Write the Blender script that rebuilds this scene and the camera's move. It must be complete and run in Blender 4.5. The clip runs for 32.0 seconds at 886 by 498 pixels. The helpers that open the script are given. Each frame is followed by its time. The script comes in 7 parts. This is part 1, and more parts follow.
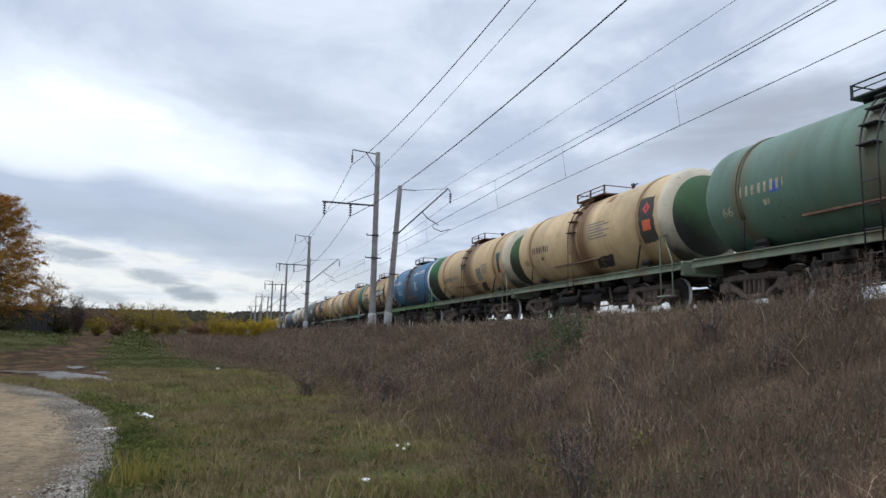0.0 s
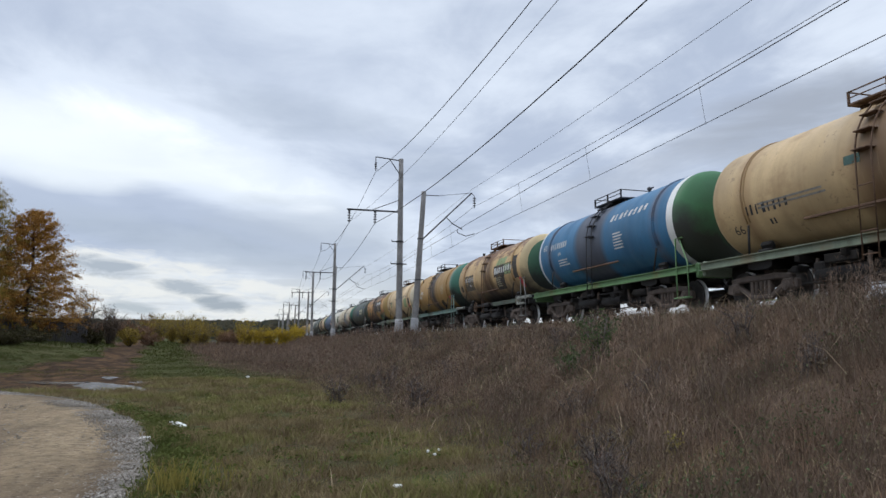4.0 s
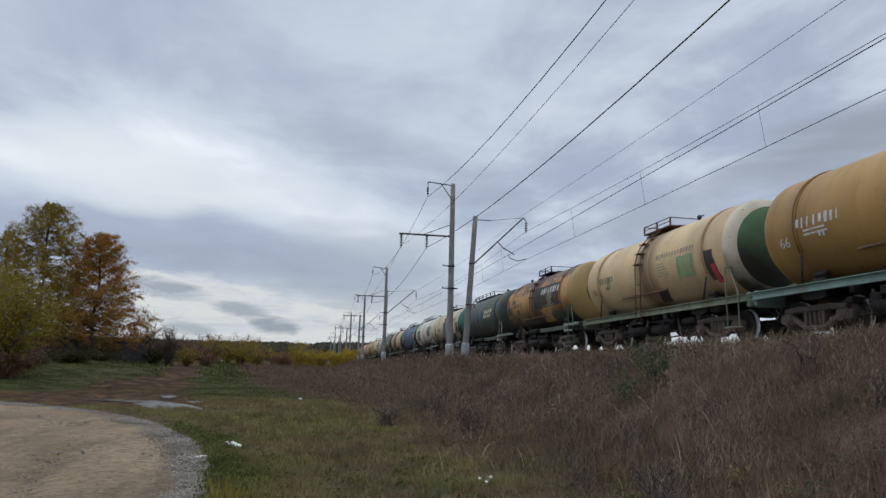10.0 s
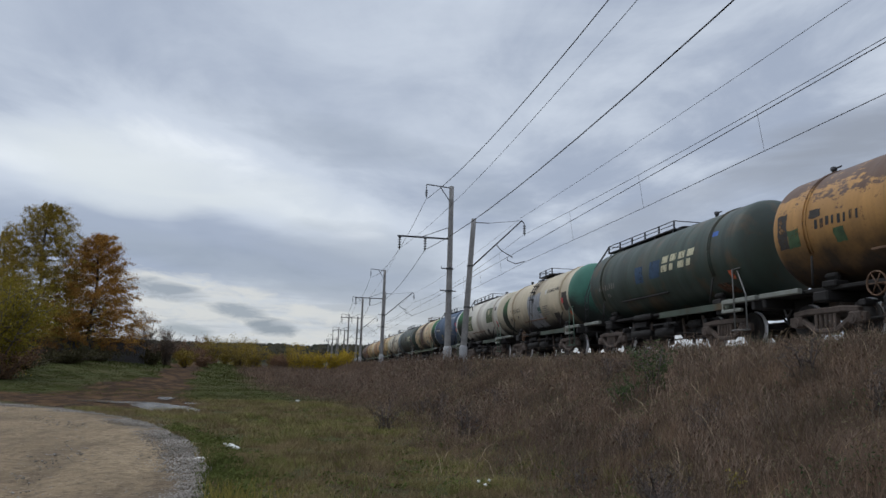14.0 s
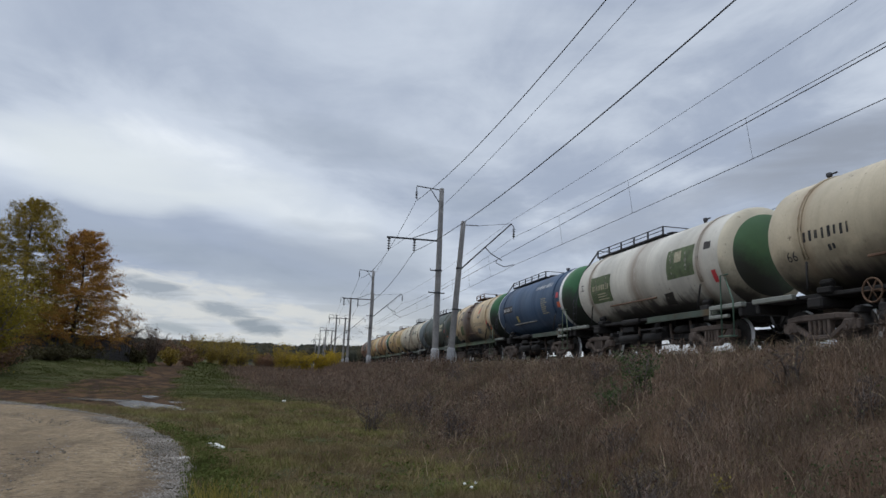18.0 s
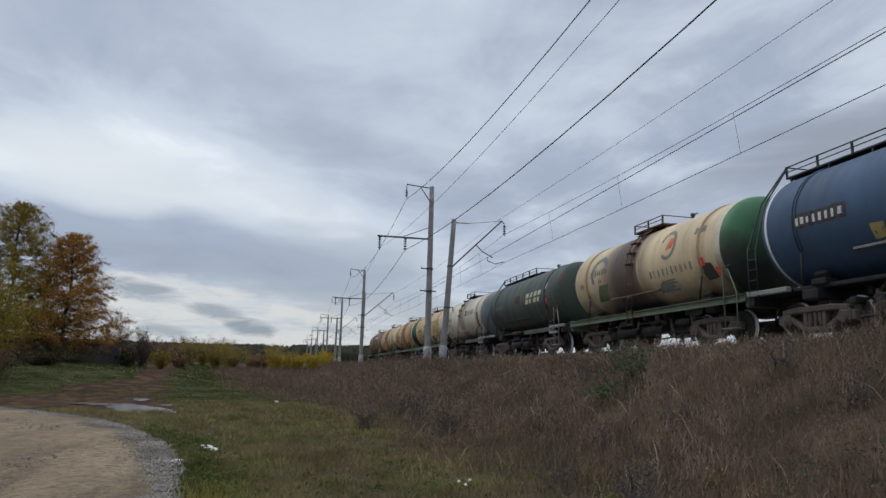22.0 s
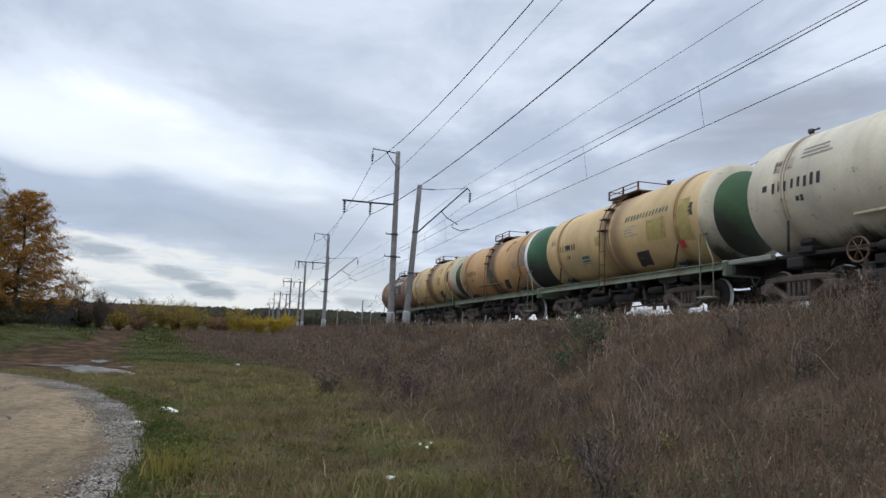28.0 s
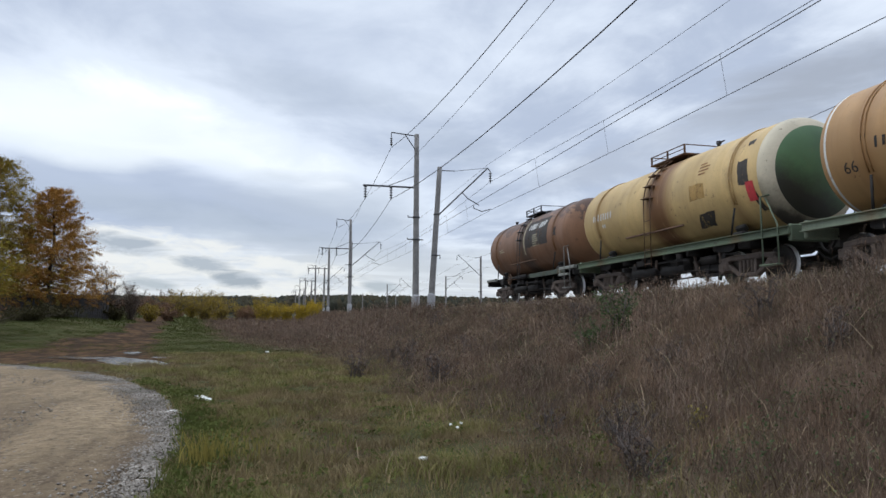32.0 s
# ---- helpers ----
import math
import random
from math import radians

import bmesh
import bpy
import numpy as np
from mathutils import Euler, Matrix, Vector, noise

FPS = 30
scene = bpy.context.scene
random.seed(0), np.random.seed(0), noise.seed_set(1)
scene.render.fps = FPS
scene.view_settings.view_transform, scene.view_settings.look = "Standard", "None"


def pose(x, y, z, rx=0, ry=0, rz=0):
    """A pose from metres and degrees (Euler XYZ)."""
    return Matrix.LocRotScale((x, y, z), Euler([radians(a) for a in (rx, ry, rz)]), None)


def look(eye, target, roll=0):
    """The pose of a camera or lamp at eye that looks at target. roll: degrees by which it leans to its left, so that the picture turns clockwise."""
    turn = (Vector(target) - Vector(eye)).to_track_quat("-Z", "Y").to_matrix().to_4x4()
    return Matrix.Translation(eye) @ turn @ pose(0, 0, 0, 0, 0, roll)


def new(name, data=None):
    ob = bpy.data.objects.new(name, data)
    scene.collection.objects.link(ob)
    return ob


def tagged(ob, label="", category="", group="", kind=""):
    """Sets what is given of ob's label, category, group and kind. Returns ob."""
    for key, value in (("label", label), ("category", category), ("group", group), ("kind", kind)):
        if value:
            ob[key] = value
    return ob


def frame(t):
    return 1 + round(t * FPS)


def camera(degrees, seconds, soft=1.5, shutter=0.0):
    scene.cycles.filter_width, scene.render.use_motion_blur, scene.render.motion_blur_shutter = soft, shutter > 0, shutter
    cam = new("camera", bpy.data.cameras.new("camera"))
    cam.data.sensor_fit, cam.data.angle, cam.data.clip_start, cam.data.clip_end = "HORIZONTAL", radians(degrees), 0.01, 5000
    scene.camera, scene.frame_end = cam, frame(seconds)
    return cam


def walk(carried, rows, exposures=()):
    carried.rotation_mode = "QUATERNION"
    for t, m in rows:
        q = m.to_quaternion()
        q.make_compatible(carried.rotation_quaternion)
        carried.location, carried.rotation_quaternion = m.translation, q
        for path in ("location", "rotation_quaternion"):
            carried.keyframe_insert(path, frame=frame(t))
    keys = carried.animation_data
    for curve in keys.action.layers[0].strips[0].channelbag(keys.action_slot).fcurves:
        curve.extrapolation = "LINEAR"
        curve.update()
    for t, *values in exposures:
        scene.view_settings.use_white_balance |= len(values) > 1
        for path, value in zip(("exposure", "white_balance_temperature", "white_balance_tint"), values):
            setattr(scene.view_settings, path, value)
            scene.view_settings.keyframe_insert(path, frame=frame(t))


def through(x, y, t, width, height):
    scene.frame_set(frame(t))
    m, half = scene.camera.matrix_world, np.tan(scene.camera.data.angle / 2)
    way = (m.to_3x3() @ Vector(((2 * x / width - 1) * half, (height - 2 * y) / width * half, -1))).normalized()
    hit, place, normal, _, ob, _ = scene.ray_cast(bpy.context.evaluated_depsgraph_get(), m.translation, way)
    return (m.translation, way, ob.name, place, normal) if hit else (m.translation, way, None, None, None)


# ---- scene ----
cam = camera(66.48, 32.0, soft=1.5)


def eye_row(t, cx, yaw, pitch, roll):
    """A row of the hand-held camera: yaw to the right of the track's line, pitch up, lean, in degrees."""
    eye = Vector((cx, 0.0, EYE))
    a, b = radians(yaw), radians(pitch)
    return t, look(eye, eye + Vector((math.sin(a) * math.cos(b), math.cos(a) * math.cos(b), math.sin(b))), roll)


EYE = 1.6
EXPOSURES = ((0.0, 0.4), (3.0, 0.36), (6.0, 0.2), (9.0, 0.05), (13.0, -0.06), (20.0, -0.06), (23.0, 0.0), (25.0, 0.1), (28.0, 0.3), (32.0, 0.35))
walk(cam, [eye_row(*r) for r in (
    (0, 0.000, 17.37, 7.75, 1.30),
    (0.5, -0.003, 17.05, 7.76, 1.05),
    (1, -0.006, 16.81, 7.78, 0.86),
    (1.5, -0.008, 16.54, 7.77, 1.08),
    (2, -0.011, 16.24, 7.79, 1.14),
    (2.5, -0.014, 16.03, 7.84, 0.90),
    (3, -0.017, 15.83, 7.90, 0.60),
    (3.5, -0.019, 15.58, 7.98, 0.38),
    (5.5, -0.030, 13.91, 8.68, 0.68),
    (6, -0.033, 13.51, 8.77, 0.73),
    (6.5, -0.036, 13.21, 8.92, 0.68),
    (7, -0.039, 12.60, 9.06, 0.91),
    (7.5, -0.041, 12.14, 9.26, 0.84),
    (8, -0.044, 11.69, 9.54, 1.00),
    (8.5, -0.047, 11.55, 9.69, 1.15),
    (9, -0.050, 11.46, 9.92, 1.06),
    (9.5, -0.053, 11.24, 10.12, 1.18),
    (10, -0.056, 10.87, 10.15, 1.41),
    (10.5, -0.059, 10.58, 10.06, 1.43),
    (11, -0.062, 10.41, 10.04, 1.31),
    (11.5, -0.065, 10.37, 10.24, 1.69),
    (12, -0.068, 10.43, 10.39, 2.13),
    (12.5, -0.071, 10.65, 10.41, 2.49),
    (13, -0.074, 10.76, 10.31, 2.07),
    (13.5, -0.077, 10.90, 10.31, 1.77),
    (14, -0.080, 11.04, 10.36, 1.62),
    (14.5, -0.083, 11.18, 10.55, 1.66),
    (16.5, -0.093, 12.00, 10.81, 1.40),
    (17, -0.093, 12.17, 10.79, 1.56),
    (17.5, -0.093, 12.17, 10.72, 1.99),
    (18, -0.093, 11.98, 10.56, 2.37),
    (18.5, -0.093, 11.79, 10.41, 2.30),
    (19, -0.093, 11.59, 10.29, 2.30),
    (19.5, -0.094, 11.50, 10.21, 2.32),
    (20, -0.094, 11.51, 10.16, 2.25),
    (20.5, -0.094, 11.56, 10.33, 2.24),
    (21, -0.094, 11.85, 10.48, 1.82),
    (21.5, -0.094, 12.17, 10.54, 1.35),
    (22, -0.094, 12.77, 10.42, 1.43),
    (22.5, -0.095, 13.29, 10.26, 1.31),
    (23, -0.095, 13.77, 10.00, 1.30),
    (23.5, -0.095, 14.10, 9.79, 1.42),
    (24, -0.095, 14.25, 9.45, 1.65),
    (24.5, -0.097, 14.38, 9.15, 1.65),
    (25, -0.099, 14.50, 8.82, 1.74),
    (25.5, -0.100, 14.79, 8.54, 1.90),
    (27.5, -0.107, 15.78, 7.85, 2.19),
    (28, -0.109, 15.89, 7.65, 2.11),
    (28.5, -0.111, 15.95, 7.57, 1.89),
    (29, -0.112, 15.74, 7.59, 1.29),
    (29.5, -0.114, 15.46, 7.69, 1.19),
    (30, -0.116, 15.04, 7.65, 1.28),
    (30.5, -0.118, 14.70, 7.32, 1.24),
    (31, -0.119, 14.39, 6.79, 1.13),
    (31.5, -0.121, 14.23, 6.34, 0.77),
    (32, -0.123, 14.01, 6.05, 0.19),
)], EXPOSURES)

# ---- world and sun: an overcast autumn sky with brighter breaks low over the far end ----
SUN_AZ, SUN_EL = radians(-75), radians(58)
world = bpy.data.worlds.new("overcast_sky")
scene.world = world
world.use_nodes = True
W = world.node_tree
W.nodes.clear()


def wmath(op, a, b=None, clamp=False):
    n = W.nodes.new("ShaderNodeMath")
    n.operation, n.use_clamp = op, clamp
    for i, v in enumerate((a, b)):
        if v is None:
            continue
        if isinstance(v, (int, float)):
            n.inputs[i].default_value = v
        else:
            W.links.new(v, n.inputs[i])
    return n.outputs[0]


def wramp(fac, stops):
    n = W.nodes.new("ShaderNodeValToRGB")
    n.color_ramp.interpolation = "B_SPLINE" if len(stops) > 6 else "EASE"
    while len(n.color_ramp.elements) < len(stops):
        n.color_ramp.elements.new(0.5)
    for e, (p, c) in zip(n.color_ramp.elements, stops):
        e.position, e.color = p, (*c, 1)
    W.links.new(fac, n.inputs[0])
    return n.outputs[0]


def wmix(fac, a, b):
    n = W.nodes.new("ShaderNodeMix")
    n.data_type = "RGBA"
    W.links.new(fac, n.inputs[0])
    W.links.new(a, n.inputs[6])
    W.links.new(b, n.inputs[7])
    return n.outputs[2]


def wnoise(vec, scale, detail, rough=0.5, distort=0.0):
    n = W.nodes.new("ShaderNodeTexNoise")
    n.inputs["Scale"].default_value, n.inputs["Detail"].default_value = scale, detail
    n.inputs["Roughness"].default_value, n.inputs["Distortion"].default_value = rough, distort
    W.links.new(vec, n.inputs["Vector"])
    return n.outputs["Fac"]


tc = W.nodes.new("ShaderNodeTexCoord").outputs["Generated"]
sep = W.nodes.new("ShaderNodeSeparateXYZ")
W.links.new(tc, sep.inputs[0])
lift = wmath("ADD", wmath("MAXIMUM", sep.outputs[2], 0.0), 0.10)
sheet_x, sheet_y = wmath("DIVIDE", sep.outputs[0], lift), wmath("DIVIDE", sep.outputs[1], lift)


def wvec(kx, ky, ox, oy):
    n = W.nodes.new("ShaderNodeCombineXYZ")
    W.links.new(wmath("MULTIPLY_ADD", sheet_x, kx), n.inputs[0])
    W.links.new(wmath("MULTIPLY_ADD", sheet_y, ky), n.inputs[1])
    n.inputs[0].links[0].from_node.inputs[2].default_value = ox
    n.inputs[1].links[0].from_node.inputs[2].default_value = oy
    return n.outputs[0]


# long streets of cloud: a bright break, a dark belt below it, pale stripes and dark lenses over the horizon
warp = wnoise(wvec(0.75, 0.40, 3.1, 1.7), 1.0, 4.0, 0.5, 0.3)
billows = wnoise(wvec(1.5, 1.0, 0.4, 5.2), 1.25, 7.0, 0.58, 0.4)
wisps = wnoise(wvec(1.5, 1.6, 4.4, 0.3), 1.0, 6.0, 0.6, 0.8)
bend = wmath("MULTIPLY", wmath("MAXIMUM", wmath("ADD", sheet_x, 0.5), 0.0), 0.9)
belt = wmath("ADD", wmath("SUBTRACT", sheet_y, bend), wmath("MULTIPLY", wmath("SUBTRACT", warp, 0.5), 1.5))
belt = wmath("ADD", belt, wmath("MULTIPLY", wmath("SUBTRACT", billows, 0.5), 0.5))
profile = wramp(wmath("DIVIDE", belt, 8.0, True), tuple((q / 8, (k, k, k)) for q, k in ((0.0, 0.53), (1.3, 0.55), (1.95, 0.45), (2.45, 0.88), (2.8, 0.68), (3.4, 0.27), (3.8, 0.28), (4.35, 0.56), (6.5, 0.60))))
side = wmath("SUBTRACT", 1.0, wmath("MULTIPLY", wmath("SUBTRACT", wmath("ABSOLUTE", wmath("ADD", sheet_x, 0.5)), 0.7, True), 1.1), True)
side = wmath("MAXIMUM", side, wmath("MULTIPLY", wmath("SUBTRACT", belt, 3.9, True), 1.2, True))
veil = wmath("ADD", wmath("MULTIPLY", billows, 0.55), wmath("MULTIPLY", warp, 0.30))
plain_part = wmath("ADD", veil, 0.08)
mixed = wmath("ADD", wmath("MULTIPLY", profile, side), wmath("MULTIPLY", plain_part, wmath("SUBTRACT", 1.0, side)))
light = wmath("ADD", mixed, wmath("MULTIPLY", wmath("SUBTRACT", wisps, 0.5), 0.22))
light = wmath("ADD", light, wmath("MULTIPLY", wmath("SUBTRACT", billows, 0.5), 0.34), True)
lenses = wnoise(wvec(1.15, 1.7, 7.3, 2.9), 1.25, 4.0, 0.5, 0.3)
low = wmath("MULTIPLY", wmath("SUBTRACT", sheet_y, 4.2), 0.8, True)
stripes = wnoise(wvec(0.4, 3.4, 1.3, 4.1), 1.0, 3.0, 0.5, 0.3)
light = wmath("ADD", light, wmath("MULTIPLY", wmath("MULTIPLY", wmath("SUBTRACT", stripes, 0.5), 0.8), low), True)
cloud = wramp(light, ((0.10, (0.245, 0.30, 0.40)), (0.38, (0.37, 0.43, 0.545)), (0.66, (0.60, 0.665, 0.765)), (0.95, (0.90, 0.95, 1.0))))
lens_mask = wmath("MULTIPLY", wmath("MULTIPLY", wmath("SUBTRACT", lenses, 0.525), 9.0, True), low, True)
dark = W.nodes.new("ShaderNodeRGB")
dark.outputs[0].default_value = (0.36, 0.41, 0.49, 1)
cloud = wmix(wmath("MULTIPLY", lens_mask, 0.9), cloud, dark.outputs[0])
# pale warm breaks just over the horizon
tint = W.nodes.new("ShaderNodeRGB")
tint.outputs[0].default_value = (0.555, 0.585, 0.605, 1)
cloud = wmix(wmath("MULTIPLY", low, 0.62), cloud, tint.outputs[0])
# single clouds: azimuth and height in degrees, half widths, tilt, depth, colour
azimuth = wmath("MULTIPLY", wmath("ARCTAN2", sep.outputs[0], sep.outputs[1]), 57.2958)
height = wmath("MULTIPLY", wmath("ARCSINE", sep.outputs[2]), 57.2958)
dir_deg = W.nodes.new("ShaderNodeCombineXYZ")
W.links.new(wmath("MULTIPLY", azimuth, 0.30), dir_deg.inputs[0])
W.links.new(wmath("MULTIPLY", height, 1.15), dir_deg.inputs[1])
torn = wnoise(dir_deg.outputs[0], 1.0, 7.0, 0.62, 0.5)
soft_torn = wnoise(dir_deg.outputs[0], 0.30, 6.0, 0.55, 0.4)


def cloudlet(base, az0, el0, wide, tall, tilt, depth, shade, ragged_=1.3, rag=None):
    u = wmath("DIVIDE", wmath("SUBTRACT", azimuth, az0), wide)
    v = wmath("DIVIDE", wmath("ADD", wmath("SUBTRACT", height, el0), wmath("MULTIPLY", wmath("SUBTRACT", azimuth, az0), tilt)), tall)
    q = wmath("ADD", wmath("MULTIPLY", u, u), wmath("MULTIPLY", v, v))
    q = wmath("ADD", q, wmath("MULTIPLY", wmath("SUBTRACT", rag or torn, 0.5), ragged_ * 2))
    fac = wmath("MULTIPLY", wmath("SUBTRACT", 1.0, q, True), depth, True)
    c = W.nodes.new("ShaderNodeRGB")
    c.outputs[0].default_value = (*shade, 1)
    return wmix(fac, base, c.outputs[0])


GREY, PALE, BREAK = (0.33, 0.385, 0.47), (0.72, 0.775, 0.81), (0.66, 0.675, 0.67)
for az0, el0, wide, tall, tilt, depth, shade, ragged_, rag in (
        (-15.0, 14.8, 11.0, 3.8, 0.10, 0.85, PALE, 0.9, soft_torn), (-3.0, 13.6, 10.0, 2.4, 0.15, 0.5, PALE, 1.0, soft_torn),
        (-9.0, 5.9, 9.0, 1.2, 0.12, 0.9, BREAK, 2.2, torn), (-8.0, 4.2, 9.0, 1.0, 0.05, 0.9, BREAK, 2.2, torn), (0.0, 2.4, 9.0, 1.0, 0.0, 0.9, BREAK, 2.2, torn), (2.0, 4.3, 6.0, 0.7, 0.08, 0.8, BREAK, 2.2, torn), (-15.0, 2.4, 7.0, 1.1, 0.0, 0.9, BREAK, 2.2, torn),
        (-11.2, 5.75, 3.8, 0.85, 0.12, 1.1, (0.33, 0.375, 0.435), 1.5, torn), (-5.6, 4.45, 2.6, 0.75, 0.10, 1.1, (0.345, 0.39, 0.445), 1.5, torn), (-2.8, 3.2, 2.4, 0.8, 0.06, 1.3, (0.29, 0.335, 0.39), 1.3, torn),
        (-9.4, 2.7, 2.4, 0.55, 0.08, 1.0, (0.37, 0.42, 0.47), 1.6, torn), (8.8, 2.75, 1.8, 0.6, 0.05, 1.0, (0.36, 0.41, 0.46), 1.4, torn), (4.2, 3.3, 1.6, 0.45, 0.05, 0.8, (0.40, 0.44, 0.49), 1.5, torn),
        (-6.0, 8.0, 14.0, 1.7, 0.16, 0.55, (0.36, 0.415, 0.49), 1.2, soft_torn),
        (43.0, 17.0, 9.0, 3.4, -0.12, 0.9, (0.30, 0.335, 0.40), 1.2, soft_torn), (30.0, 13.5, 9.0, 1.8, -0.22, 0.6, (0.36, 0.40, 0.475), 1.3, soft_torn),
        (5.0, 9.3, 11.0, 3.0, 0.10, 0.62, (0.37, 0.42, 0.495), 0.9, soft_torn), (12.0, 5.2, 9.0, 1.6, 0.05, 0.45, (0.42, 0.465, 0.52), 1.2, soft_torn),
        (2.0, 19.0, 13.0, 2.2, 0.12, 0.45, GREY, 1.3, soft_torn), (14.0, 15.0, 6.0, 2.0, 0.2, 0.35, GREY, 1.3, soft_torn)):
    cloud = cloudlet(cloud, az0, el0, wide, tall, tilt, depth, shade, ragged_, rag)
sky = W.nodes.new("ShaderNodeTexSky")
sky.sky_type, sky.sun_disc = "NISHITA", False
sky.sun_elevation, sky.sun_rotation = SUN_EL, SUN_AZ
# an overcast dome is brightest overhead
dome = wmath("ADD", 1.0, wmath("MULTIPLY", wmath("MULTIPLY", wmath("SUBTRACT", sep.outputs[2], 0.50), 3.0, True), 1.1))
lit = W.nodes.new("ShaderNodeVectorMath")
lit.operation = "SCALE"
W.links.new(cloud, lit.inputs[0])
W.links.new(dome, lit.inputs["Scale"])
cloud = lit.outputs[0]
bg_sky, bg_cloud, add, out = (W.nodes.new(k) for k in ("ShaderNodeBackground", "ShaderNodeBackground", "ShaderNodeAddShader", "ShaderNodeOutputWorld"))
W.links.new(sky.outputs[0], bg_sky.inputs[0])
W.links.new(cloud, bg_cloud.inputs[0])
bg_sky.inputs[1].default_value, bg_cloud.inputs[1].default_value = 0.006, 1.0
W.links.new(bg_sky.outputs[0], add.inputs[0])
W.links.new(bg_cloud.outputs[0], add.inputs[1])
W.links.new(add.outputs[0], out.inputs[0])

lamp = bpy.data.lights.new("sun", "SUN")
lamp.energy, lamp.angle, lamp.color = 0.6, radians(25), (1.0, 0.96, 0.9)
sun = new("sun", lamp)
sun.matrix_world = look((math.sin(SUN_AZ) * 40, math.cos(SUN_AZ) * 40, 40 * math.tan(SUN_EL)), (0, 0, 0))

# ---- materials ----
def material(name, rough=0.8, metal=0.0):
    m = bpy.data.materials.new(name)
    m.use_nodes = True
    b = m.node_tree.nodes["Principled BSDF"]
    b.inputs["Roughness"].default_value, b.inputs["Metallic"].default_value = rough, metal
    return m, m.node_tree, b


def nz(T, vec, scale, detail=4.0, rough=0.55, stretch=None):
    n = T.nodes.new("ShaderNodeTexNoise")
    n.inputs["Scale"].default_value, n.inputs["Detail"].default_value, n.inputs["Roughness"].default_value = scale, detail, rough
    if stretch:
        mp = T.nodes.new("ShaderNodeMapping")
        mp.inputs["Scale"].default_value = stretch[:3]
        if len(stretch) > 3:
            mp.inputs["Location"].default_value = (stretch[3], stretch[3] * 1.7, stretch[3] * 0.6)
        T.links.new(vec, mp.inputs[0])
        vec = mp.outputs[0]
    T.links.new(vec, n.inputs["Vector"])
    return n.outputs["Fac"]


def ramp(T, fac, stops):
    n = T.nodes.new("ShaderNodeValToRGB")
    while len(n.color_ramp.elements) < len(stops):
        n.color_ramp.elements.new(0.5)
    for e, (p, c) in zip(n.color_ramp.elements, stops):
        e.position = p
        e.color = (*c, 1) if isinstance(c, tuple) else (c, c, c, 1)
    T.links.new(fac, n.inputs[0])
    return n.outputs[0]


def mix(T, fac, a, b, kind="MIX"):
    n = T.nodes.new("ShaderNodeMix")
    n.data_type, n.blend_type = "RGBA", kind
    for i, v in ((0, fac), (6, a), (7, b)):
        if isinstance(v, (int, float)):
            n.inputs[i].default_value = v
        elif isinstance(v, tuple):
            n.inputs[i].default_value = (*v, 1)
        else:
            T.links.new(v, n.inputs[i])
    return n.outputs[2]


def bump(T, b, fac, strength, distance=0.02):
    n = T.nodes.new("ShaderNodeBump")
    n.inputs["Strength"].default_value, n.inputs["Distance"].default_value = strength, distance
    T.links.new(fac, n.inputs["Height"])
    T.links.new(n.outputs[0], b.inputs["Normal"])


def coords(T, what="Object"):
    return T.nodes.new("ShaderNodeTexCoord").outputs[what]


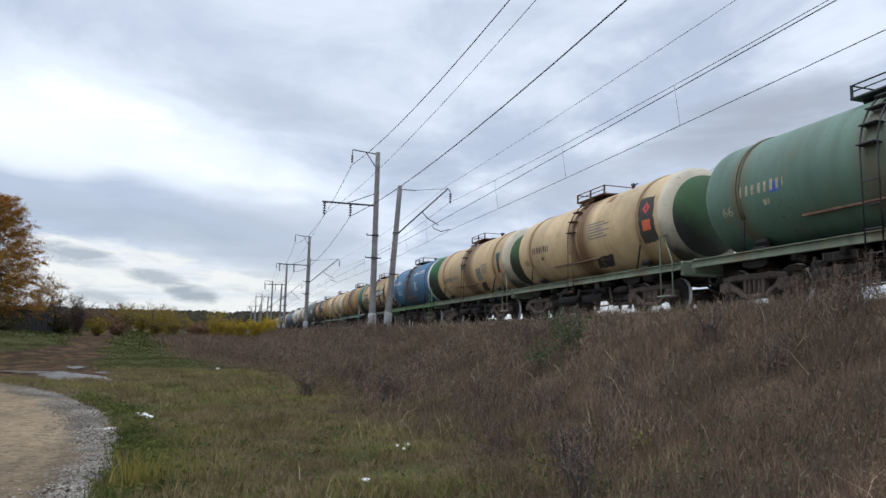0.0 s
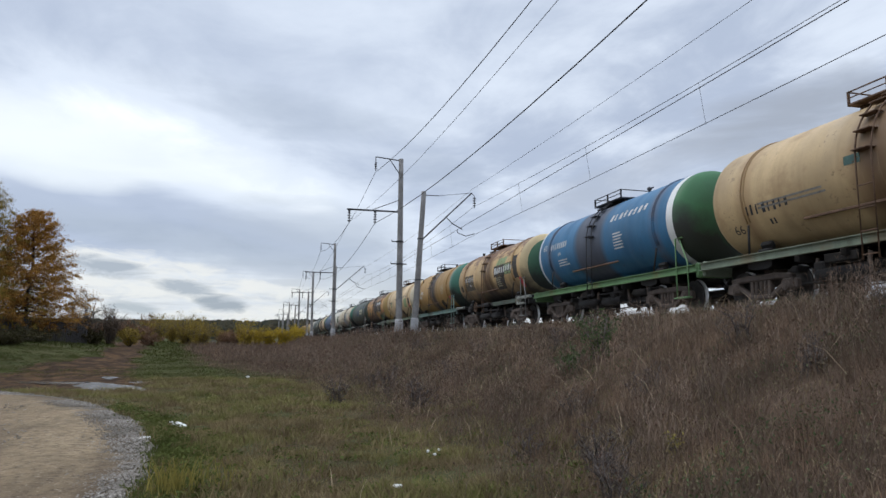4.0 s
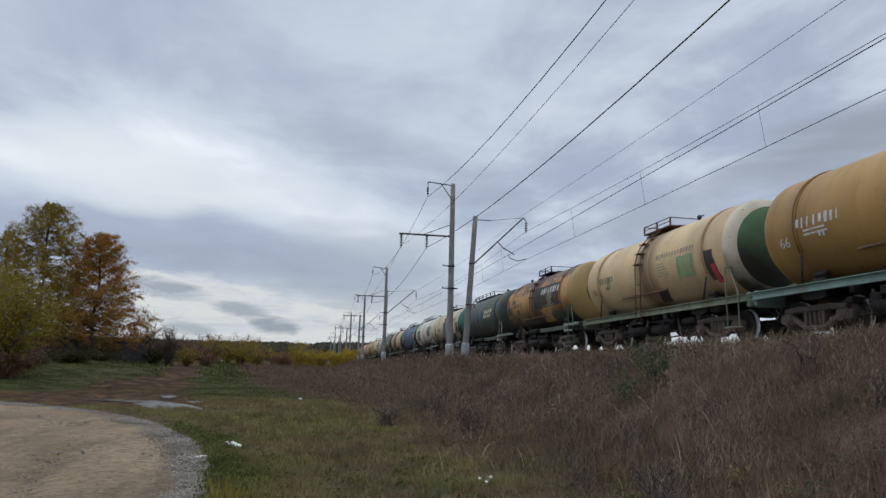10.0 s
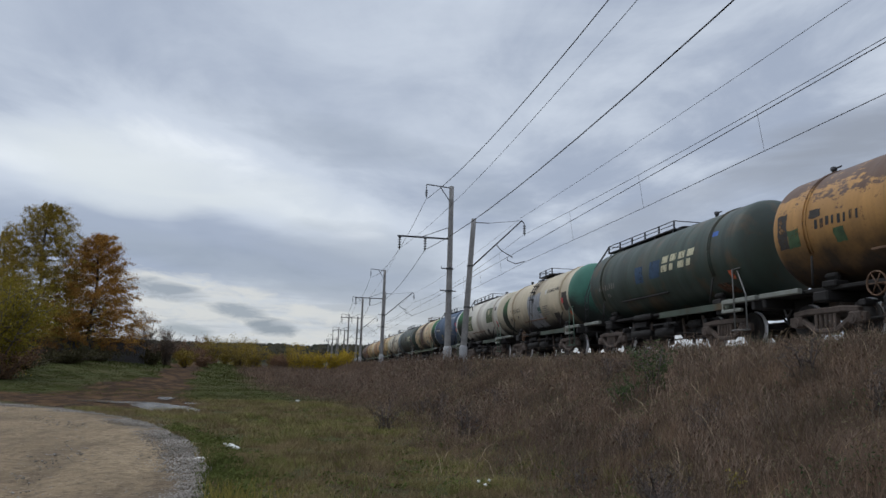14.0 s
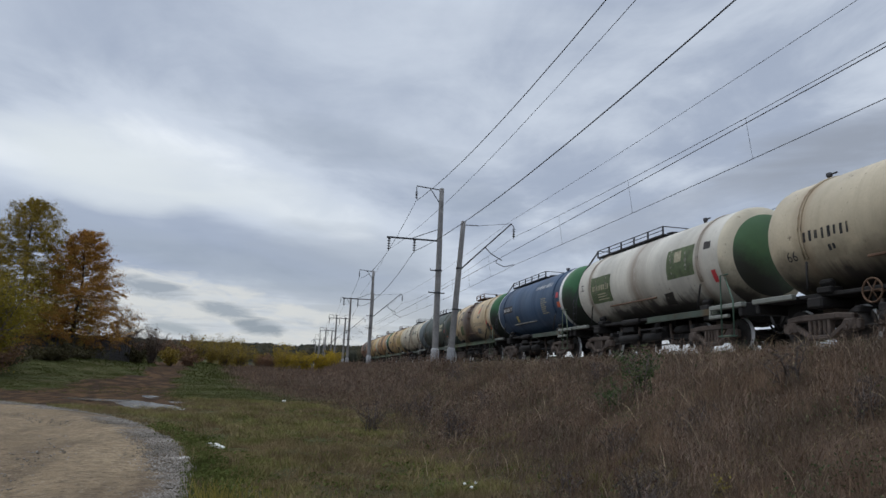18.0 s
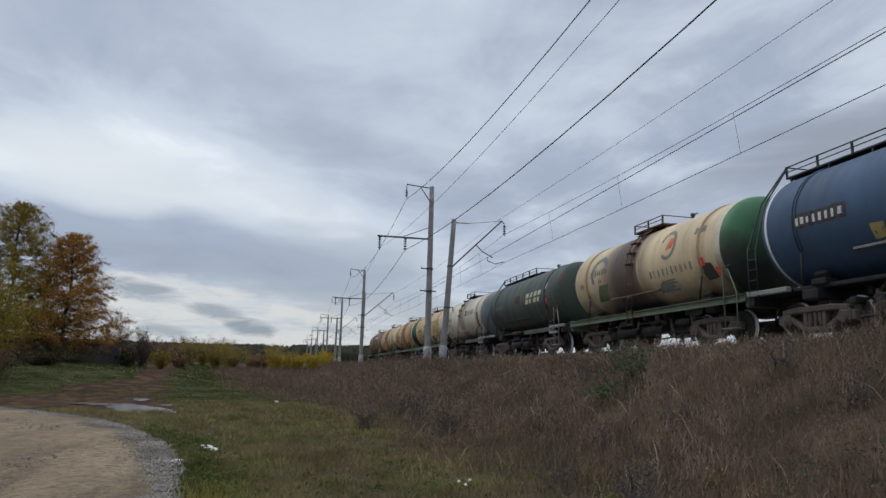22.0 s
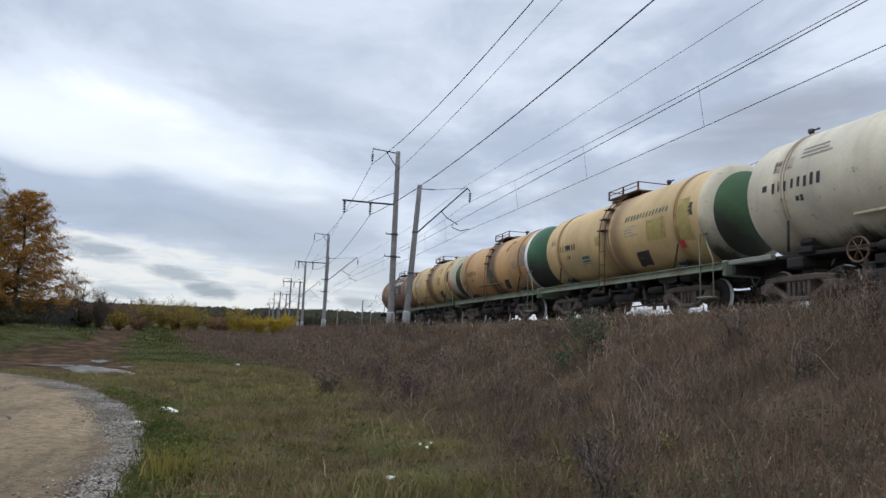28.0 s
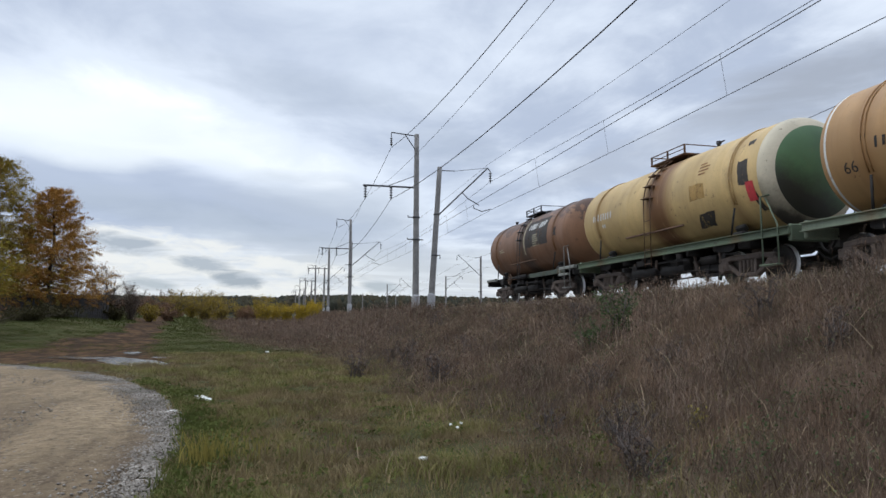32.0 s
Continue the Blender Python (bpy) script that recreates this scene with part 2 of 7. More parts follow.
def paint(name, base, stain=(0.05, 0.035, 0.025), amount=0.5, rust=0.3, seed=0.0, rough=0.55, spill=0.0, run=(-0.2, 0.95), peel=None, belt=None, soot_and_shade=0.0, fittings=0.85, oil_and_shade=None, specks=0.5):
    """Weathered paint on a tank: run-down streaks, sooty blotches, rust, spills below the hatch, peeling crown."""
    m, T, b = material(name, rough)
    v = coords(T)
    streak = nz(T, v, 1.0, 6, 0.62, (0.3, 2.4, 0.22, seed))
    drips = nz(T, v, 1.0, 5, 0.6, (0.5, 9.0, 0.35, seed + 5))
    blotch = nz(T, v, 1.1, 7, 0.65, (1, 1, 1, seed + 3))
    fine = nz(T, v, 16.0, 5, 0.65, (1, 1, 1, seed))
    fade = nz(T, v, 0.45, 4, 0.55, (1, 1, 1, seed + 9))
    light = tuple(min(1.0, c * 1.14 + 0.012) for c in base)
    dull = tuple(c * 0.70 + 0.012 for c in base)
    col = mix(T, ramp(T, fade, ((0.35, 0.0), (0.65, 1.0))), light, dull)
    col = mix(T, ramp(T, fine, ((0.40, 0.0), (0.75, 0.35))), col, dull)
    col = mix(T, ramp(T, streak, ((0.60 - 0.16 * amount, 0.0), (0.82 - 0.14 * amount, min(0.6, 0.5 * amount)))), col, stain)
    col = mix(T, ramp(T, drips, ((0.56 - 0.08 * amount, 0.0), (0.80 - 0.1 * amount, 0.22 * amount))), col, stain)
    rusty = tuple(0.40 * c + r for c, r in zip(base, (0.10, 0.045, 0.015)))
    col = mix(T, ramp(T, blotch, ((0.62 - 0.14 * rust, 0.0), (0.76 - 0.16 * rust, min(0.92, 0.9 * rust)))), col, rusty)
    # loose flakes and scabs, in crowds
    flakes = nz(T, v, 5.5, 8, 0.78, (1, 0.8, 0.8, seed + 13))
    crowd = ramp(T, nz(T, v, 0.8, 4, 0.6, (1, 1, 1, seed + 17)), ((0.42, 0.0), (0.62, 1.0)))
    col = mix(T, mix(T, 1.0, ramp(T, flakes, ((0.63 - 0.07 * rust, 0.0), (0.65 - 0.06 * rust, 0.85))), crowd, "MULTIPLY"), col, tuple(0.12 * c + r for c, r in zip(base, (0.055, 0.028, 0.014))))
    s3 = T.nodes.new("ShaderNodeSeparateXYZ")
    T.links.new(v, s3.inputs[0])

    def calc(op, a_, b_, clamp=False):
        n = T.nodes.new("ShaderNodeMath")
        n.operation, n.use_clamp = op, clamp
        for i, q in enumerate((a_, b_)):
            if isinstance(q, (int, float)):
                n.inputs[i].default_value = q
            else:
                T.links.new(q, n.inputs[i])
        return n.outputs[0]

    if fittings:
        # rust that weeps from the straps and the ladder's brackets
        near = None
        for at_y, wide in ((3.88, 0.35), (-3.88, 0.35), (0.18, 0.55)):
            q = calc("SUBTRACT", 1.0, calc("DIVIDE", calc("ABSOLUTE", calc("SUBTRACT", s3.outputs[1], at_y), 0.0), wide), True)
            near = q if near is None else calc("MAXIMUM", near, q)
        weep = calc("MULTIPLY", near, calc("MULTIPLY", calc("SUBTRACT", calc("ADD", blotch, streak), 0.75), 4.5, True), True)
        col = mix(T, calc("MULTIPLY", weep, fittings, True), col, rusty)
    if spill:
        # oil run-down from the hatch over the flanks
        reach = calc("SUBTRACT", 1.5, calc("ABSOLUTE", calc("DIVIDE", calc("SUBTRACT", s3.outputs[1], run[0]), run[1] / 1.5), 0.0), True)
        mask = calc("MULTIPLY", reach, calc("MULTIPLY", calc("SUBTRACT", calc("ADD", streak, drips), 0.72), 6.0, True), True)
        col = mix(T, calc("MULTIPLY", mask, spill, True), col, stain)
    if belt:
        # a broad overpainted belt with a feathered edge
        edge = calc("ADD", calc("ABSOLUTE", calc("SUBTRACT", s3.outputs[1], belt[1]), 0.0), calc("MULTIPLY", blotch, 0.25))
        col = mix(T, ramp(T, calc("DIVIDE", edge, 8.0), ((belt[2] / 8, 1.0), (belt[2] / 8 + 0.05, 0.0))), col, belt[0])
    if peel:
        # old paint flaking off the crown of the barrel
        height = calc("MULTIPLY", calc("SUBTRACT", s3.outputs[2], 3.5), 0.20)
        ragged = calc("ADD", calc("MULTIPLY", blotch, 0.45), calc("MULTIPLY", nz(T, v, 3.2, 7, 0.75, (1, 0.45, 1, seed + 21)), 0.8))
        col = mix(T, ramp(T, calc("ADD", ragged, height), ((0.62, 0.0), (0.66, 0.92))), col, peel)
    if specks:
        # small chips of rust
        chips = nz(T, v, 11.0, 6, 0.7, (1, 1, 1, seed + 29))
        where = ramp(T, nz(T, v, 0.7, 4, 0.6, (1, 1, 1, seed + 31)), ((0.46, 0.0), (0.60, 1.0)))
        col = mix(T, mix(T, 1.0, ramp(T, chips, ((0.66, 0.0), (0.68, specks))), where, "MULTIPLY"), col, (0.09, 0.045, 0.025))
    if oil_and_shade:
        # crude oil that has run down over the belly between two ends, with a torn upper edge; the belly's shade is
        # painted in with it
        reach = calc("MULTIPLY", calc("SUBTRACT", 1.0, calc("DIVIDE", calc("ABSOLUTE", calc("SUBTRACT", s3.outputs[1], oil_and_shade[0]), 0.0), oil_and_shade[1])), 3.0, True)
        wave = calc("ADD", calc("MULTIPLY", blotch, 1.1), calc("MULTIPLY", drips, 0.55))
        depth = calc("MULTIPLY", calc("SUBTRACT", calc("ADD", wave, oil_and_shade[2] - 0.82), s3.outputs[2]), 3.2, True)
        col = mix(T, calc("MULTIPLY", calc("MULTIPLY", reach, depth, True), 0.93), col, (0.020, 0.017, 0.015))
    if soot_and_shade:
        # black oil thrown up over the end from the track, and shade put into the colour, with a slanting splashed edge
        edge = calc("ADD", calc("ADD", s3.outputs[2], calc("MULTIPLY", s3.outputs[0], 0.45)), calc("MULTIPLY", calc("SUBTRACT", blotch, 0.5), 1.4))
        col = mix(T, ramp(T, calc("DIVIDE", edge, 6.0), ((soot_and_shade / 6, 0.93), (soot_and_shade / 6 + 0.13, 0.0))), col, (0.022, 0.018, 0.016))
    T.links.new(col, b.inputs["Base Color"])
    T.links.new(ramp(T, streak, ((0.3, rough - 0.1), (0.8, rough + 0.2))), b.inputs["Roughness"])
    bump(T, b, mix(T, 0.5, blotch, flakes), 0.16, 0.03)
    return m


def plain(name, base, rough=0.7, metal=0.0, scale=6.0, spread=0.35, relief=0.15):
    """A surface of one stuff with grain and stains at two scales."""
    m, T, b = material(name, rough, metal)
    v = coords(T)
    a, c = nz(T, v, scale, 5, 0.6), nz(T, v, scale * 7, 4, 0.6)
    lo = tuple(k * (1 - spread) for k in base)
    hi = tuple(min(1, k * (1 + spread)) for k in base)
    col = mix(T, ramp(T, a, ((0.3, 0.0), (0.7, 1.0))), lo, hi)
    col = mix(T, ramp(T, c, ((0.4, 0.0), (0.8, 0.45))), col, lo)
    T.links.new(col, b.inputs["Base Color"])
    bump(T, b, c, relief, 0.01)
    return m


def leafy(name, cols, rough=0.7, through=0.25, mottle=None):
    """Leaves or blades: the colour varies from piece to piece."""
    m, T, b = material(name, rough)
    r = T.nodes.new("ShaderNodeNewGeometry").outputs["Random Per Island"]
    stops = tuple((i / max(1, len(cols) - 1), c) for i, c in enumerate(cols))
    col = ramp(T, r, stops)
    big = nz(T, coords(T), 0.6, 3)
    col = mix(T, ramp(T, big, ((0.40, 0.0), (0.62, 0.62))), col, tuple(k * 0.6 for k in cols[0]))
    if mottle:
        col = mix(T, ramp(T, nz(T, coords(T), 1.4, 5, 0.65), ((0.44, 0.0), (0.58, 0.8))), col, mottle)
    T.links.new(col, b.inputs["Base Color"])
    b.inputs["Specular IOR Level"].default_value = 0.03
    if through:
        t = T.nodes.new("ShaderNodeBsdfTranslucent")
        T.links.new(col, t.inputs[0])
        s = T.nodes.new("ShaderNodeMixShader")
        s.inputs[0].default_value = through
        o = T.nodes["Material Output"]
        T.links.new(b.outputs[0], s.inputs[1])
        T.links.new(t.outputs[0], s.inputs[2])
        T.links.new(s.outputs[0], o.inputs[0])
    return m


def worn(name, base, rough=0.7, metal=0.0, scale=6.0, spread=0.35, relief=0.05, gone=0.42):
    """Old brushed or stencilled paint, worn through in spots."""
    m = plain(name, base, rough, metal, scale, spread, relief)
    T = m.node_tree
    b = T.nodes["Principled BSDF"]
    v = coords(T)
    a = mix(T, 0.45, nz(T, v, 9.0, 6, 0.7), nz(T, v, 1.6, 4, 0.6, (0.6, 1.8, 0.4)))
    T.links.new(ramp(T, a, ((gone - 0.05, 0.15), (gone + 0.04, 0.92))), b.inputs["Alpha"])
    return m


M = {}
M["concrete"] = plain("weathered_concrete", (0.23, 0.22, 0.21), 0.9, 0, 3.0, 0.3, 0.3)
M["concrete_pale"] = plain("pale_concrete", (0.36, 0.36, 0.36), 0.9, 0, 3.0, 0.25, 0.3)
M["dark_steel"] = plain("dark_painted_steel", (0.045, 0.045, 0.05), 0.6, 0.2, 5.0)
M["wire"] = plain("weathered_wire", (0.03, 0.03, 0.035), 0.6, 0.4, 5.0)
M["glaze"] = plain("dark_glazed_insulator", (0.03, 0.028, 0.03), 0.25, 0, 5.0)
M["grime"] = plain("oily_grime", (0.015, 0.013, 0.012), 0.8, 0.0, 3.0, 0.45, 0.3)
M["cast"] = plain("rusty_cast_steel", (0.085, 0.064, 0.052), 0.85, 0.0, 4.0, 0.4, 0.3)
M["wheel_disc"] = plain("oily_wheel_disc", (0.030, 0.026, 0.023), 0.8, 0.0, 4.0, 0.4, 0.2)
# near-white: the polished tread's glint of sky is put into its colour
M["tread"] = plain("sky_glint_wheel_rim", (0.9, 0.9, 0.9), 0.3, 0.15, 8.0, 0.06, 0.1)
M["rail"] = plain("worn_rail", (0.16, 0.12, 0.10), 0.45, 0.7, 4.0)
M["ballast"] = plain("grey_ballast", (0.20, 0.18, 0.165), 0.95, 0, 12.0, 0.5, 1.0)
M["sleeper"] = plain("concrete_sleeper", (0.28, 0.27, 0.25), 0.9, 0, 4.0)
M["sill_green"] = paint("pale_green_sill_paint", (0.21, 0.255, 0.175), amount=0.85, rust=0.75, seed=4.0, rough=0.65)
M["sill_teal"] = paint("teal_sill_paint", (0.17, 0.27, 0.235), amount=0.5, rust=0.5, seed=14.0, rough=0.65)
M["sill_bright"] = paint("bright_green_sill_paint", (0.13, 0.26, 0.10), amount=0.55, rust=0.45, seed=24.0, rough=0.65)
M["sill_dark"] = paint("dark_green_sill_paint", (0.06, 0.12, 0.08), amount=0.5, rust=0.3, seed=34.0, rough=0.65)
M["sill_grey"] = paint("grey_sill_paint", (0.16, 0.16, 0.15), amount=0.5, rust=0.4, seed=44.0, rough=0.65)
M["sill_olive"] = paint("dull_olive_sill_paint", (0.11, 0.15, 0.09), amount=0.6, rust=0.5, seed=54.0, rough=0.7)
M["foot_plate"] = paint("pale_grey_foot_plate", (0.22, 0.23, 0.20), amount=0.5, rust=0.4, seed=64.0, rough=0.7)
M["rust_steel"] = plain("rust_stained_steel", (0.13, 0.075, 0.045), 0.8, 0.1, 6.0, 0.5)
M["black_mark"] = worn("black_stencil", (0.03, 0.03, 0.032), 0.7, 0, 9.0, 0.3, 0.05)
M["white_mark"] = worn("white_stencil", (0.62, 0.62, 0.60), 0.7, 0, 9.0, 0.2, 0.05)
M["grey_mark"] = worn("grey_faded_stencil", (0.22, 0.21, 0.19), 0.7, 0, 9.0, 0.3, 0.05)
M["pale_mark"] = worn("pale_faded_stencil", (0.42, 0.38, 0.26), 0.7, 0, 9.0, 0.3, 0.05)
M["red_mark"] = plain("red_hazard_label", (0.55, 0.05, 0.06), 0.5, 0, 9.0, 0.2, 0.05)
M["orange_mark"] = worn("orange_hazard_plate", (0.65, 0.13, 0.05), 0.5, 0, 9.0, 0.2, 0.05)
M["dark_patch"] = worn("sooty_overpaint", (0.045, 0.038, 0.033), 0.7, 0, 5.0, 0.4, 0.05)
M["green_patch"] = worn("green_overpaint", (0.06, 0.11, 0.05), 0.7, 0, 5.0, 0.4, 0.05)
M["pale_green_patch"] = worn("pale_green_overpaint", (0.28, 0.36, 0.18), 0.7, 0, 3.0, 0.25, 0.05)
M["olive_patch"] = worn("olive_overpaint", (0.38, 0.30, 0.10), 0.7, 0, 3.0, 0.25, 0.05)
M["dull_green_plate"] = worn("dull_green_sign_paint", (0.10, 0.13, 0.06), 0.7, 0, 4.0, 0.4, 0.05)
M["blue_mark"] = plain("blue_mark", (0.04, 0.12, 0.40), 0.6, 0, 5.0, 0.2, 0.05)
M["yellow_patch"] = worn("yellow_overpaint", (0.42, 0.26, 0.085), 0.7, 0, 3.0, 0.3, 0.05)
M["grey_patch"] = worn("blue_grey_overpaint", (0.30, 0.31, 0.33), 0.7, 0, 2.0, 0.25, 0.05)
M["teal_mark"] = worn("teal_mark", (0.055, 0.115, 0.10), 0.7, 0, 5.0, 0.3, 0.05)
M["blue_faded"] = worn("faded_blue_overpaint", (0.035, 0.075, 0.14), 0.7, 0, 3.0, 0.4, 0.05)
M["cream_mark"] = worn("cream_stencil", (0.60, 0.56, 0.38), 0.7, 0, 9.0, 0.2, 0.05)
M["rust_mark"] = worn("rusty_stencil", (0.26, 0.12, 0.04), 0.7, 0, 6.0, 0.3, 0.05)
M["bark"] = plain("dark_bark", (0.06, 0.048, 0.04), 0.95, 0, 5.0, 0.4, 0.8)
M["twig"] = plain("grey_brown_twig", (0.10, 0.08, 0.07), 0.9, 0, 8.0)
M["plank"] = plain("weathered_dark_plank", (0.055, 0.05, 0.05), 0.9, 0, 4.0, 0.4, 0.4)
M["stone"] = plain("grey_gravel_stone", (0.34, 0.31, 0.28), 0.9, 0, 6.0, 0.4, 0.4)
M["litter"] = plain("white_litter", (0.75, 0.74, 0.70), 0.6, 0, 9.0, 0.1, 0.1)
M["soot_square"] = worn("dark_number_square", (0.105, 0.09, 0.07), 0.7, 0, 4.0, 0.35, 0.05, 0.46)
M["flaking"] = worn("flaking_paint", (0.12, 0.09, 0.06), 0.8, 0, 6.0, 0.4, 0.05, 0.56)
M["dark_rust"] = worn("dark_rust_smear", (0.13, 0.055, 0.028), 0.8, 0, 5.0, 0.45, 0.05, 0.47)
M["sill_soot"] = paint("sooty_green_beam_paint", (0.06, 0.085, 0.06), amount=0.8, rust=0.5, seed=74.0, rough=0.75)

# ---- mesh tools ----
class Geo:
    """Collects vertices and faces of one mesh."""

    def __init__(self):
        self.v, self.f, self.m, self.s = [], [], [], []

    def add(self, verts, faces, mat=0, smooth=False, convex=True):
        o = len(self.v)
        if convex:
            c = sum((Vector(p) for p in verts), Vector()) / len(verts)
        for f in faces:
            if convex:
                a, b, d = (Vector(verts[i]) for i in (f[0], f[1], f[2]))
                if (b - a).cross(d - a).dot(a - c) < 0:
                    f = f[::-1]
            self.f.append([i + o for i in f])
            self.m.append(mat)
            self.s.append(smooth)
        self.v += [tuple(p) for p in verts]

    def box(self, c, size, bev=0.0, turn=None, mat=0):
        hx, hy, hz = (k / 2 for k in size)
        c = Vector(c)
        if bev <= 0:
            vs = [Vector((x * hx, y * hy, z * hz)) for x in (-1, 1) for y in (-1, 1) for z in (-1, 1)]
            fs = [(0, 1, 3, 2), (4, 5, 7, 6), (0, 1, 5, 4), (2, 3, 7, 6), (0, 2, 6, 4), (1, 3, 7, 5)]
        else:
            vs, at, h = [], {}, (hx, hy, hz)
            sg = [(x, y, z) for x in (-1, 1) for y in (-1, 1) for z in (-1, 1)]
            for s in sg:
                for a in range(3):
                    at[s, a] = len(vs)
                    vs.append(Vector([s[i] * (h[i] if i == a else h[i] - bev) for i in range(3)]))
            fs = [tuple(at[s, a] for a in range(3)) for s in sg]
            for a in range(3):
                b, d = [(1, 2), (0, 2), (0, 1)][a]
                for k in (-1, 1):
                    ring = []
                    for p, q in ((-1, -1), (1, -1), (1, 1), (-1, 1)):
                        s = [0, 0, 0]
                        s[a], s[b], s[d] = k, p, q
                        ring.append(at[tuple(s), a])
                    fs.append(tuple(ring))
                for p in (-1, 1):
                    for q in (-1, 1):
                        s1, s2 = [0, 0, 0], [0, 0, 0]
                        s1[b], s1[d], s1[a] = p, q, -1
                        s2[b], s2[d], s2[a] = p, q, 1
                        s1, s2 = tuple(s1), tuple(s2)
                        fs.append((at[s1, b], at[s2, b], at[s2, d], at[s1, d]))
        if turn is not None:
            vs = [turn @ p for p in vs]
        self.add([p + c for p in vs], fs, mat)

    def tube(self, pts, r, seg=8, mat=0, caps=True):
        """A round bar along points; r: one radius or one for each."""
        pts = [Vector(p) for p in pts]
        rs = r if isinstance(r, (list, tuple)) else [r] * len(pts)
        vs, fs = [], []
        for i, p in enumerate(pts):
            d = (pts[min(i + 1, len(pts) - 1)] - pts[max(i - 1, 0)]).normalized()
            u = d.cross(Vector((0, 0, 1)))
            u = u.normalized() if u.length > 1e-3 else Vector((1, 0, 0))
            w = u.cross(d)
            for k in range(seg):
                a = 2 * math.pi * k / seg
                vs.append(p + (u * math.cos(a) + w * math.sin(a)) * rs[i])
        for i in range(len(pts) - 1):
            for k in range(seg):
                k2 = (k + 1) % seg
                fs.append((i * seg + k, (i + 1) * seg + k, (i + 1) * seg + k2, i * seg + k2))
        self.add(vs, fs, mat, True, False)
        if caps:
            o = len(self.v) - len(vs)
            for ring, flip in ((range(seg), False), (range((len(pts) - 1) * seg, len(pts) * seg), True)):
                f = [o + k for k in ring]
                self.f.append(f if not flip else f[::-1])
                self.m.append(mat)
                self.s.append(False)

    def lathe(self, prof, axis="z", seg=24, at=(0, 0, 0), mats=None, smooth=True):
        """Turns (radius, height) pairs round an axis through at."""
        vs, fs, mi = [], [], []
        for r, h in prof:
            for k in range(seg):
                a = 2 * math.pi * k / seg
                c, s = r * math.cos(a), r * math.sin(a)
                p = {"z": (c, s, h), "y": (s, h, c), "x": (h, c, s)}[axis]
                vs.append((p[0] + at[0], p[1] + at[1], p[2] + at[2]))
        for i in range(len(prof) - 1):
            for k in range(seg):
                k2 = (k + 1) % seg
                fs.append((i * seg + k, i * seg + k2, (i + 1) * seg + k2, (i + 1) * seg + k))
                mi.append(mats[i] if mats else 0)
        o = len(self.v)
        self.v += vs
        self.f += [[i + o for i in f] for f in fs]
        self.m += mi
        self.s += [smooth] * len(fs)

    def mesh(self, name, mats):
        me = bpy.data.meshes.new(name)
        me.from_pydata(self.v, [], self.f)
        for m in mats if isinstance(mats, (list, tuple)) else (mats,):
            me.materials.append(m)
        me.polygons.foreach_set("material_index", self.m)
        me.polygons.foreach_set("use_smooth", self.s)
        me.update()
        return me


def part(name, geo, mat, parent, label=""):
    """Links a mesh as one part under a thing or a part."""
    me = geo if isinstance(geo, bpy.types.Mesh) else geo.mesh(name, mat)
    ob = new(name, me)
    ob.parent = parent
    return tagged(ob, label)


def thing(name, label, category, m=None, group="", kind=""):
    ob = new(name)
    ob.empty_display_size = 0.3
    if m is not None:
        ob.matrix_world = m
    return tagged(ob, label, category, group, kind)


def solid(name, geo, mat, label, category="", kind="", group=""):
    me = geo if isinstance(geo, bpy.types.Mesh) else geo.mesh(name, mat)
    return tagged(new(name, me), label, category, group, kind)


def soup(name, verts, faces_per, mats, mat_index=None):
    """A mesh of many equal small pieces from arrays: verts (n, k, 3) and the faces of one piece."""
    n, k, _ = verts.shape
    base = (np.arange(n) * k)[:, None]
    tri = [f for f in faces_per]
    idx = np.concatenate([base + np.array(f)[None, :] for f in tri], axis=1)
    me = bpy.data.meshes.new(name)
    me.vertices.add(n * k)
    me.vertices.foreach_set("co", verts.reshape(-1).astype(np.float32))
    lens = np.tile(np.array([len(f) for f in tri]), n)
    me.loops.add(int(lens.sum()))
    me.loops.foreach_set("vertex_index", idx.reshape(-1).astype(np.int32))
    me.polygons.add(len(lens))
    starts = np.concatenate([[0], np.cumsum(lens)[:-1]])
    me.polygons.foreach_set("loop_start", starts.astype(np.int32))
    for m in mats:
        me.materials.append(m)
    if mat_index is not None:
        me.polygons.foreach_set("material_index", np.repeat(mat_index, len(tri)).astype(np.int32))
    me.update(calc_edges=True)
    return me


def ss(a, b, x):
    t = np.clip((np.asarray(x, dtype=float) - a) / (b - a), 0, 1)
    return t * t * (3 - 2 * t)

# ---- the lie of the land ----
RAIL, TRACK_X, FAR_TRACK_X = 2.61, 13.24, 17.4


def waves(x, y):
    return (0.5 * np.sin(0.9 * x + 0.37 * y + 0.6) + 0.5 * np.sin(-0.53 * x + 0.81 * y + 2.1) + 0.35 * np.sin(2.1 * x + 1.3 * y) + 0.35 * np.sin(1.7 * x - 2.3 * y + 1.0)) / 1.7


def lattice(x, y, seed):
    """Smooth value noise on a unit lattice, 0 to 1."""
    xi, yi = np.floor(x).astype(np.int64), np.floor(y).astype(np.int64)
    fx, fy = x - xi, y - yi
    fx, fy = fx * fx * (3 - 2 * fx), fy * fy * (3 - 2 * fy)

    def corner(i, j):
        h = (i * 374761393 + j * 668265263 + seed * 974634721) & 0xFFFFFFFF
        h = ((h ^ (h >> 13)) * 1274126177) & 0xFFFFFFFF
        return ((h ^ (h >> 16)) & 0xFFFF) / 65535.0

    a, b_ = corner(xi, yi) * (1 - fx) + corner(xi + 1, yi) * fx, corner(xi, yi + 1) * (1 - fx) + corner(xi + 1, yi + 1) * fx
    return a * (1 - fy) + b_ * fy


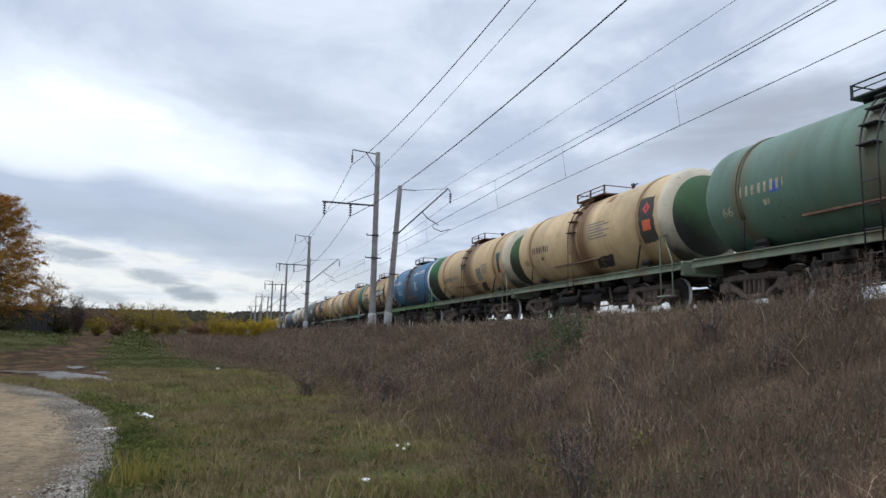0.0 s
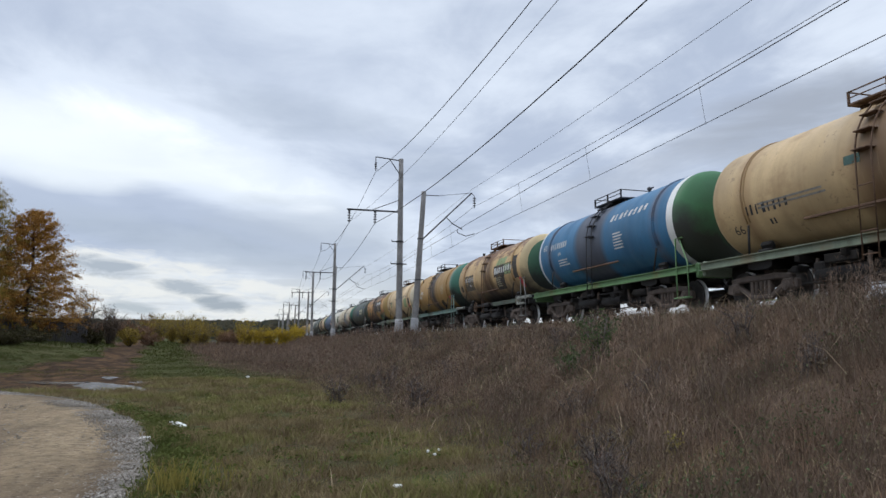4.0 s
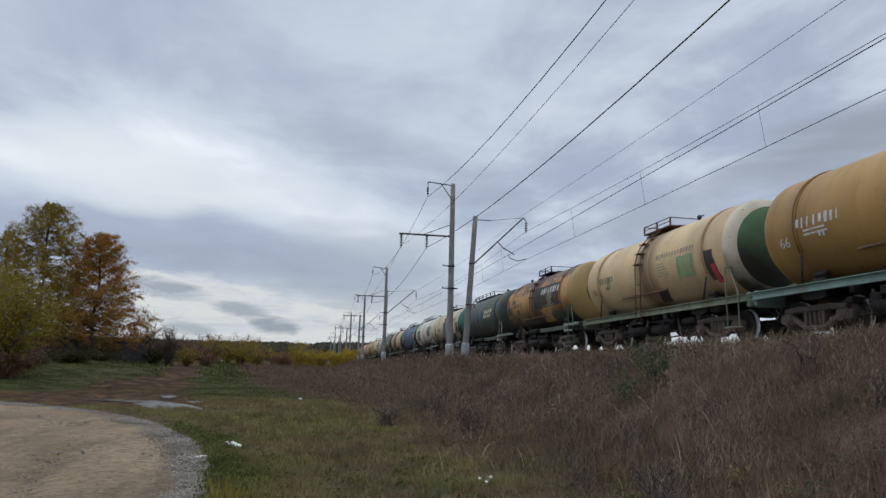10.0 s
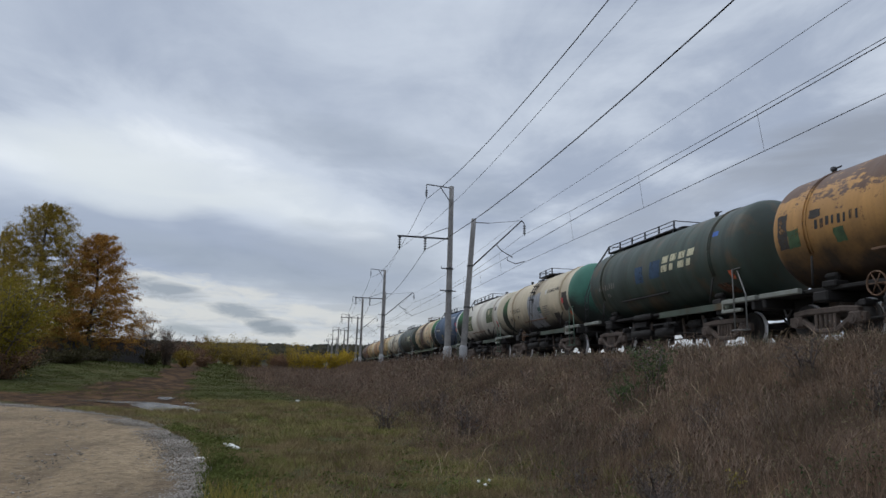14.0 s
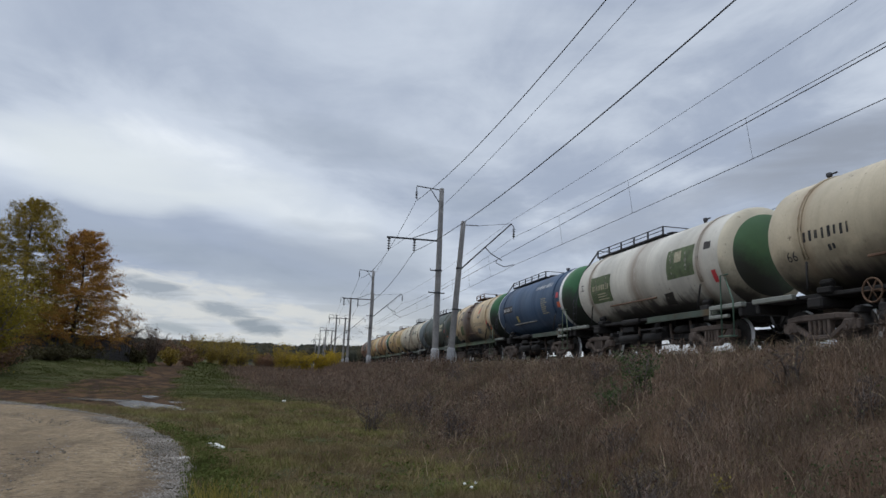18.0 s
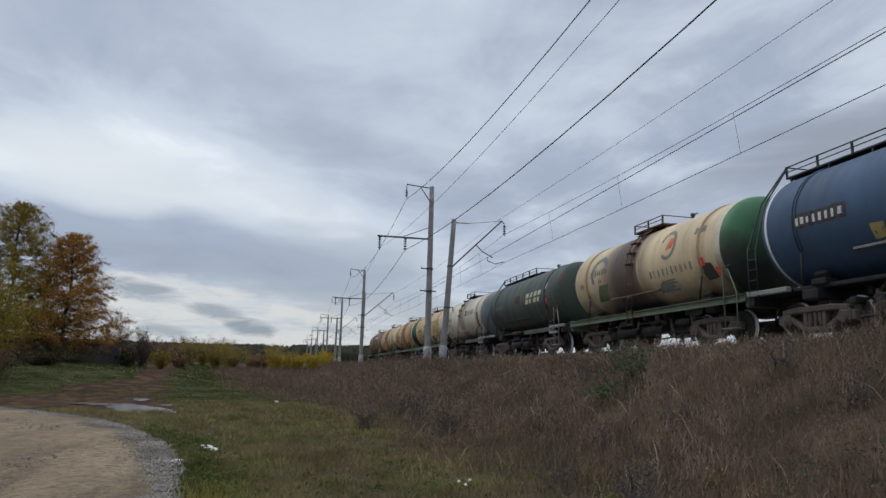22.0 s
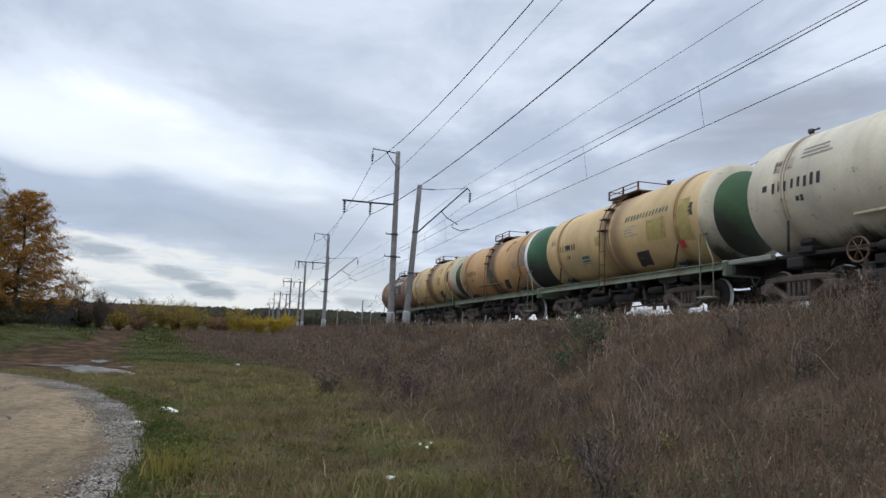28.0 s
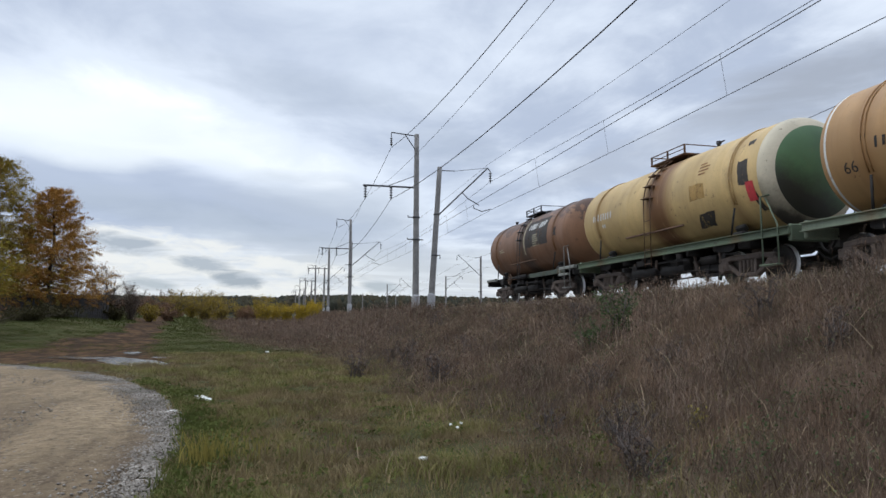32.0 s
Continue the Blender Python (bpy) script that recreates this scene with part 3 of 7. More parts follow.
def patchy(x, y, size, seed=1):
    """Three octaves of value noise with patches of about that many metres, 0 to 1."""
    x, y = np.asarray(x, dtype=float) / size, np.asarray(y, dtype=float) / size
    q = 0.57 * lattice(x, y, seed) + 0.29 * lattice(2.1 * x + 7.7, 2.1 * y + 3.1, seed + 1) + 0.14 * lattice(4.3 * x + 1.3, 4.3 * y + 9.9, seed + 2)
    return np.clip((q - 0.5) * 1.45 + 0.5, 0, 1)


POOLS = ((-5.45, 28.7, -0.42, 0.91, 3.0, 0.95), (-8.35, 32.0, -0.86, 0.51, 1.9, 0.75), (-4.85, 31.6, -0.3, 0.95, 0.75, 0.3), (-6.6, 35.2, -0.2, 0.98, 1.3, 0.35))


def pool_at(x, y):
    """How far into a puddle's hollow."""
    out = 0.0
    for cx, cy, ax, ay, lng, wide in POOLS:
        s_, t_ = (x - cx) * ax + (y - cy) * ay, (x - cx) * ay - (y - cy) * ax
        out = np.maximum(out, np.exp(-(s_ / lng) ** 4 - (t_ / wide) ** 4))
    return out


def ground_z(x, y):
    """Height of the ground: a flat verge, the railway bank, a rise behind the road, a far hill."""
    x, y = np.asarray(x, dtype=float), np.asarray(y, dtype=float)
    base = 1.25 * ss(28, 115, y)
    rise = 1.45 * ss(33, 70, y - 0.15 * (x + 12)) * ss(5, 22, -x)
    foot = 2.6 + 0.5 * np.sin(y * 0.11) * ss(0, 15, y)
    crest = 2.06 + 0.70 * ss(20, 140, y) + 0.21 * (1 - ss(9.5, 22, y))
    up = ss(0.0, 1.0, 0.5 * (x - foot) / (8.9 - foot) + 0.5 * np.clip((x - foot) / (8.9 - foot), 0, 1)) ** 0.9
    side = base + rise
    z = side + (crest - side) * np.where(x > foot, up, 0.0)
    pool = pool_at(x, y)
    z = z + (0.035 * waves(x, y) + 0.02 * waves(2.7 * x + 5, 2.9 * y)) * (1 - 0.85 * pool) - 0.045 * pool
    hump = ss(-2.6, -0.8, x) * (1 - ss(30, 60, y)) + 0.6 * ss(24, 28, y) * (1 - ss(60, 90, y)) * (1 - ss(-2.6, -0.8, x))
    z = z + hump * (0.075 * (patchy(x, y, 0.9, 4) - 0.5) + 0.10 * (patchy(x, y, 2.6, 9) - 0.5) * ss(1.0, 4.0, x)) * (1 - 0.5 * pool)
    pxl = np.interp(y, (25, 34, 42, 62, 92), (-5.6, -8.4, -9.7, -10.8, -14.2))
    for o in (-0.85, 0.85):
        z = z - 0.07 * np.exp(-((x - pxl - o - 0.15 * np.sin(y * 0.7)) / 0.28) ** 2) * ss(28, 33, y) * (1 - ss(80, 100, y))
    # side ditch of the far side and the wooded hill behind everything
    hill = 16.0 * ss(330, 720, np.hypot(x + 40, y)) * ss(-0.1, 0.5, y / (np.abs(x) + 1.0)) * (0.86 + 0.10 * np.sin(x * 0.008 + 1.0) + 0.05 * np.sin(x * 0.021))
    return z + hill * ss(300, 420, y)


ROAD_RIGHT = ((-0.9, -8), (-1.0, 2), (-1.2, 6), (-1.3, 9), (-1.75, 12.5), (-2.5, 15.6), (-3.9, 19.4), (-5.6, 22.6), (-8.2, 25.6), (-12.0, 29.0), (-18.0, 32.2), (-30.0, 36.0), (-60.0, 43.0))
ROAD_LEFT = ((-9.5, -8), (-9.5, 2), (-9.6, 6), (-9.8, 9), (-10.2, 12), (-10.9, 14.5), (-12.2, 17), (-14.0, 19.3), (-16.5, 21.5), (-20.0, 23.6), (-25.0, 26.0), (-36.0, 29.5), (-62.0, 35.0))


def along(pts, n):
    """Points at even steps of a smoothed line."""
    p = np.array(pts, dtype=float)
    d = np.concatenate([[0], np.cumsum(np.hypot(*np.diff(p, axis=0).T))])
    t = np.linspace(0, d[-1], n)
    q = np.stack([np.interp(t, d, p[:, 0]), np.interp(t, d, p[:, 1])], 1)
    for _ in range(int(n * 0.05) + 1):
        q[1:-1] = 0.25 * q[:-2] + 0.5 * q[1:-1] + 0.25 * q[2:]
    return q


PATH_LINE = along(((-5.6, 25.0), (-6.6, 29.0), (-8.4, 34.0), (-9.7, 42.0), (-10.2, 52.0), (-10.8, 62.0), (-14.2, 92.0), (-20, 125)), 120)
EDGE = along(ROAD_RIGHT, 260)


def dirt_at(x, y):
    """How bare and muddy the ground is: the track ahead and the verge behind the road."""
    x, y = np.asarray(x, dtype=float), np.asarray(y, dtype=float)
    px = np.interp(y, PATH_LINE[:, 1], PATH_LINE[:, 0])
    half = 2.7 - 1.2 * ss(43, 56, y)
    track = (1 - ss(half * 0.7, half * 1.35, np.abs(x - px + 0.8 * waves(x * 0.6, y * 0.5) + 0.45 * waves(2.3 * x, 1.9 * y)))) * ss(25, 28, y) * (1 - ss(95, 120, y)) * (1 - 0.22 * ss(35, 38, y) * (1 - ss(43, 47, y)))
    back_y = np.interp(-x, (4, 8, 12, 18, 30, 60), (27.5, 30.0, 33.5, 36.5, 40.0, 47.0))
    back = (1 - ss(1.6, 4.2, np.abs(y - back_y + 0.7 * waves(x * 0.5, y * 0.5)))) * ss(3.8, 6.0, -x)
    worn_ = 0.6 * np.exp(-((x - 0.45 + 0.12 * np.sin(y * 1.7)) / 0.36) ** 2 - ((y - 9.6) / 3.0) ** 2) * (0.55 + 0.45 * waves(3.1 * x, 2.7 * y))
    return np.clip(np.maximum(np.maximum(track, back), worn_), 0, 1)


def dry_at(x, y):
    """How much the dead brown weeds of the bank have the ground."""
    x, y = np.asarray(x, dtype=float), np.asarray(y, dtype=float)
    edge = np.interp(y, (0, 8, 9.6, 25, 34, 42, 50, 58, 72, 100, 300), (2.3, 2.8, 3.1, 3.5, 2.0, -0.9, -3.0, -4.2, -6.0, -9.0, -20.0))
    trodden = 0.45 * np.exp(-((x - 0.75 + 0.05 * (y - 10)) / 0.75) ** 2 - ((y - 11.0) / 4.2) ** 2)
    return np.maximum(trodden, 1.0 * ss(-1.9, 1.9, x - edge + 0.9 * waves(x * 0.7, y * 0.6) + 0.3 * waves(2.1 * x, 2.3 * y)))


def spaced(*stretches):
    out = []
    for a, b, step in stretches:
        out += list(np.arange(a, b, step))
    return np.array(out + [stretches[-1][1]])


gx = spaced((-900, -120, 40), (-120, -40, 8), (-40, -12, 1.4), (-12, -2, 0.25), (-2, 9.5, 0.16), (9.5, 12, 0.4), (12, 40, 2.5), (40, 120, 10), (120, 900, 60))
gy = spaced((-200, -10, 20), (-10, 4, 1.0), (4, 16, 0.18), (16, 40, 0.25), (40, 45, 0.4), (45, 120, 1.6), (120, 420, 10), (420, 1400, 40))
GX, GY = np.meshgrid(gx, gy)
GZ = ground_z(GX, GY)
co = np.stack([GX, GY, GZ], -1).reshape(-1, 3)
nx, ny = len(gx), len(gy)
ii = (np.arange(ny - 1)[:, None] * nx + np.arange(nx - 1)[None, :]).reshape(-1)
quads = np.stack([ii, ii + 1, ii + nx + 1, ii + nx], 1)
gme = bpy.data.meshes.new("ground")
gme.from_pydata(co.tolist(), [], quads.tolist())
gme.polygons.foreach_set("use_smooth", [True] * len(quads))
zone = gme.color_attributes.new("zone", "FLOAT_COLOR", "POINT")
zone.data.foreach_set("color", np.stack([dry_at(GX, GY), dirt_at(GX, GY), ss(200, 420, GY), np.ones_like(GX)], -1).reshape(-1).astype(np.float32))

m, T, b = material("verge_soil_and_turf", 0.95)
b.inputs["Specular IOR Level"].default_value = 0.06
v = coords(T)
at = T.nodes.new("ShaderNodeAttribute")
at.attribute_name = "zone"
zs = T.nodes.new("ShaderNodeSeparateColor")
T.links.new(at.outputs["Color"], zs.inputs[0])
big, mid, fine = nz(T, v, 0.35, 4), nz(T, v, 2.2, 5), nz(T, v, 24, 5, 0.65)
turf = mix(T, ramp(T, mid, ((0.35, 0.0), (0.68, 1.0))), (0.055, 0.064, 0.023), (0.090, 0.090, 0.038))
turf = mix(T, ramp(T, big, ((0.45, 0.0), (0.7, 0.6))), turf, (0.12, 0.092, 0.053))
turf = mix(T, ramp(T, fine, ((0.4, 0.0), (0.8, 0.5))), turf, (0.030, 0.030, 0.014))
weed = mix(T, ramp(T, mid, ((0.3, 0.0), (0.7, 1.0))), (0.088, 0.058, 0.040), (0.150, 0.103, 0.074))
weed = mix(T, ramp(T, big, ((0.45, 0.0), (0.68, 0.7))), weed, (0.066, 0.044, 0.032))
weed = mix(T, ramp(T, fine, ((0.4, 0.0), (0.8, 0.6))), weed, (0.03, 0.022, 0.017))
mud = mix(T, ramp(T, mid, ((0.3, 0.0), (0.7, 1.0))), (0.062, 0.036, 0.020), (0.165, 0.096, 0.048))
mud = mix(T, ramp(T, nz(T, v, 1.1, 5, 0.65, (1, 0.5, 1, 3.0)), ((0.42, 0.0), (0.56, 0.9))), mud, (0.036, 0.024, 0.016))
mud = mix(T, ramp(T, fine, ((0.35, 0.0), (0.8, 0.5))), mud, (0.035, 0.024, 0.017))
far = mix(T, ramp(T, big, ((0.4, 0.0), (0.6, 1.0))), (0.030, 0.034, 0.022), (0.052, 0.050, 0.032))
col = mix(T, zs.outputs[0], turf, weed)
col = mix(T, ramp(T, mix(T, 0.45, zs.outputs[1], mid), ((0.33, 0.0), (0.52, 1.0))), col, mud)
col = mix(T, zs.outputs[2], col, far)
T.links.new(col, b.inputs["Base Color"])
bump(T, b, fine, 0.9, 0.05)
gme.materials.append(m)
ground = tagged(new("ground", gme), "grassy verge and railway bank of dry brown weeds", "ground", kind="structure")

# gravel road
m, T, b = material("pale_gravel_road", 0.95)
b.inputs["Specular IOR Level"].default_value = 0.12
v = coords(T)
big, mid, fine = nz(T, v, 0.45, 4, 0.5, (1, 0.45, 1)), nz(T, v, 4.0, 5), nz(T, v, 55, 4, 0.7)
col = mix(T, ramp(T, big, ((0.35, 0.0), (0.65, 1.0))), (0.240, 0.176, 0.107), (0.375, 0.283, 0.178))
col = mix(T, ramp(T, nz(T, v, 0.9, 5, 0.6, (1.6, 0.4, 1, 6.0)), ((0.48, 0.0), (0.64, 0.7))), col, (0.140, 0.104, 0.068))
col = mix(T, ramp(T, mid, ((0.4, 0.0), (0.75, 0.6))), col, (0.135, 0.098, 0.060))
col = mix(T, ramp(T, nz(T, v, 9.0, 5, 0.75), ((0.50, 0.0), (0.62, 0.8))), col, (0.105, 0.076, 0.050))
col = mix(T, ramp(T, nz(T, v, 21.0, 3, 0.6), ((0.58, 0.0), (0.66, 0.7))), col, (0.40, 0.33, 0.24))
col = mix(T, ramp(T, fine, ((0.45, 0.0), (0.75, 0.45))), col, (0.10, 0.075, 0.055))
# damp trodden soil along the shoulder
at = T.nodes.new("ShaderNodeAttribute")
at.attribute_name = "shoulder"
col = mix(T, ramp(T, mix(T, 0.4, at.outputs["Color"], mid), ((0.36, 0.0), (0.60, 0.75))), col, (0.115, 0.083, 0.056))
T.links.new(col, b.inputs["Base Color"])
bump(T, b, mix(T, 0.5, fine, nz(T, v, 9.0, 5, 0.75)), 0.9, 0.05)
M["road"] = m
ra, rb = along(ROAD_RIGHT, 150), along(ROAD_LEFT, 150)
rows = []
for k in np.linspace(0, 1, 45) ** 1.3:
    wob = 0.10 * np.sin(np.arange(150) * 0.9) + 0.07 * np.sin(np.arange(150) * 2.3 + 1)
    p = ra * (1 - k) + rb * k
    p[:, 0] += wob * (1 - k) ** 4
    z = ground_z(p[:, 0], p[:, 1])
    crown = 0.05 * (1 - (2 * k - 1) ** 4) + 0.012 * waves(3 * p[:, 0], 2.1 * p[:, 1]) + 0.03 * (patchy(p[:, 0], p[:, 1], 1.4, 31) - 0.5) - 0.03 * math.exp(-((k - 0.24) / 0.05) ** 2) - 0.03 * math.exp(-((k - 0.46) / 0.05) ** 2)
    rows.append(np.concatenate([p, (np.maximum(z, 0) + crown + (0.03 if 0 < k < 1 else -0.05))[:, None]], 1))
rv = np.stack(rows, 1)
n2 = 45
ii = (np.arange(149)[:, None] * n2 + np.arange(n2 - 1)[None, :]).reshape(-1)
rme = bpy.data.meshes.new("road")
rme.from_pydata(rv.reshape(-1, 3).tolist(), [], np.stack([ii, ii + n2, ii + n2 + 1, ii + 1], 1).tolist())
rme.polygons.foreach_set("use_smooth", [True] * len(ii))
rme.materials.append(m)
edge_k = np.tile(np.clip(1 - np.linspace(0, 1, n2) ** 1.3 / 0.10, 0, 1), 150)
shoulder = rme.color_attributes.new("shoulder", "FLOAT_COLOR", "POINT")
shoulder.data.foreach_set("color", np.repeat(edge_k, 4).astype(np.float32))
tagged(new("road", rme), "pale worn gravel road bending away", "road", kind="structure")

# muddy puddle where the track leaves the road
m, T, b = material("muddy_water", 0.24)
b.inputs["IOR"].default_value = 1.33
b.inputs["Base Color"].default_value = (0.055, 0.042, 0.030, 1)
bump(T, b, nz(T, coords(T), 5, 3, 0.5, (1, 2.2, 1)), 0.04, 0.02)
for i, (cx, cy, ax, ay, lng, wide) in enumerate(POOLS):
    g = Geo()
    for k in range(72):
        a = 2 * math.pi * k / 72
        r = 1.05 + 0.13 * math.sin(3 * a + 1 + i) + 0.10 * math.sin(5 * a + 1.7 * i) + 0.07 * math.sin(9 * a) + 0.05 * math.sin(17 * a + i)
        s_, t_ = lng * r * math.cos(a), wide * r * math.sin(a)
        g.v.append((cx + ax * s_ + ay * t_, cy + ay * s_ - ax * t_, -0.012 if i < 3 else 0.03))
    g.f, g.m, g.s = [list(range(72))], [0], [False]
    pud = g.mesh("puddle", m)
    if pud.polygons[0].normal.z < 0:
        pud.flip_normals()
    tagged(new("puddle", pud), "shallow muddy puddle reflecting the pale sky", "puddle", kind="structure")

# ---- the two tracks ----
Y0, Y1 = -60.0, 420.0


def strip(name, prof, mat, label, category, kind="structure"):
    """A profile of (x, z) drawn along the line."""
    g = Geo()
    n = len(prof)
    for y in (Y0, Y1):
        g.v += [(x, y, z) for x, z in prof]
    g.f = [[i, i + 1, n + i + 1, n + i] for i in range(n - 1)]
    g.m, g.s = [0] * (n - 1), [False] * (n - 1)
    return solid(name, g, mat, label, category, kind)


strip("ballast", ((9.7, 1.75), (11.2, 2.40), (15.3, 2.42), (19.4, 2.40), (21.0, 1.4)), M["ballast"], "grey crushed stone ballast under the tracks", "ballast")
for tx in (TRACK_X, FAR_TRACK_X):
    for s in (-1, 1):
        c = tx + s * 0.797
        pr = [(-0.075, -0.18), (-0.075, -0.165), (-0.012, -0.14), (-0.012, -0.05), (-0.036, -0.035), (-0.036, -0.004), (-0.03, 0.0),
              (0.03, 0.0), (0.036, -0.004), (0.036, -0.035), (0.012, -0.05), (0.012, -0.14), (0.075, -0.165), (0.075, -0.18)]
        strip("rail", [(c + x, RAIL + z) for x, z in pr], M["rail"], "worn steel rail on concrete sleepers", "rail", "structure")
sv = []
for tx in (TRACK_X, FAR_TRACK_X):
    for k in range(0, 700):
        y = -40 + k * 0.55
        if y > 330:
            break
        sv.append([(tx + dx, y + dy, RAIL + dz) for dx in (-1.35, 1.35) for dy in (-0.13, 0.13) for dz in (-0.33, -0.17)])
solid("sleepers", soup("sleepers", np.array(sv), [(0, 1, 3, 2), (4, 6, 7, 5), (0, 4, 5, 1), (2, 3, 7, 6), (1, 5, 7, 3)], [M["sleeper"]]), None, "rows of grey concrete sleepers", "sleepers", "stuff")

# ---- overhead line ----
POLE_A_X, POLE_B_X = 8.35, 9.3
A_Y = (-8.0, 40.9, 78.5, 110.0, 146.0, 192.0, 234.0, 280.0)
B_Y = (-21.0, 40.9, 87.0, 134.0, 180.0, 226.0, 272.0)


def insulator(p, n, mat=None, r=0.085, step=0.12):
    g = Geo()
    prof = [(0.02, 0.0)]
    for k in range(n):
        z = -0.10 - k * step
        prof += [(0.025, z + 0.06), (r, z), (r * 0.9, z - 0.02), (0.03, z - 0.03)]
    prof += [(0.02, -0.10 - n * step), (0.0, -0.12 - n * step)]
    g.lathe(prof, "z", 14, p)
    return g


def mast(g, h, r0, r1, lean=0.0):
    pts = [(lean * k / 10, 0, h * k / 10) for k in range(11)]
    g.tube(pts, [r0 + (r1 - r0) * k / 10 for k in range(11)], 20)


def feeder_pole(x, y, base):
    h = 13.3 - base
    e = thing("feeder_pole", "tall grey concrete pole carrying feeder wires on steel arms", "power pole", pose(x, y, base), "feeder poles")
    g = Geo()
    mast(g, h, 0.21, 0.145)
    part("shaft", g, M["concrete"], e)
    g = Geo()
    g.tube([(0, 0, -0.4), (0, 0, 1.05), (0, 0, 1.16)], [0.27, 0.255, 0.2], 20)
    part("base_sleeve", g, M["concrete_pale"], e, "pale concrete base sleeve")
    g = Geo()
    g.tube([(0.12, 0, h - 0.12), (-1.62, 0, h + 0.02)], 0.035, 8)
    g.tube([(-1.62, 0, h + 0.02), (-1.62, 0, h - 0.28)], 0.025, 8)
    g.tube([(-0.12, 0, h - 0.95), (-0.75, 0, h - 0.06)], 0.03, 8)
    part("top_bracket", g, M["dark_steel"], e)
    part("insulator", insulator((-1.62, 0, h - 0.28), 4), M["glaze"], e)
    g = Geo()
    za = h - 3.42
    g.box((-1.6, 0, za), (3.5, 0.08, 0.10), 0.012)
    g.tube([(-0.1, 0, za + 0.75), (-1.75, 0, za + 0.05)], 0.022, 8)
    for xx in (-3.2, -1.6):
        g.box((xx, 0, za - 0.09), (0.16, 0.07, 0.12), 0.01)
    part("crossarm", g, M["dark_steel"], e)
    for xx in (-3.2, -1.6):
        part("insulator", insulator((xx, 0, za - 0.14), 4, r=0.11, step=0.16), M["glaze"], e)
    for z, w in ((h - 5.3, 0.42), (h - 6.7, 0.45)):
        g = Geo()
        g.tube([(-w - 0.1, 0, z + 0.1), (-w - 0.1, 0, z), (0.15 if z > h - 6 else 0.45, 0, z)], 0.035, 8)
        g.lathe([(0.17, -0.05), (0.225, -0.05), (0.225, 0.05), (0.17, 0.05)], "z", 18, (0, 0, z))
        part("clamp_arm", g, M["dark_steel"], e)
    return e


def catenary_pole(x, y, base, lean=0.55, flip=1, h=9.1):
    e = thing("catenary_pole", "grey concrete catenary pole with a steel cantilever over the track", "catenary pole", pose(x, y, base), "catenary poles")
    g = Geo()
    mast(g, h, 0.205, 0.15, lean * flip)
    part("shaft", g, M["concrete"], e)
    g = Geo()
    g.tube([(-0.02 * flip, 0, -0.4), (0.055 * flip, 0, 1.0), (0.06 * flip, 0, 1.1)], [0.26, 0.245, 0.19], 20)
    part("base_sleeve", g, M["concrete_pale"], e, "pale concrete base sleeve")
    d = (TRACK_X - POLE_B_X)
    tip = Vector((flip * (d - 0.2), 0, h + 0.12))
    root = Vector((flip * (0.15 + lean * 0.66), 0, h * 0.665))
    g = Geo()
    g.tube([root, tip], 0.045, 8)
    g.tube([(flip * (lean + 0.1), 0, h - 0.22), (flip * (lean + 1.0), 0, h - 0.2)], 0.03, 8)
    g.tube([(flip * (lean + 1.0), 0, h - 0.2), tip], 0.014, 6)
    g.tube([tip, tip + Vector((flip * 0.18, 0, -0.22))], 0.03, 8)
    part("cantilever", g, M["dark_steel"], e)
    part("insulator", insulator(tip + Vector((flip * 0.18, 0, -0.25)), 4, r=0.11, step=0.16), M["glaze"], e)
    k = root.lerp(tip, 0.47)
    g = Geo()
    far = Vector((flip * (d - 1.15), 0, h * 0.745))
    g.tube([k, (k + far) / 2, far + Vector((flip * 0.35, 0, 0.0))], 0.032, 8)
    g.tube([far, far + Vector((0, 0, -0.22)), Vector((flip * (d - 0.6), 0, h * 0.70)), Vector((flip * d, 0, 8.74 - base))], 0.026, 8)
    part("steady_arm", g, M["dark_steel"], e)
    g = Geo()
    g.lathe([(0.19, -0.04), (0.205, -0.04), (0.205, 0.04), (0.19, 0.04)], "z", 18, (flip * lean * 0.66, 0, root.z))
    part("clamp", g, M["dark_steel"], e)
    g = Geo()
    g.lathe([(0.195, -0.04), (0.21, -0.04), (0.21, 0.04), (0.195, 0.04)], "z", 18, (flip * lean * 0.38, 0, h * 0.38))
    g.tube([(flip * (lean * 0.38 + 0.1), 0, h * 0.38), (flip * (lean * 0.38 + 0.38), 0, h * 0.38 + 0.03), (flip * (lean * 0.38 + 0.38), 0, h * 0.38 - 0.2)], 0.035, 8)
    part("clamp", g, M["dark_steel"], e)
    return e


for y in A_Y:
    feeder_pole(POLE_A_X, y, float(ground_z(POLE_A_X, y)) - 0.05)
for y in B_Y:
    catenary_pole(POLE_B_X, y, float(ground_z(POLE_B_X, y)) + 0.1, lean=0.55 if y < 60 else 0.1)
# poles of the tracks farther off, seen once the train has gone
for px, py, fl in ((31.8, 103.0, -1), (34.0, 165.0, -1), (31.0, 190.0, 1), (38.0, 150.0, 1), (45.0, 255.0, -1), (33.0, 260.0, 1)):
    catenary_pole(px, py, 2.75, 0.0, fl)


def sag_wire(name, label, supports, r, low=None):
    """A wire through supports (x, y, z), hanging between them; low: how far it sags in each span."""
    g = Geo()
    pts = []
    for i in range(len(supports) - 1):
        a, b_ = Vector(supports[i]), Vector(supports[i + 1])
        for k in range(16):
            t = k / 16
            p = a.lerp(b_, t)
            p.z -= 4 * low[min(i, len(low) - 1)] * t * (1 - t)
            pts.append(p)
    pts.append(Vector(supports[-1]))
    g.tube(pts, r, 6)
    return solid(name, g, M["wire"], label, "wire")


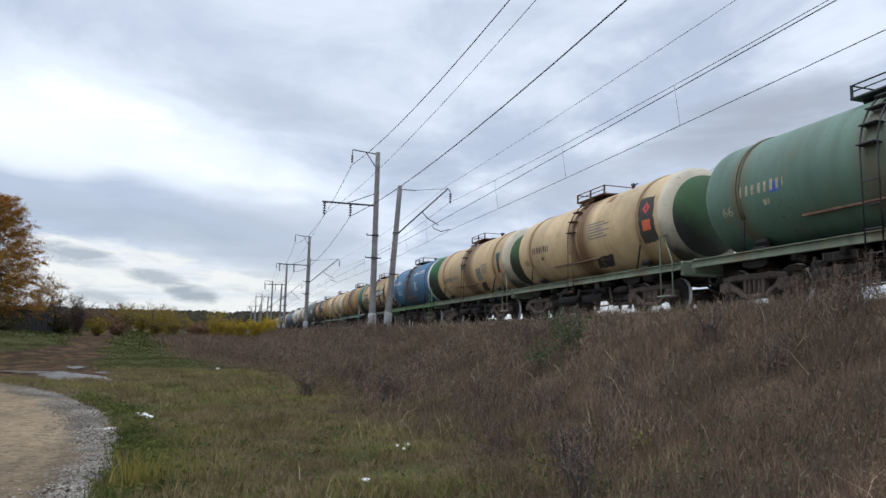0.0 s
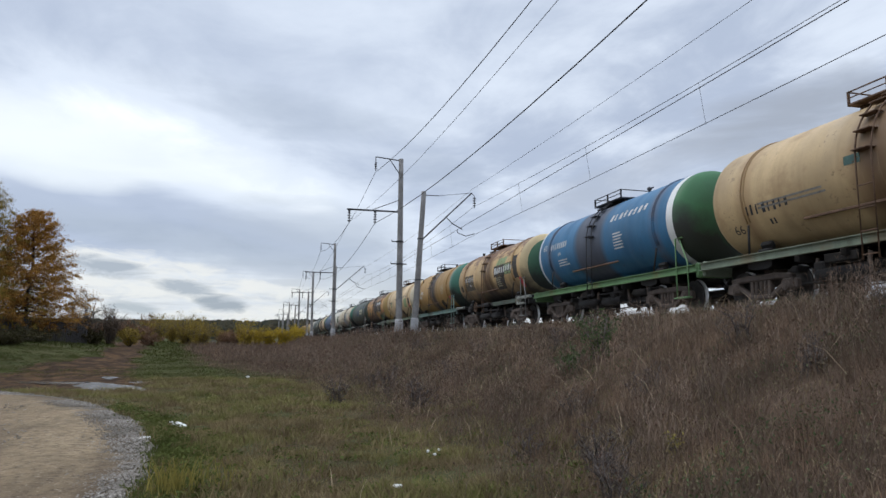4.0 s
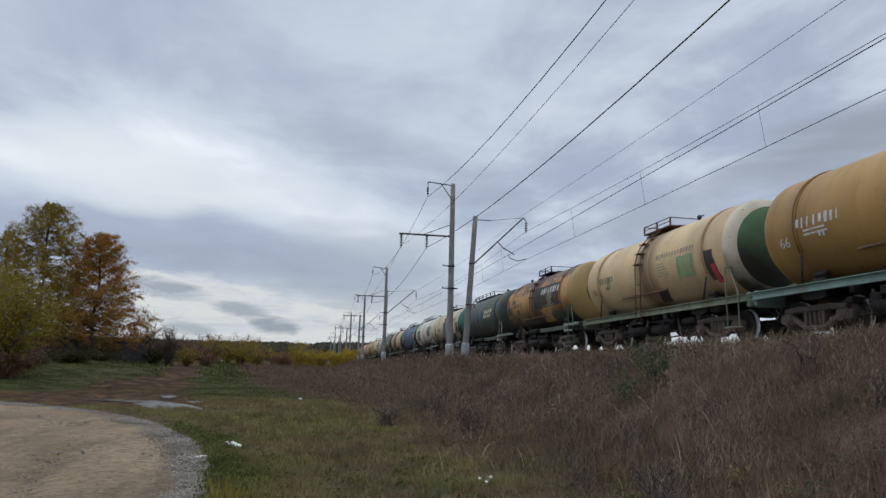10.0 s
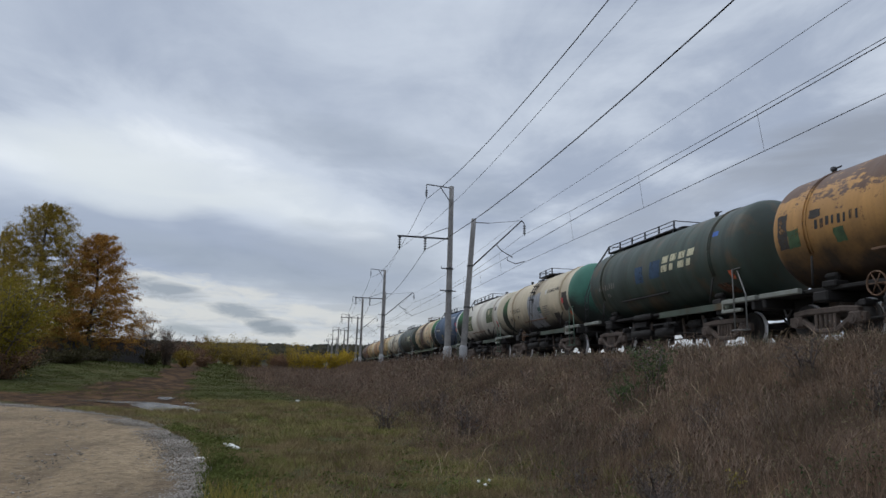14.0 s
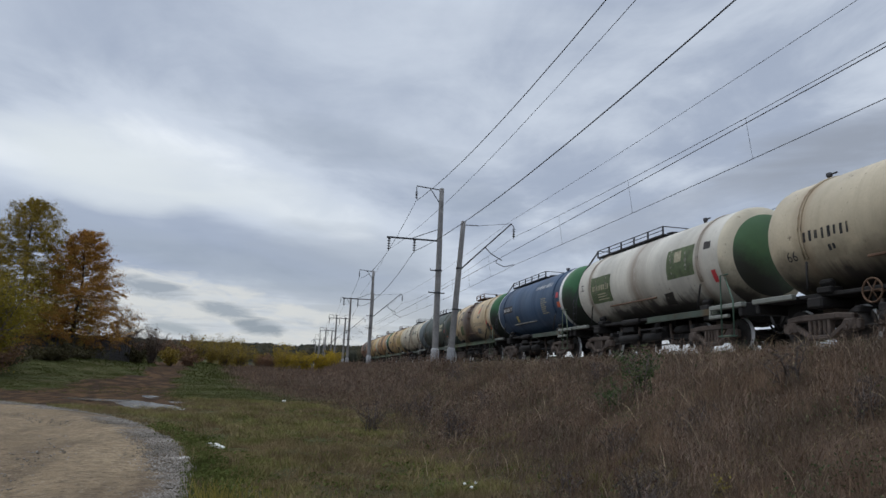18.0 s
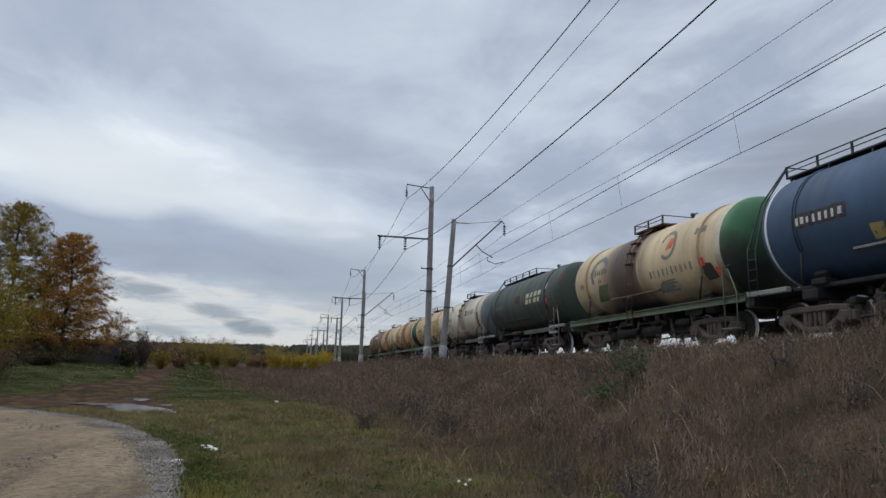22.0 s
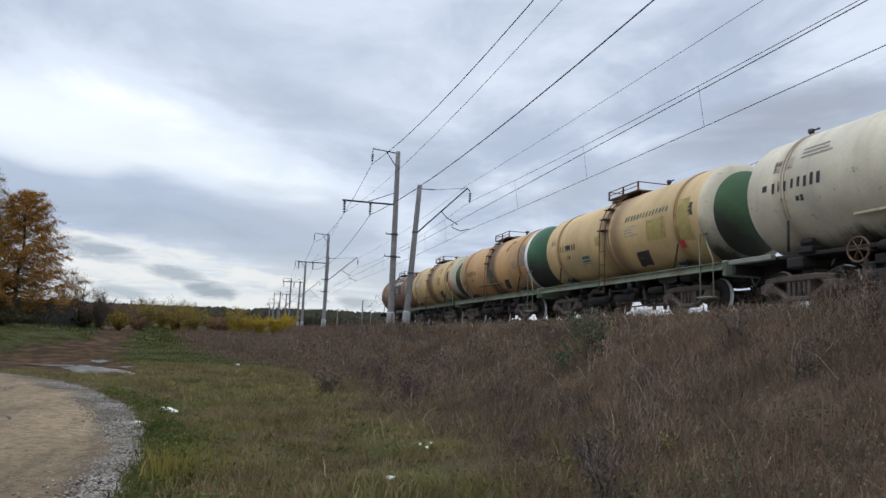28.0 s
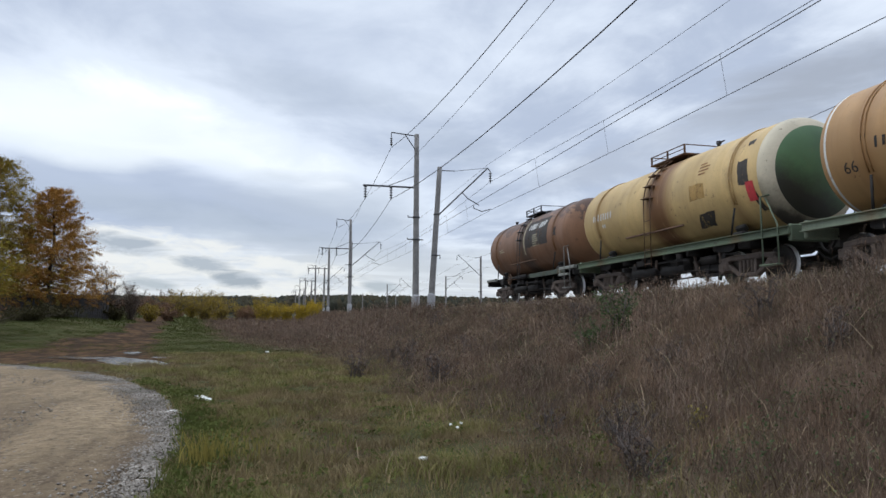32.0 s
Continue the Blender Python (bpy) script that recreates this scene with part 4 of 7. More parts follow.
W1 = [(6.71, y, 12.33) for y in A_Y]
W2 = [(5.15, y, 9.1) for y in A_Y]
W3 = [(6.75, y, 9.1) for y in A_Y]
sag_wire("feeder_wire", "dark feeder wire hung from the pole tops", W1, 0.016, (1.55, 1.2))
sag_wire("feeder_wire", "dark feeder wire hung from the outer crossarm insulators", W2, 0.007, (1.15, 1.0))
sag_wire("feeder_wire", "dark feeder wire hung from the inner crossarm insulators", W3, 0.016, (1.15, 1.0))
sag_wire("earth_wire", "thin earth wire at the cantilever tips", [(13.0, y, 11.6) for y in B_Y], 0.008, (0.35, 0.4))
sag_wire("messenger_wire", "dark messenger wire above the contact wire", [(13.2, y, 10.52) for y in B_Y], 0.010, (0.64, 0.6))
sag_wire("reinforcing_wire", "dark feeder cable beside the messenger wire", [(12.9, y, 9.75 if y < 0 else 9.45) for y in B_Y], 0.014, (0.0, 0.05))
contact = [(TRACK_X + (0.15 if i % 2 else -0.15), y, 8.77) for i, y in enumerate(B_Y)]
sag_wire("contact_wire", "copper contact wire over the near track", contact, 0.011, (0.24, 0.2))
g = Geo()
for i in range(len(B_Y) - 1):
    a, b_ = B_Y[i], B_Y[i + 1]
    for k in range(1, 8):
        t = k / 8
        y = a + (b_ - a) * t
        zt = 10.52 - 4 * (0.64 if i == 0 else 0.6) * t * (1 - t)
        zc = 8.77 - 4 * (0.24 if i == 0 else 0.2) * t * (1 - t)
        cx = TRACK_X + (0.15 if i % 2 == 0 else -0.15) * (2 * t - 1)
        g.tube([(13.2, y, zt), (cx, y - 0.15, zc)], 0.006, 5)
solid("droppers", g, M["wire"], "thin droppers between messenger and contact wire", "wire", "stuff")
for px, zz in ((27.5, 8.63), (27.3, 10.2)):
    sag_wire("far_contact_wire", "thin overhead wire of a farther track", [(px - 6, 20, zz), (px, 103, zz), (px + 6, 165, zz), (px + 14, 255, zz)], 0.012, (0.4,))

# ---- the train of tank wagons ----
TR, TZ, HC, DOME = 1.5, 2.80, 4.92, 0.52
PITCH = 12.02
LIFT = 0.02  # the body's datum stands this far over the rail head
CACHE = {}


def side_frame_geo():
    g = Geo()
    for x in (0.0,):
        g.box((x, 0, 0.72), (0.20, 1.10, 0.16), 0.03)
        for s in (-1, 1):
            g.box((x, s * 0.74, 0.71), (0.18, 0.62, 0.15), 0.03, Matrix.Rotation(-s * 0.10, 3, "X"))
            g.box((x, s * 0.925, 0.50), (0.24, 0.34, 0.30), 0.05)
            g.box((x, s * 1.16, 0.50), (0.16, 0.12, 0.24), 0.03)
            g.box((x, s * 0.56, 0.38), (0.15, 0.62, 0.13), 0.03, Matrix.Rotation(s * 0.55, 3, "X"))
            g.box((x, s * 0.30, 0.47), (0.16, 0.10, 0.40), 0.02)
            g.tube([(x - 0.16, s * 0.925, 0.475), (x + 0.05, s * 0.925, 0.475)], 0.125, 14)
            g.tube([(x - 0.18, s * 0.925, 0.475), (x - 0.15, s * 0.925, 0.475)], 0.075, 10)
        g.box((x, 0, 0.24), (0.22, 0.66, 0.12), 0.03)
        for s in (-0.16, 0.0, 0.16):
            prof = [(0.0, 0.30)]
            for k in range(7):
                prof += [(0.065, 0.31 + k * 0.05), (0.045, 0.335 + k * 0.05)]
            prof.append((0.0, 0.66))
            g.lathe(prof, "z", 10, (x - 0.02, s, 0))
    return g


def wheel_geo():
    g = Geo()
    g.tube([(-1.05, 0, 0), (1.05, 0, 0)], 0.075, 14)
    for s in (-1, 1):
        prof = [(0.08, -0.10), (0.13, -0.10), (0.15, -0.05), (0.34, -0.02), (0.40, -0.055), (0.465, -0.06), (0.475, -0.05), (0.4765, -0.015), (0.478, 0.025), (0.482, 0.06), (0.505, 0.075), (0.505, 0.095), (0.41, 0.095),
                (0.40, 0.06), (0.34, 0.03), (0.15, 0.03), (0.13, 0.09), (0.08, 0.09)]
        pr = [(r, s * 0.745 - s * (h - 0.0)) for r, h in prof]
        if s < 0:
            pr = [(r, -0.745 + h) for r, h in prof]
        mats = [0, 0, 0, 0, 0, 0, 0, 1, 1, 1, 0, 0, 0, 0, 0, 0, 0]
        g.lathe(pr, "x", 28, (0, 0, 0), mats)
        # balance hole marks that show the turning
        for k in range(3):
            a = k * 2.1
            g.tube([(s * 0.745 - 0.035, 0.26 * math.cos(a), 0.26 * math.sin(a)), (s * 0.745 + 0.035, 0.26 * math.cos(a), 0.26 * math.sin(a))], 0.03, 8)
    return g


def shared(name, build, mats):
    if name not in CACHE:
        CACHE[name] = build().mesh(name, mats)
    return CACHE[name]


def bolster_geo():
    g = Geo()
    g.box((0, 0, 0.62), (2.05, 0.34, 0.22), 0.05)
    g.tube([(0, 0, 0.7), (0, 0, 1.12)], 0.24, 18)
    g.box((0, 0, 0.92), (1.6, 0.4, 0.16), 0.03)
    for s in (-1, 1):
        g.box((0, s * 0.42, 0.42), (1.5, 0.08, 0.10), 0.02)
        for q in (-1, 1):
            g.box((q * 0.745, s * 0.40, 0.44), (0.10, 0.07, 0.34), 0.02)
    return g


def coupler_geo():
    g = Geo()
    g.box((0, 0, 1.04), (0.22, 0.55, 0.22), 0.03)
    g.box((0.02, 0.34, 1.04), (0.36, 0.26, 0.32), 0.06)
    g.box((-0.14, 0.46, 1.04), (0.12, 0.22, 0.30), 0.04)
    g.tube([(0.35, -0.1, 1.0), (0.38, 0.2, 0.72), (0.36, 0.42, 0.62), (0.30, 0.6, 0.72)], 0.03, 8)
    return g


def band(y0, y1, z0, z1, seg=8, r=TR + 0.006, skew=0.0):
    """A patch on the near side of the barrel, from height z0 to z1 above the rail."""
    g = Geo()
    a0, a1 = (math.asin(max(-1, min(1, (z - TZ) / TR))) for z in (z0, z1))
    vs = []
    for k in range(seg + 1):
        a = a0 + (a1 - a0) * k / seg
        d = skew * k / seg
        for y in (y0 + d, y1 + d):
            vs.append((-r * math.cos(a), y, TZ + r * math.sin(a)))
    g.v = vs
    for k in range(seg):
        f = [2 * k, 2 * k + 1, 2 * k + 3, 2 * k + 2]
        g.f.append(f)
        g.m.append(0)
        g.s.append(True)
    return g


def merge(gs):
    out = Geo()
    for q in gs:
        o = len(out.v)
        out.v += q.v
        out.f += [[i + o for i in f] for f in q.f]
        out.m += q.m
        out.s += q.s
    return out


def bars(y, z, h, spec, gap=0.05, lean=0.0):
    """Plain bars in place of lettering: widths from the reading side's left; a negative width is a space."""
    out = []
    rr = random.Random(int(abs(y * 53 + z * 31 + len(spec) * 7) * 10))
    for w in spec:
        if w > 0:
            k = rr.uniform(0.5, 1.05)
            low_ = rr.choice((0.0, 0.0, 0.0, 0.12)) * h
            out.append(band(y, y - w * k, z + low_, z + h * rr.uniform(0.86, 1.0), 3, TR + 0.008, -lean))
            y -= w + gap
        else:
            y += w
    return out


def slabs(y, z, h, n, w, gap, lean):
    """Large emblem shapes: slanting slabs, each split at mid height."""
    out = []
    for i in range(n):
        for lo, hi, part_w in ((0.0, 0.42, 0.62 if i % 2 else 1.0), (0.56, 1.0, 1.0)):
            out.append(("emblem_slab", band(y - lean * lo, y - w * part_w - lean * lo, z + h * lo, z + h * hi, 3, TR + 0.008, -lean * (hi - lo)), M["cream_mark"], "cream slanting emblem slab"))
        y -= w + gap
    return out


def lines(y, z, w, n, step=0.10, h=0.045):
    rr = random.Random(int(abs(y * 100) + z * 37 + n))
    return merge([band(y, y - w * rr.uniform(0.6, 1.0), z - i * step, z - i * step + h, 1, TR + 0.008) for i in range(n)])


def curved_text(body, y, z, h):
    """Painted words on the barrel."""
    cu = bpy.data.curves.new("text", "FONT")
    cu.body, cu.size, cu.resolution_u = body, h * 1.35, 2
    ob = bpy.data.objects.new("text", cu)
    scene.collection.objects.link(ob)
    me = bpy.data.meshes.new_from_object(ob)
    bpy.data.objects.remove(ob)
    r = TR + 0.008
    for vtx in me.vertices:
        a = math.asin(max(-1, min(1, (z - TZ) / TR))) + vtx.co.y / r
        vtx.co = (-r * math.cos(a), y - vtx.co.x, TZ + r * math.sin(a))
    return me


def dome_geo(s, ring, disc, split):
    """The dished end at side s; mats by radius: outer ring up to split, disc inside."""
    g = Geo()
    prof, mats = [], []
    for k in range(11):
        a = k / 10 * math.pi / 2
        r = TR * math.cos(a) if k < 10 else 0.001
        prof.append((r, s * (HC + DOME * math.sin(a) ** 0.9)))
        if k:
            mats.append(ring if r > TR * split else disc)
    if s < 0:
        g.lathe(prof, "y", 56, (0, 0, TZ), mats)
    else:
        g.lathe(prof[::-1], "y", 56, (0, 0, TZ), mats[::-1])
    return g


def wagon(spec):
    body = spec["body"]
    e = thing("tank_wagon", spec["label"], "tank wagon", group="train")
    style = spec.get("style", "frame")
    # barrel, with painted end bands
    g = Geo()
    ys = [-HC, -HC + spec.get("near_band", 0.25), -HC + 0.85, -2.0, 0, 2.0, HC - 0.85, HC - spec.get("far_band", 0.12), HC]
    mats = [1 if spec.get("near_band") else 0] + [0] * 6 + [2 if spec.get("far_band") else 0]
    g.lathe([(TR, y) for y in ys[::-1]], "y", 72, (0, 0, TZ), mats[::-1])
    bm_ = [body, spec.get("near_mat", body), spec.get("far_mat", body)]
    part("barrel", g, bm_, e)
    part("end_dome", dome_geo(-1, 0, 1, spec.get("split", 0.0)), [spec.get("dome_ring", body), spec.get("dome_disc", body)], e, spec.get("dome_label", ""))
    part("end_dome", dome_geo(1, 0, 1, 0.0), [body, body], e)
    # clamping straps with their tie rods
    for s in (-1, 1):
        y = s * (HC - 1.04)
        g = Geo()
        pts = [(-(TR + 0.015) * math.cos(radians(a)), y, TZ + (TR + 0.015) * math.sin(radians(a))) for a in range(-28, 209, 8)]
        for w in (-0.05, 0.05):
            g.tube([(p[0], p[1] + w, p[2]) for p in pts], 0.02, 5)
        part("strap", g, body, e)
        for q in (-1, 1):
            g = Geo()
            g.tube([(q * (TR - 0.13), y - s * 0.03, TZ - 0.78), (q * (TR - 0.05), y - s * 0.1, 1.28)], 0.03, 6)
            g.box((q * 1.0, y - s * 0.24, 1.50), (0.16, 0.38, 0.20), 0.04, Matrix.Rotation(q * 0.6, 3, "Y"))
            g.box((q * 0.95, y - s * 0.24, 1.33), (0.4, 0.45, 0.16), 0.03)
            part("saddle", g, M["grime"], e)
    # under frame
    g = Geo()
    g.box((0, 0, 1.02), (0.52, 11.0, 0.34), 0.04)
    for y in (-2.6, -1.3, 0.0, 1.3, 2.6):
        g.box((0, y, 1.05), (2.3 if style == "frame" else 1.5, 0.14, 0.2), 0.02)
    for s in (-1, 1):
        g.box((0, s * 3.9, 1.05), (2.4, 0.5, 0.26), 0.04)
    part("underframe", g, M["grime"], e)
    # dark plate added to close the sky gap under the barrel
    g = Geo()
    g.box((0, 0, 1.235), (2.1, 9.4, 0.10), 0.02)
    part("sky_gap_plate", g, M["grime"], e)
    for s in (-1, 1):
        g = Geo()
        g.box((0, s * 5.1, 1.215), (2.5, 1.1, 0.10), 0.02)
        g.box((0, s * 5.25, 1.0), (1.1, 0.75, 0.36), 0.04)
        g.tube([(-0.45, s * 5.7, 1.0), (-0.5, s * 5.9, 0.72), (-0.45, s * 6.0, 0.62)], 0.035, 7)
        g.tube([(0.5, s * 5.7, 1.0), (0.55, s * 5.9, 0.72), (0.5, s * 6.0, 0.62)], 0.035, 7)
        part("end_platform", g, M["grime"], e)
    sill = spec.get("sill", M["sill_green"])
    if style == "frame":
        for q in (-1, 1):
            g = Geo()
            g.box((q * 1.36, 0, 1.17), (0.09, 11.6, 0.20), 0.012)
            g.box((q * 1.42, 0, 1.075), (0.11, 11.6, 0.02), 0.0)
            g.box((q * 1.42, 0, 1.265), (0.11, 11.6, 0.02), 0.0)
            part("side_sill", g, sill, e)
            for y in (-3.3, 3.6):
                g = Geo()
                g.add([(q * 1.30 + d_, y + k, z) for d_ in (-0.02, 0.02) for k, z in ((-0.42, 1.07), (0.42, 1.07), (0.40, 0.95), (0.2, 0.88), (-0.25, 0.88), (-0.40, 0.94))],
                      [tuple(range(6)), tuple(range(6, 12))] + [(i, (i + 1) % 6, 6 + (i + 1) % 6, 6 + i) for i in range(6)])
                part("bogie_guard", g, M["grime"], e)
        for s in (-1, 1):
            g = Geo()
            g.box((0, s * 5.76, 1.12), (2.7, 0.12, 0.42), 0.03)
            part("end_beam", g, sill, e)
    else:
        for s in (-1, 1):
            g = Geo()
            g.box((0, s * 5.70, 1.10), (2.8, 0.14, 0.40), 0.03)
            part("end_beam", g, M["grime"], e)
            for q in (-1, 1):
                g = Geo()
                g.box((q * 1.36, s * 5.1, 1.22), (0.16, 1.5, 0.13), 0.02)
                if s < 0:
                    g.box((q * 1.38, s * 4.75, 0.95), (0.12, 0.9, 0.10), 0.02)
                    g.box((q * 1.40, s * 4.35, 1.08), (0.05, 0.08, 0.38), 0.01)
                part("foot_board", g, M["foot_plate"], e)
        for q in (-1, 1):
            g = Geo()
            g.box((q * 1.16, -2.35, 1.16), (0.10, 4.1, 0.20), 0.015)
            g.box((q * 1.20, -2.35, 1.065), (0.14, 4.1, 0.02))
            part("side_beam", g, M["sill_soot"], e)
            g = Geo()
            g.tube([(q * 1.1, 0.45, 1.2), (q * 1.1, 0.55, 1.2), (q * 1.1, 1.65, 1.2), (q * 1.1, 1.75, 1.2)], [0.05, 0.11, 0.11, 0.05], 14)
            part("air_cylinder", g, M["grime"], e)
    # deck over the dome hatch, rails, ladder
    if style == "walkway":
        y_a, y_b, lad = 5.15, -0.35, 5.35
    else:
        y_a, y_b, lad = 1.25, -0.75, 0.18
    zt = TZ + TR
    g = Geo()
    g.box((0, (y_a + y_b) / 2, zt + 0.03), (1.1 if style == "walkway" else 1.5, y_a - y_b, 0.05), 0.01)
    for y in np.linspace(y_a - 0.15, y_b + 0.15, 5 if style == "walkway" else 3):
        for q in (-1, 1):
            g.box((q * 0.5, float(y), zt - 0.06), (0.05, 0.05, 0.2), 0.006)
    part("deck", g, spec.get("deck", M["rust_steel"]), e)
    for q in (-1, 1):
        g = Geo()
        xx = q * (0.53 if style == "walkway" else 0.72)
        top = zt + 0.33
        for y in np.linspace(y_a - 0.03, y_b + 0.03, 6 if style == "walkway" else 3):
            g.box((xx, float(y), zt + 0.17), (0.06, 0.04, 0.34), 0.004)
        g.tube([(xx, y_a - 0.03, top), (xx, y_b + 0.03, top)], 0.018, 6)
        g.tube([(xx, y_a - 0.03, zt + 0.19), (xx, y_b + 0.03, zt + 0.19)], 0.014, 6)
        part("deck_railing", g, spec.get("deck", M["rust_steel"]), e)
    for y, w in ((y_b + 0.03, 0.53 if style == "walkway" else 0.72), (y_a - 0.03, 0.53 if style == "walkway" else 0.72)):
        g = Geo()
        g.tube([(w, y, top), (-w, y, top)], 0.018, 6)
        part("deck_end_rail", g, spec.get("deck", M["rust_steel"]), e)
    g = Geo()
    g.lathe([(0.0, zt + 0.16), (0.20, zt + 0.16), (0.28, zt + 0.13), (0.28, zt + 0.10), (0.25, zt + 0.09), (0.25, zt - 0.05)], "z", 24, (0, -0.2, 0))
    part("hatch", g, M["grime"], e)
    g = Geo()
    vy = {"short": 4.35, "frame": -1.6, "walkway": -2.3}[style]
    g.tube([(-0.1, vy, zt - 0.03), (-0.1, vy, zt + 0.13), (-0.1, vy, zt + 0.15)], [0.05, 0.05, 0.08], 12)
    g.lathe([(0.08, 0.15), (0.08, 0.23), (0.04, 0.25), (0.0, 0.25)], "z", 12, (-0.1, vy, zt))
    g.tube([(-0.1, vy, zt + 0.19), (-0.1, vy - 0.26, zt + 0.19)], 0.025, 8)
    part("relief_valve", g, M["dark_steel"], e)
    for q in (-1, 1):
        g = Geo()
        if style == "walkway":
            for w in (-0.16, 0.16):
                g.tube([(q * 0.5, 5.13 + w * 0.2, zt + 0.33), (q * 1.0, 5.5 + w * 0.5, zt - 0.6), (q * 1.42, 5.56 + w, 2.4), (q * 1.42, 5.56 + w, 1.1)], 0.025, 6)
            for k in range(5):
                g.tube([(q * 1.42, 5.38, 1.3 + k * 0.28), (q * 1.42, 5.72, 1.3 + k * 0.28)], 0.014, 5)
        else:
            arc = [(-(TR + 0.10) * math.cos(radians(a)), TZ + (TR + 0.10) * math.sin(radians(a))) for a in range(0, 72, 8)]
            for w in (-0.19, 0.19):
                g.tube([(q * -x, lad + w, z) for x, z in arc[::-1]] + [(q * 1.6, lad + w, 0.72)], 0.02, 6)
            for k in range(9):
                if k < 4:
                    z, x = 0.82 + k * 0.47, 1.6
                else:
                    a = radians((k - 4) * 15 + 6)
                    x, z = (TR + 0.10) * math.cos(a), TZ + (TR + 0.10) * math.sin(a)
                if k >= 4:
                    g.box((q * x, lad, z), (0.22, 0.40, 0.03), 0.006)
                else:
                    g.tube([(q * x, lad - 0.19, z), (q * x, lad + 0.19, z)], 0.016, 6)
        part("ladder", g, spec.get("deck", M["rust_steel"]), e)
    # grab stand at the near end, hand bar along the flank
    for q in (-1, 1):
        g = Geo()
        g.tube([(q * 1.45, -4.95, 0.36), (q * 1.45, -4.95, 2.12), (q * 1.3, -5.1, 2.16)], 0.028, 6)
        g.tube([(q * 1.45, -5.5, 0.36), (q * 1.45, -5.5, 1.35), (q * 1.3, -4.95, 2.1)], 0.022, 6)
        g.box((q * 1.45, -5.22, 0.37), (0.2, 0.62, 0.04), 0.01)
        part("grab_stand", g, sill, e)
        if spec.get("bar", True):
            g = Geo()
            zb = 1.90
            yb = 0.65 if style == "walkway" else 0.40
            xb = math.sqrt(TR ** 2 - (zb - TZ) ** 2) + 0.07
            g.box((q * xb, yb, zb), (0.05, 3.5, 0.06), 0.01)
            for y in (yb - 1.5, yb, yb + 1.5):
                g.box((q * (xb - 0.05), y, zb), (0.1, 0.04, 0.04), 0.0)
            part("hand_bar", g, spec.get("bar_mat", M["rust_steel"]), e)
    # brake gear and pipes under the barrel
    g = Geo()
    g.tube([(-0.75, -1.0, 0.83), (-0.75, 0.0, 0.83)], 0.14, 14)
    g.tube([(0.6, 0.6, 0.85), (0.6, 1.7, 0.85)], 0.22, 14)
    g.box((-0.9, 2.1, 0.80), (0.25, 0.32, 0.22), 0.04)
    g.tube([(-0.75, -1.0, 0.8), (-0.6, -2.9, 0.72)], 0.03, 6)
    g.tube([(-0.4, -5.2, 0.9), (-0.4, 5.2, 0.9)], 0.025, 6)
    g.tube([(0, -0.6, 1.35), (0, -0.6, 0.62)], [0.28, 0.16], 14)
    g.box((-1.2, -0.6, 0.85), (0.06, 1.6, 0.05), 0.0)
    part("brake_gear", g, M["grime"], e)
    g = Geo()
    g.tube([(-0.95, 0.75, 0.62), (-0.95, 0.85, 0.62), (-0.95, 2.15, 0.62), (-0.95, 2.25, 0.62)], [0.06, 0.13, 0.13, 0.06], 16)
    g.box((-0.95, 1.5, 0.95), (0.12, 0.9, 0.2), 0.02)
    part("air_reservoir", g, M["grime"], e)
    g = Geo()
    for y in (-2.3, -1.7):
        g.box((-0.7, y, 0.56), (0.08, 0.14, 0.8), 0.02, Matrix.Rotation(0.25, 3, "X"))
    g.box((-0.7, -2.0, 0.34), (0.06, 1.5, 0.10), 0.01)
    g.tube([(-0.75, -2.3, 0.80), (-0.75, -1.5, 0.80)], 0.13, 10)
    part("brake_rigging", g, M["grime"], e)
    g = Geo()
    g.tube([(-0.35, -0.6, 1.3), (-0.35, -0.6, 0.66), (-0.35, -0.6, 0.40)], [0.34, 0.30, 0.14], 14)
    g.tube([(-0.9, -0.55, 1.1), (-0.9, -0.55, 0.66)], 0.12, 10)
    g.tube([(-0.9, -0.95, 0.60), (-0.9, 0.35, 0.60)], 0.15, 12)
    part("drain_valve", g, M["grime"], e)
    for x_, z_ in ((-0.95, 0.50), (-0.55, 0.66), (0.25, 0.44)):
        g = Geo()
        g.tube([(x_, -2.75, z_ - 0.06), (x_, -1.2, z_), (x_ + 0.1, 0.6, z_ + 0.02), (x_, 2.7, z_ - 0.06)], 0.028, 6)
        part("brake_rod", g, M["grime"], e)
    for y_ in (-2.55, -1.35, 0.9, 2.3):
        g = Geo()
        g.box((-0.88, y_, 0.66), (0.07, 0.09, 0.72), 0.015, Matrix.Rotation(0.18 if y_ > 0 else -0.22, 3, "X"))
        g.box((-0.62, y_ + 0.12, 0.72), (0.5, 0.05, 0.10), 0.01)
        part("brake_lever", g, M["cast"], e)
    g = Geo()
    g.box((-0.25, 0.0, 0.74), (0.9, 4.9, 0.16), 0.03)
    g.box((-0.35, -1.55, 0.56), (0.7, 1.3, 0.26), 0.05)
    g.box((-0.35, 1.35, 0.54), (0.75, 1.1, 0.24), 0.05)
    part("lower_frame", g, M["grime"], e)
    g = Geo()
    g.box((-0.5, 2.75, 0.80), (1.2, 0.18, 0.16), 0.03)
    g.box((-0.85, 2.5, 0.45), (0.07, 1.1, 0.07), 0.01)
    part("brake_beam_hanger", g, M["grime"], e)
    g = Geo()
    g.box((-0.5, -2.9, 0.80), (1.2, 0.18, 0.16), 0.03)
    part("brake_beam", g, M["grime"], e)
    for s in (-1, 1):
        c = part("coupler", shared("coupler", coupler_geo, M["grime"]), None, e)
        c.matrix_local = pose(0, s * 5.55, -0.16, 0, 0, 0 if s > 0 else 180)
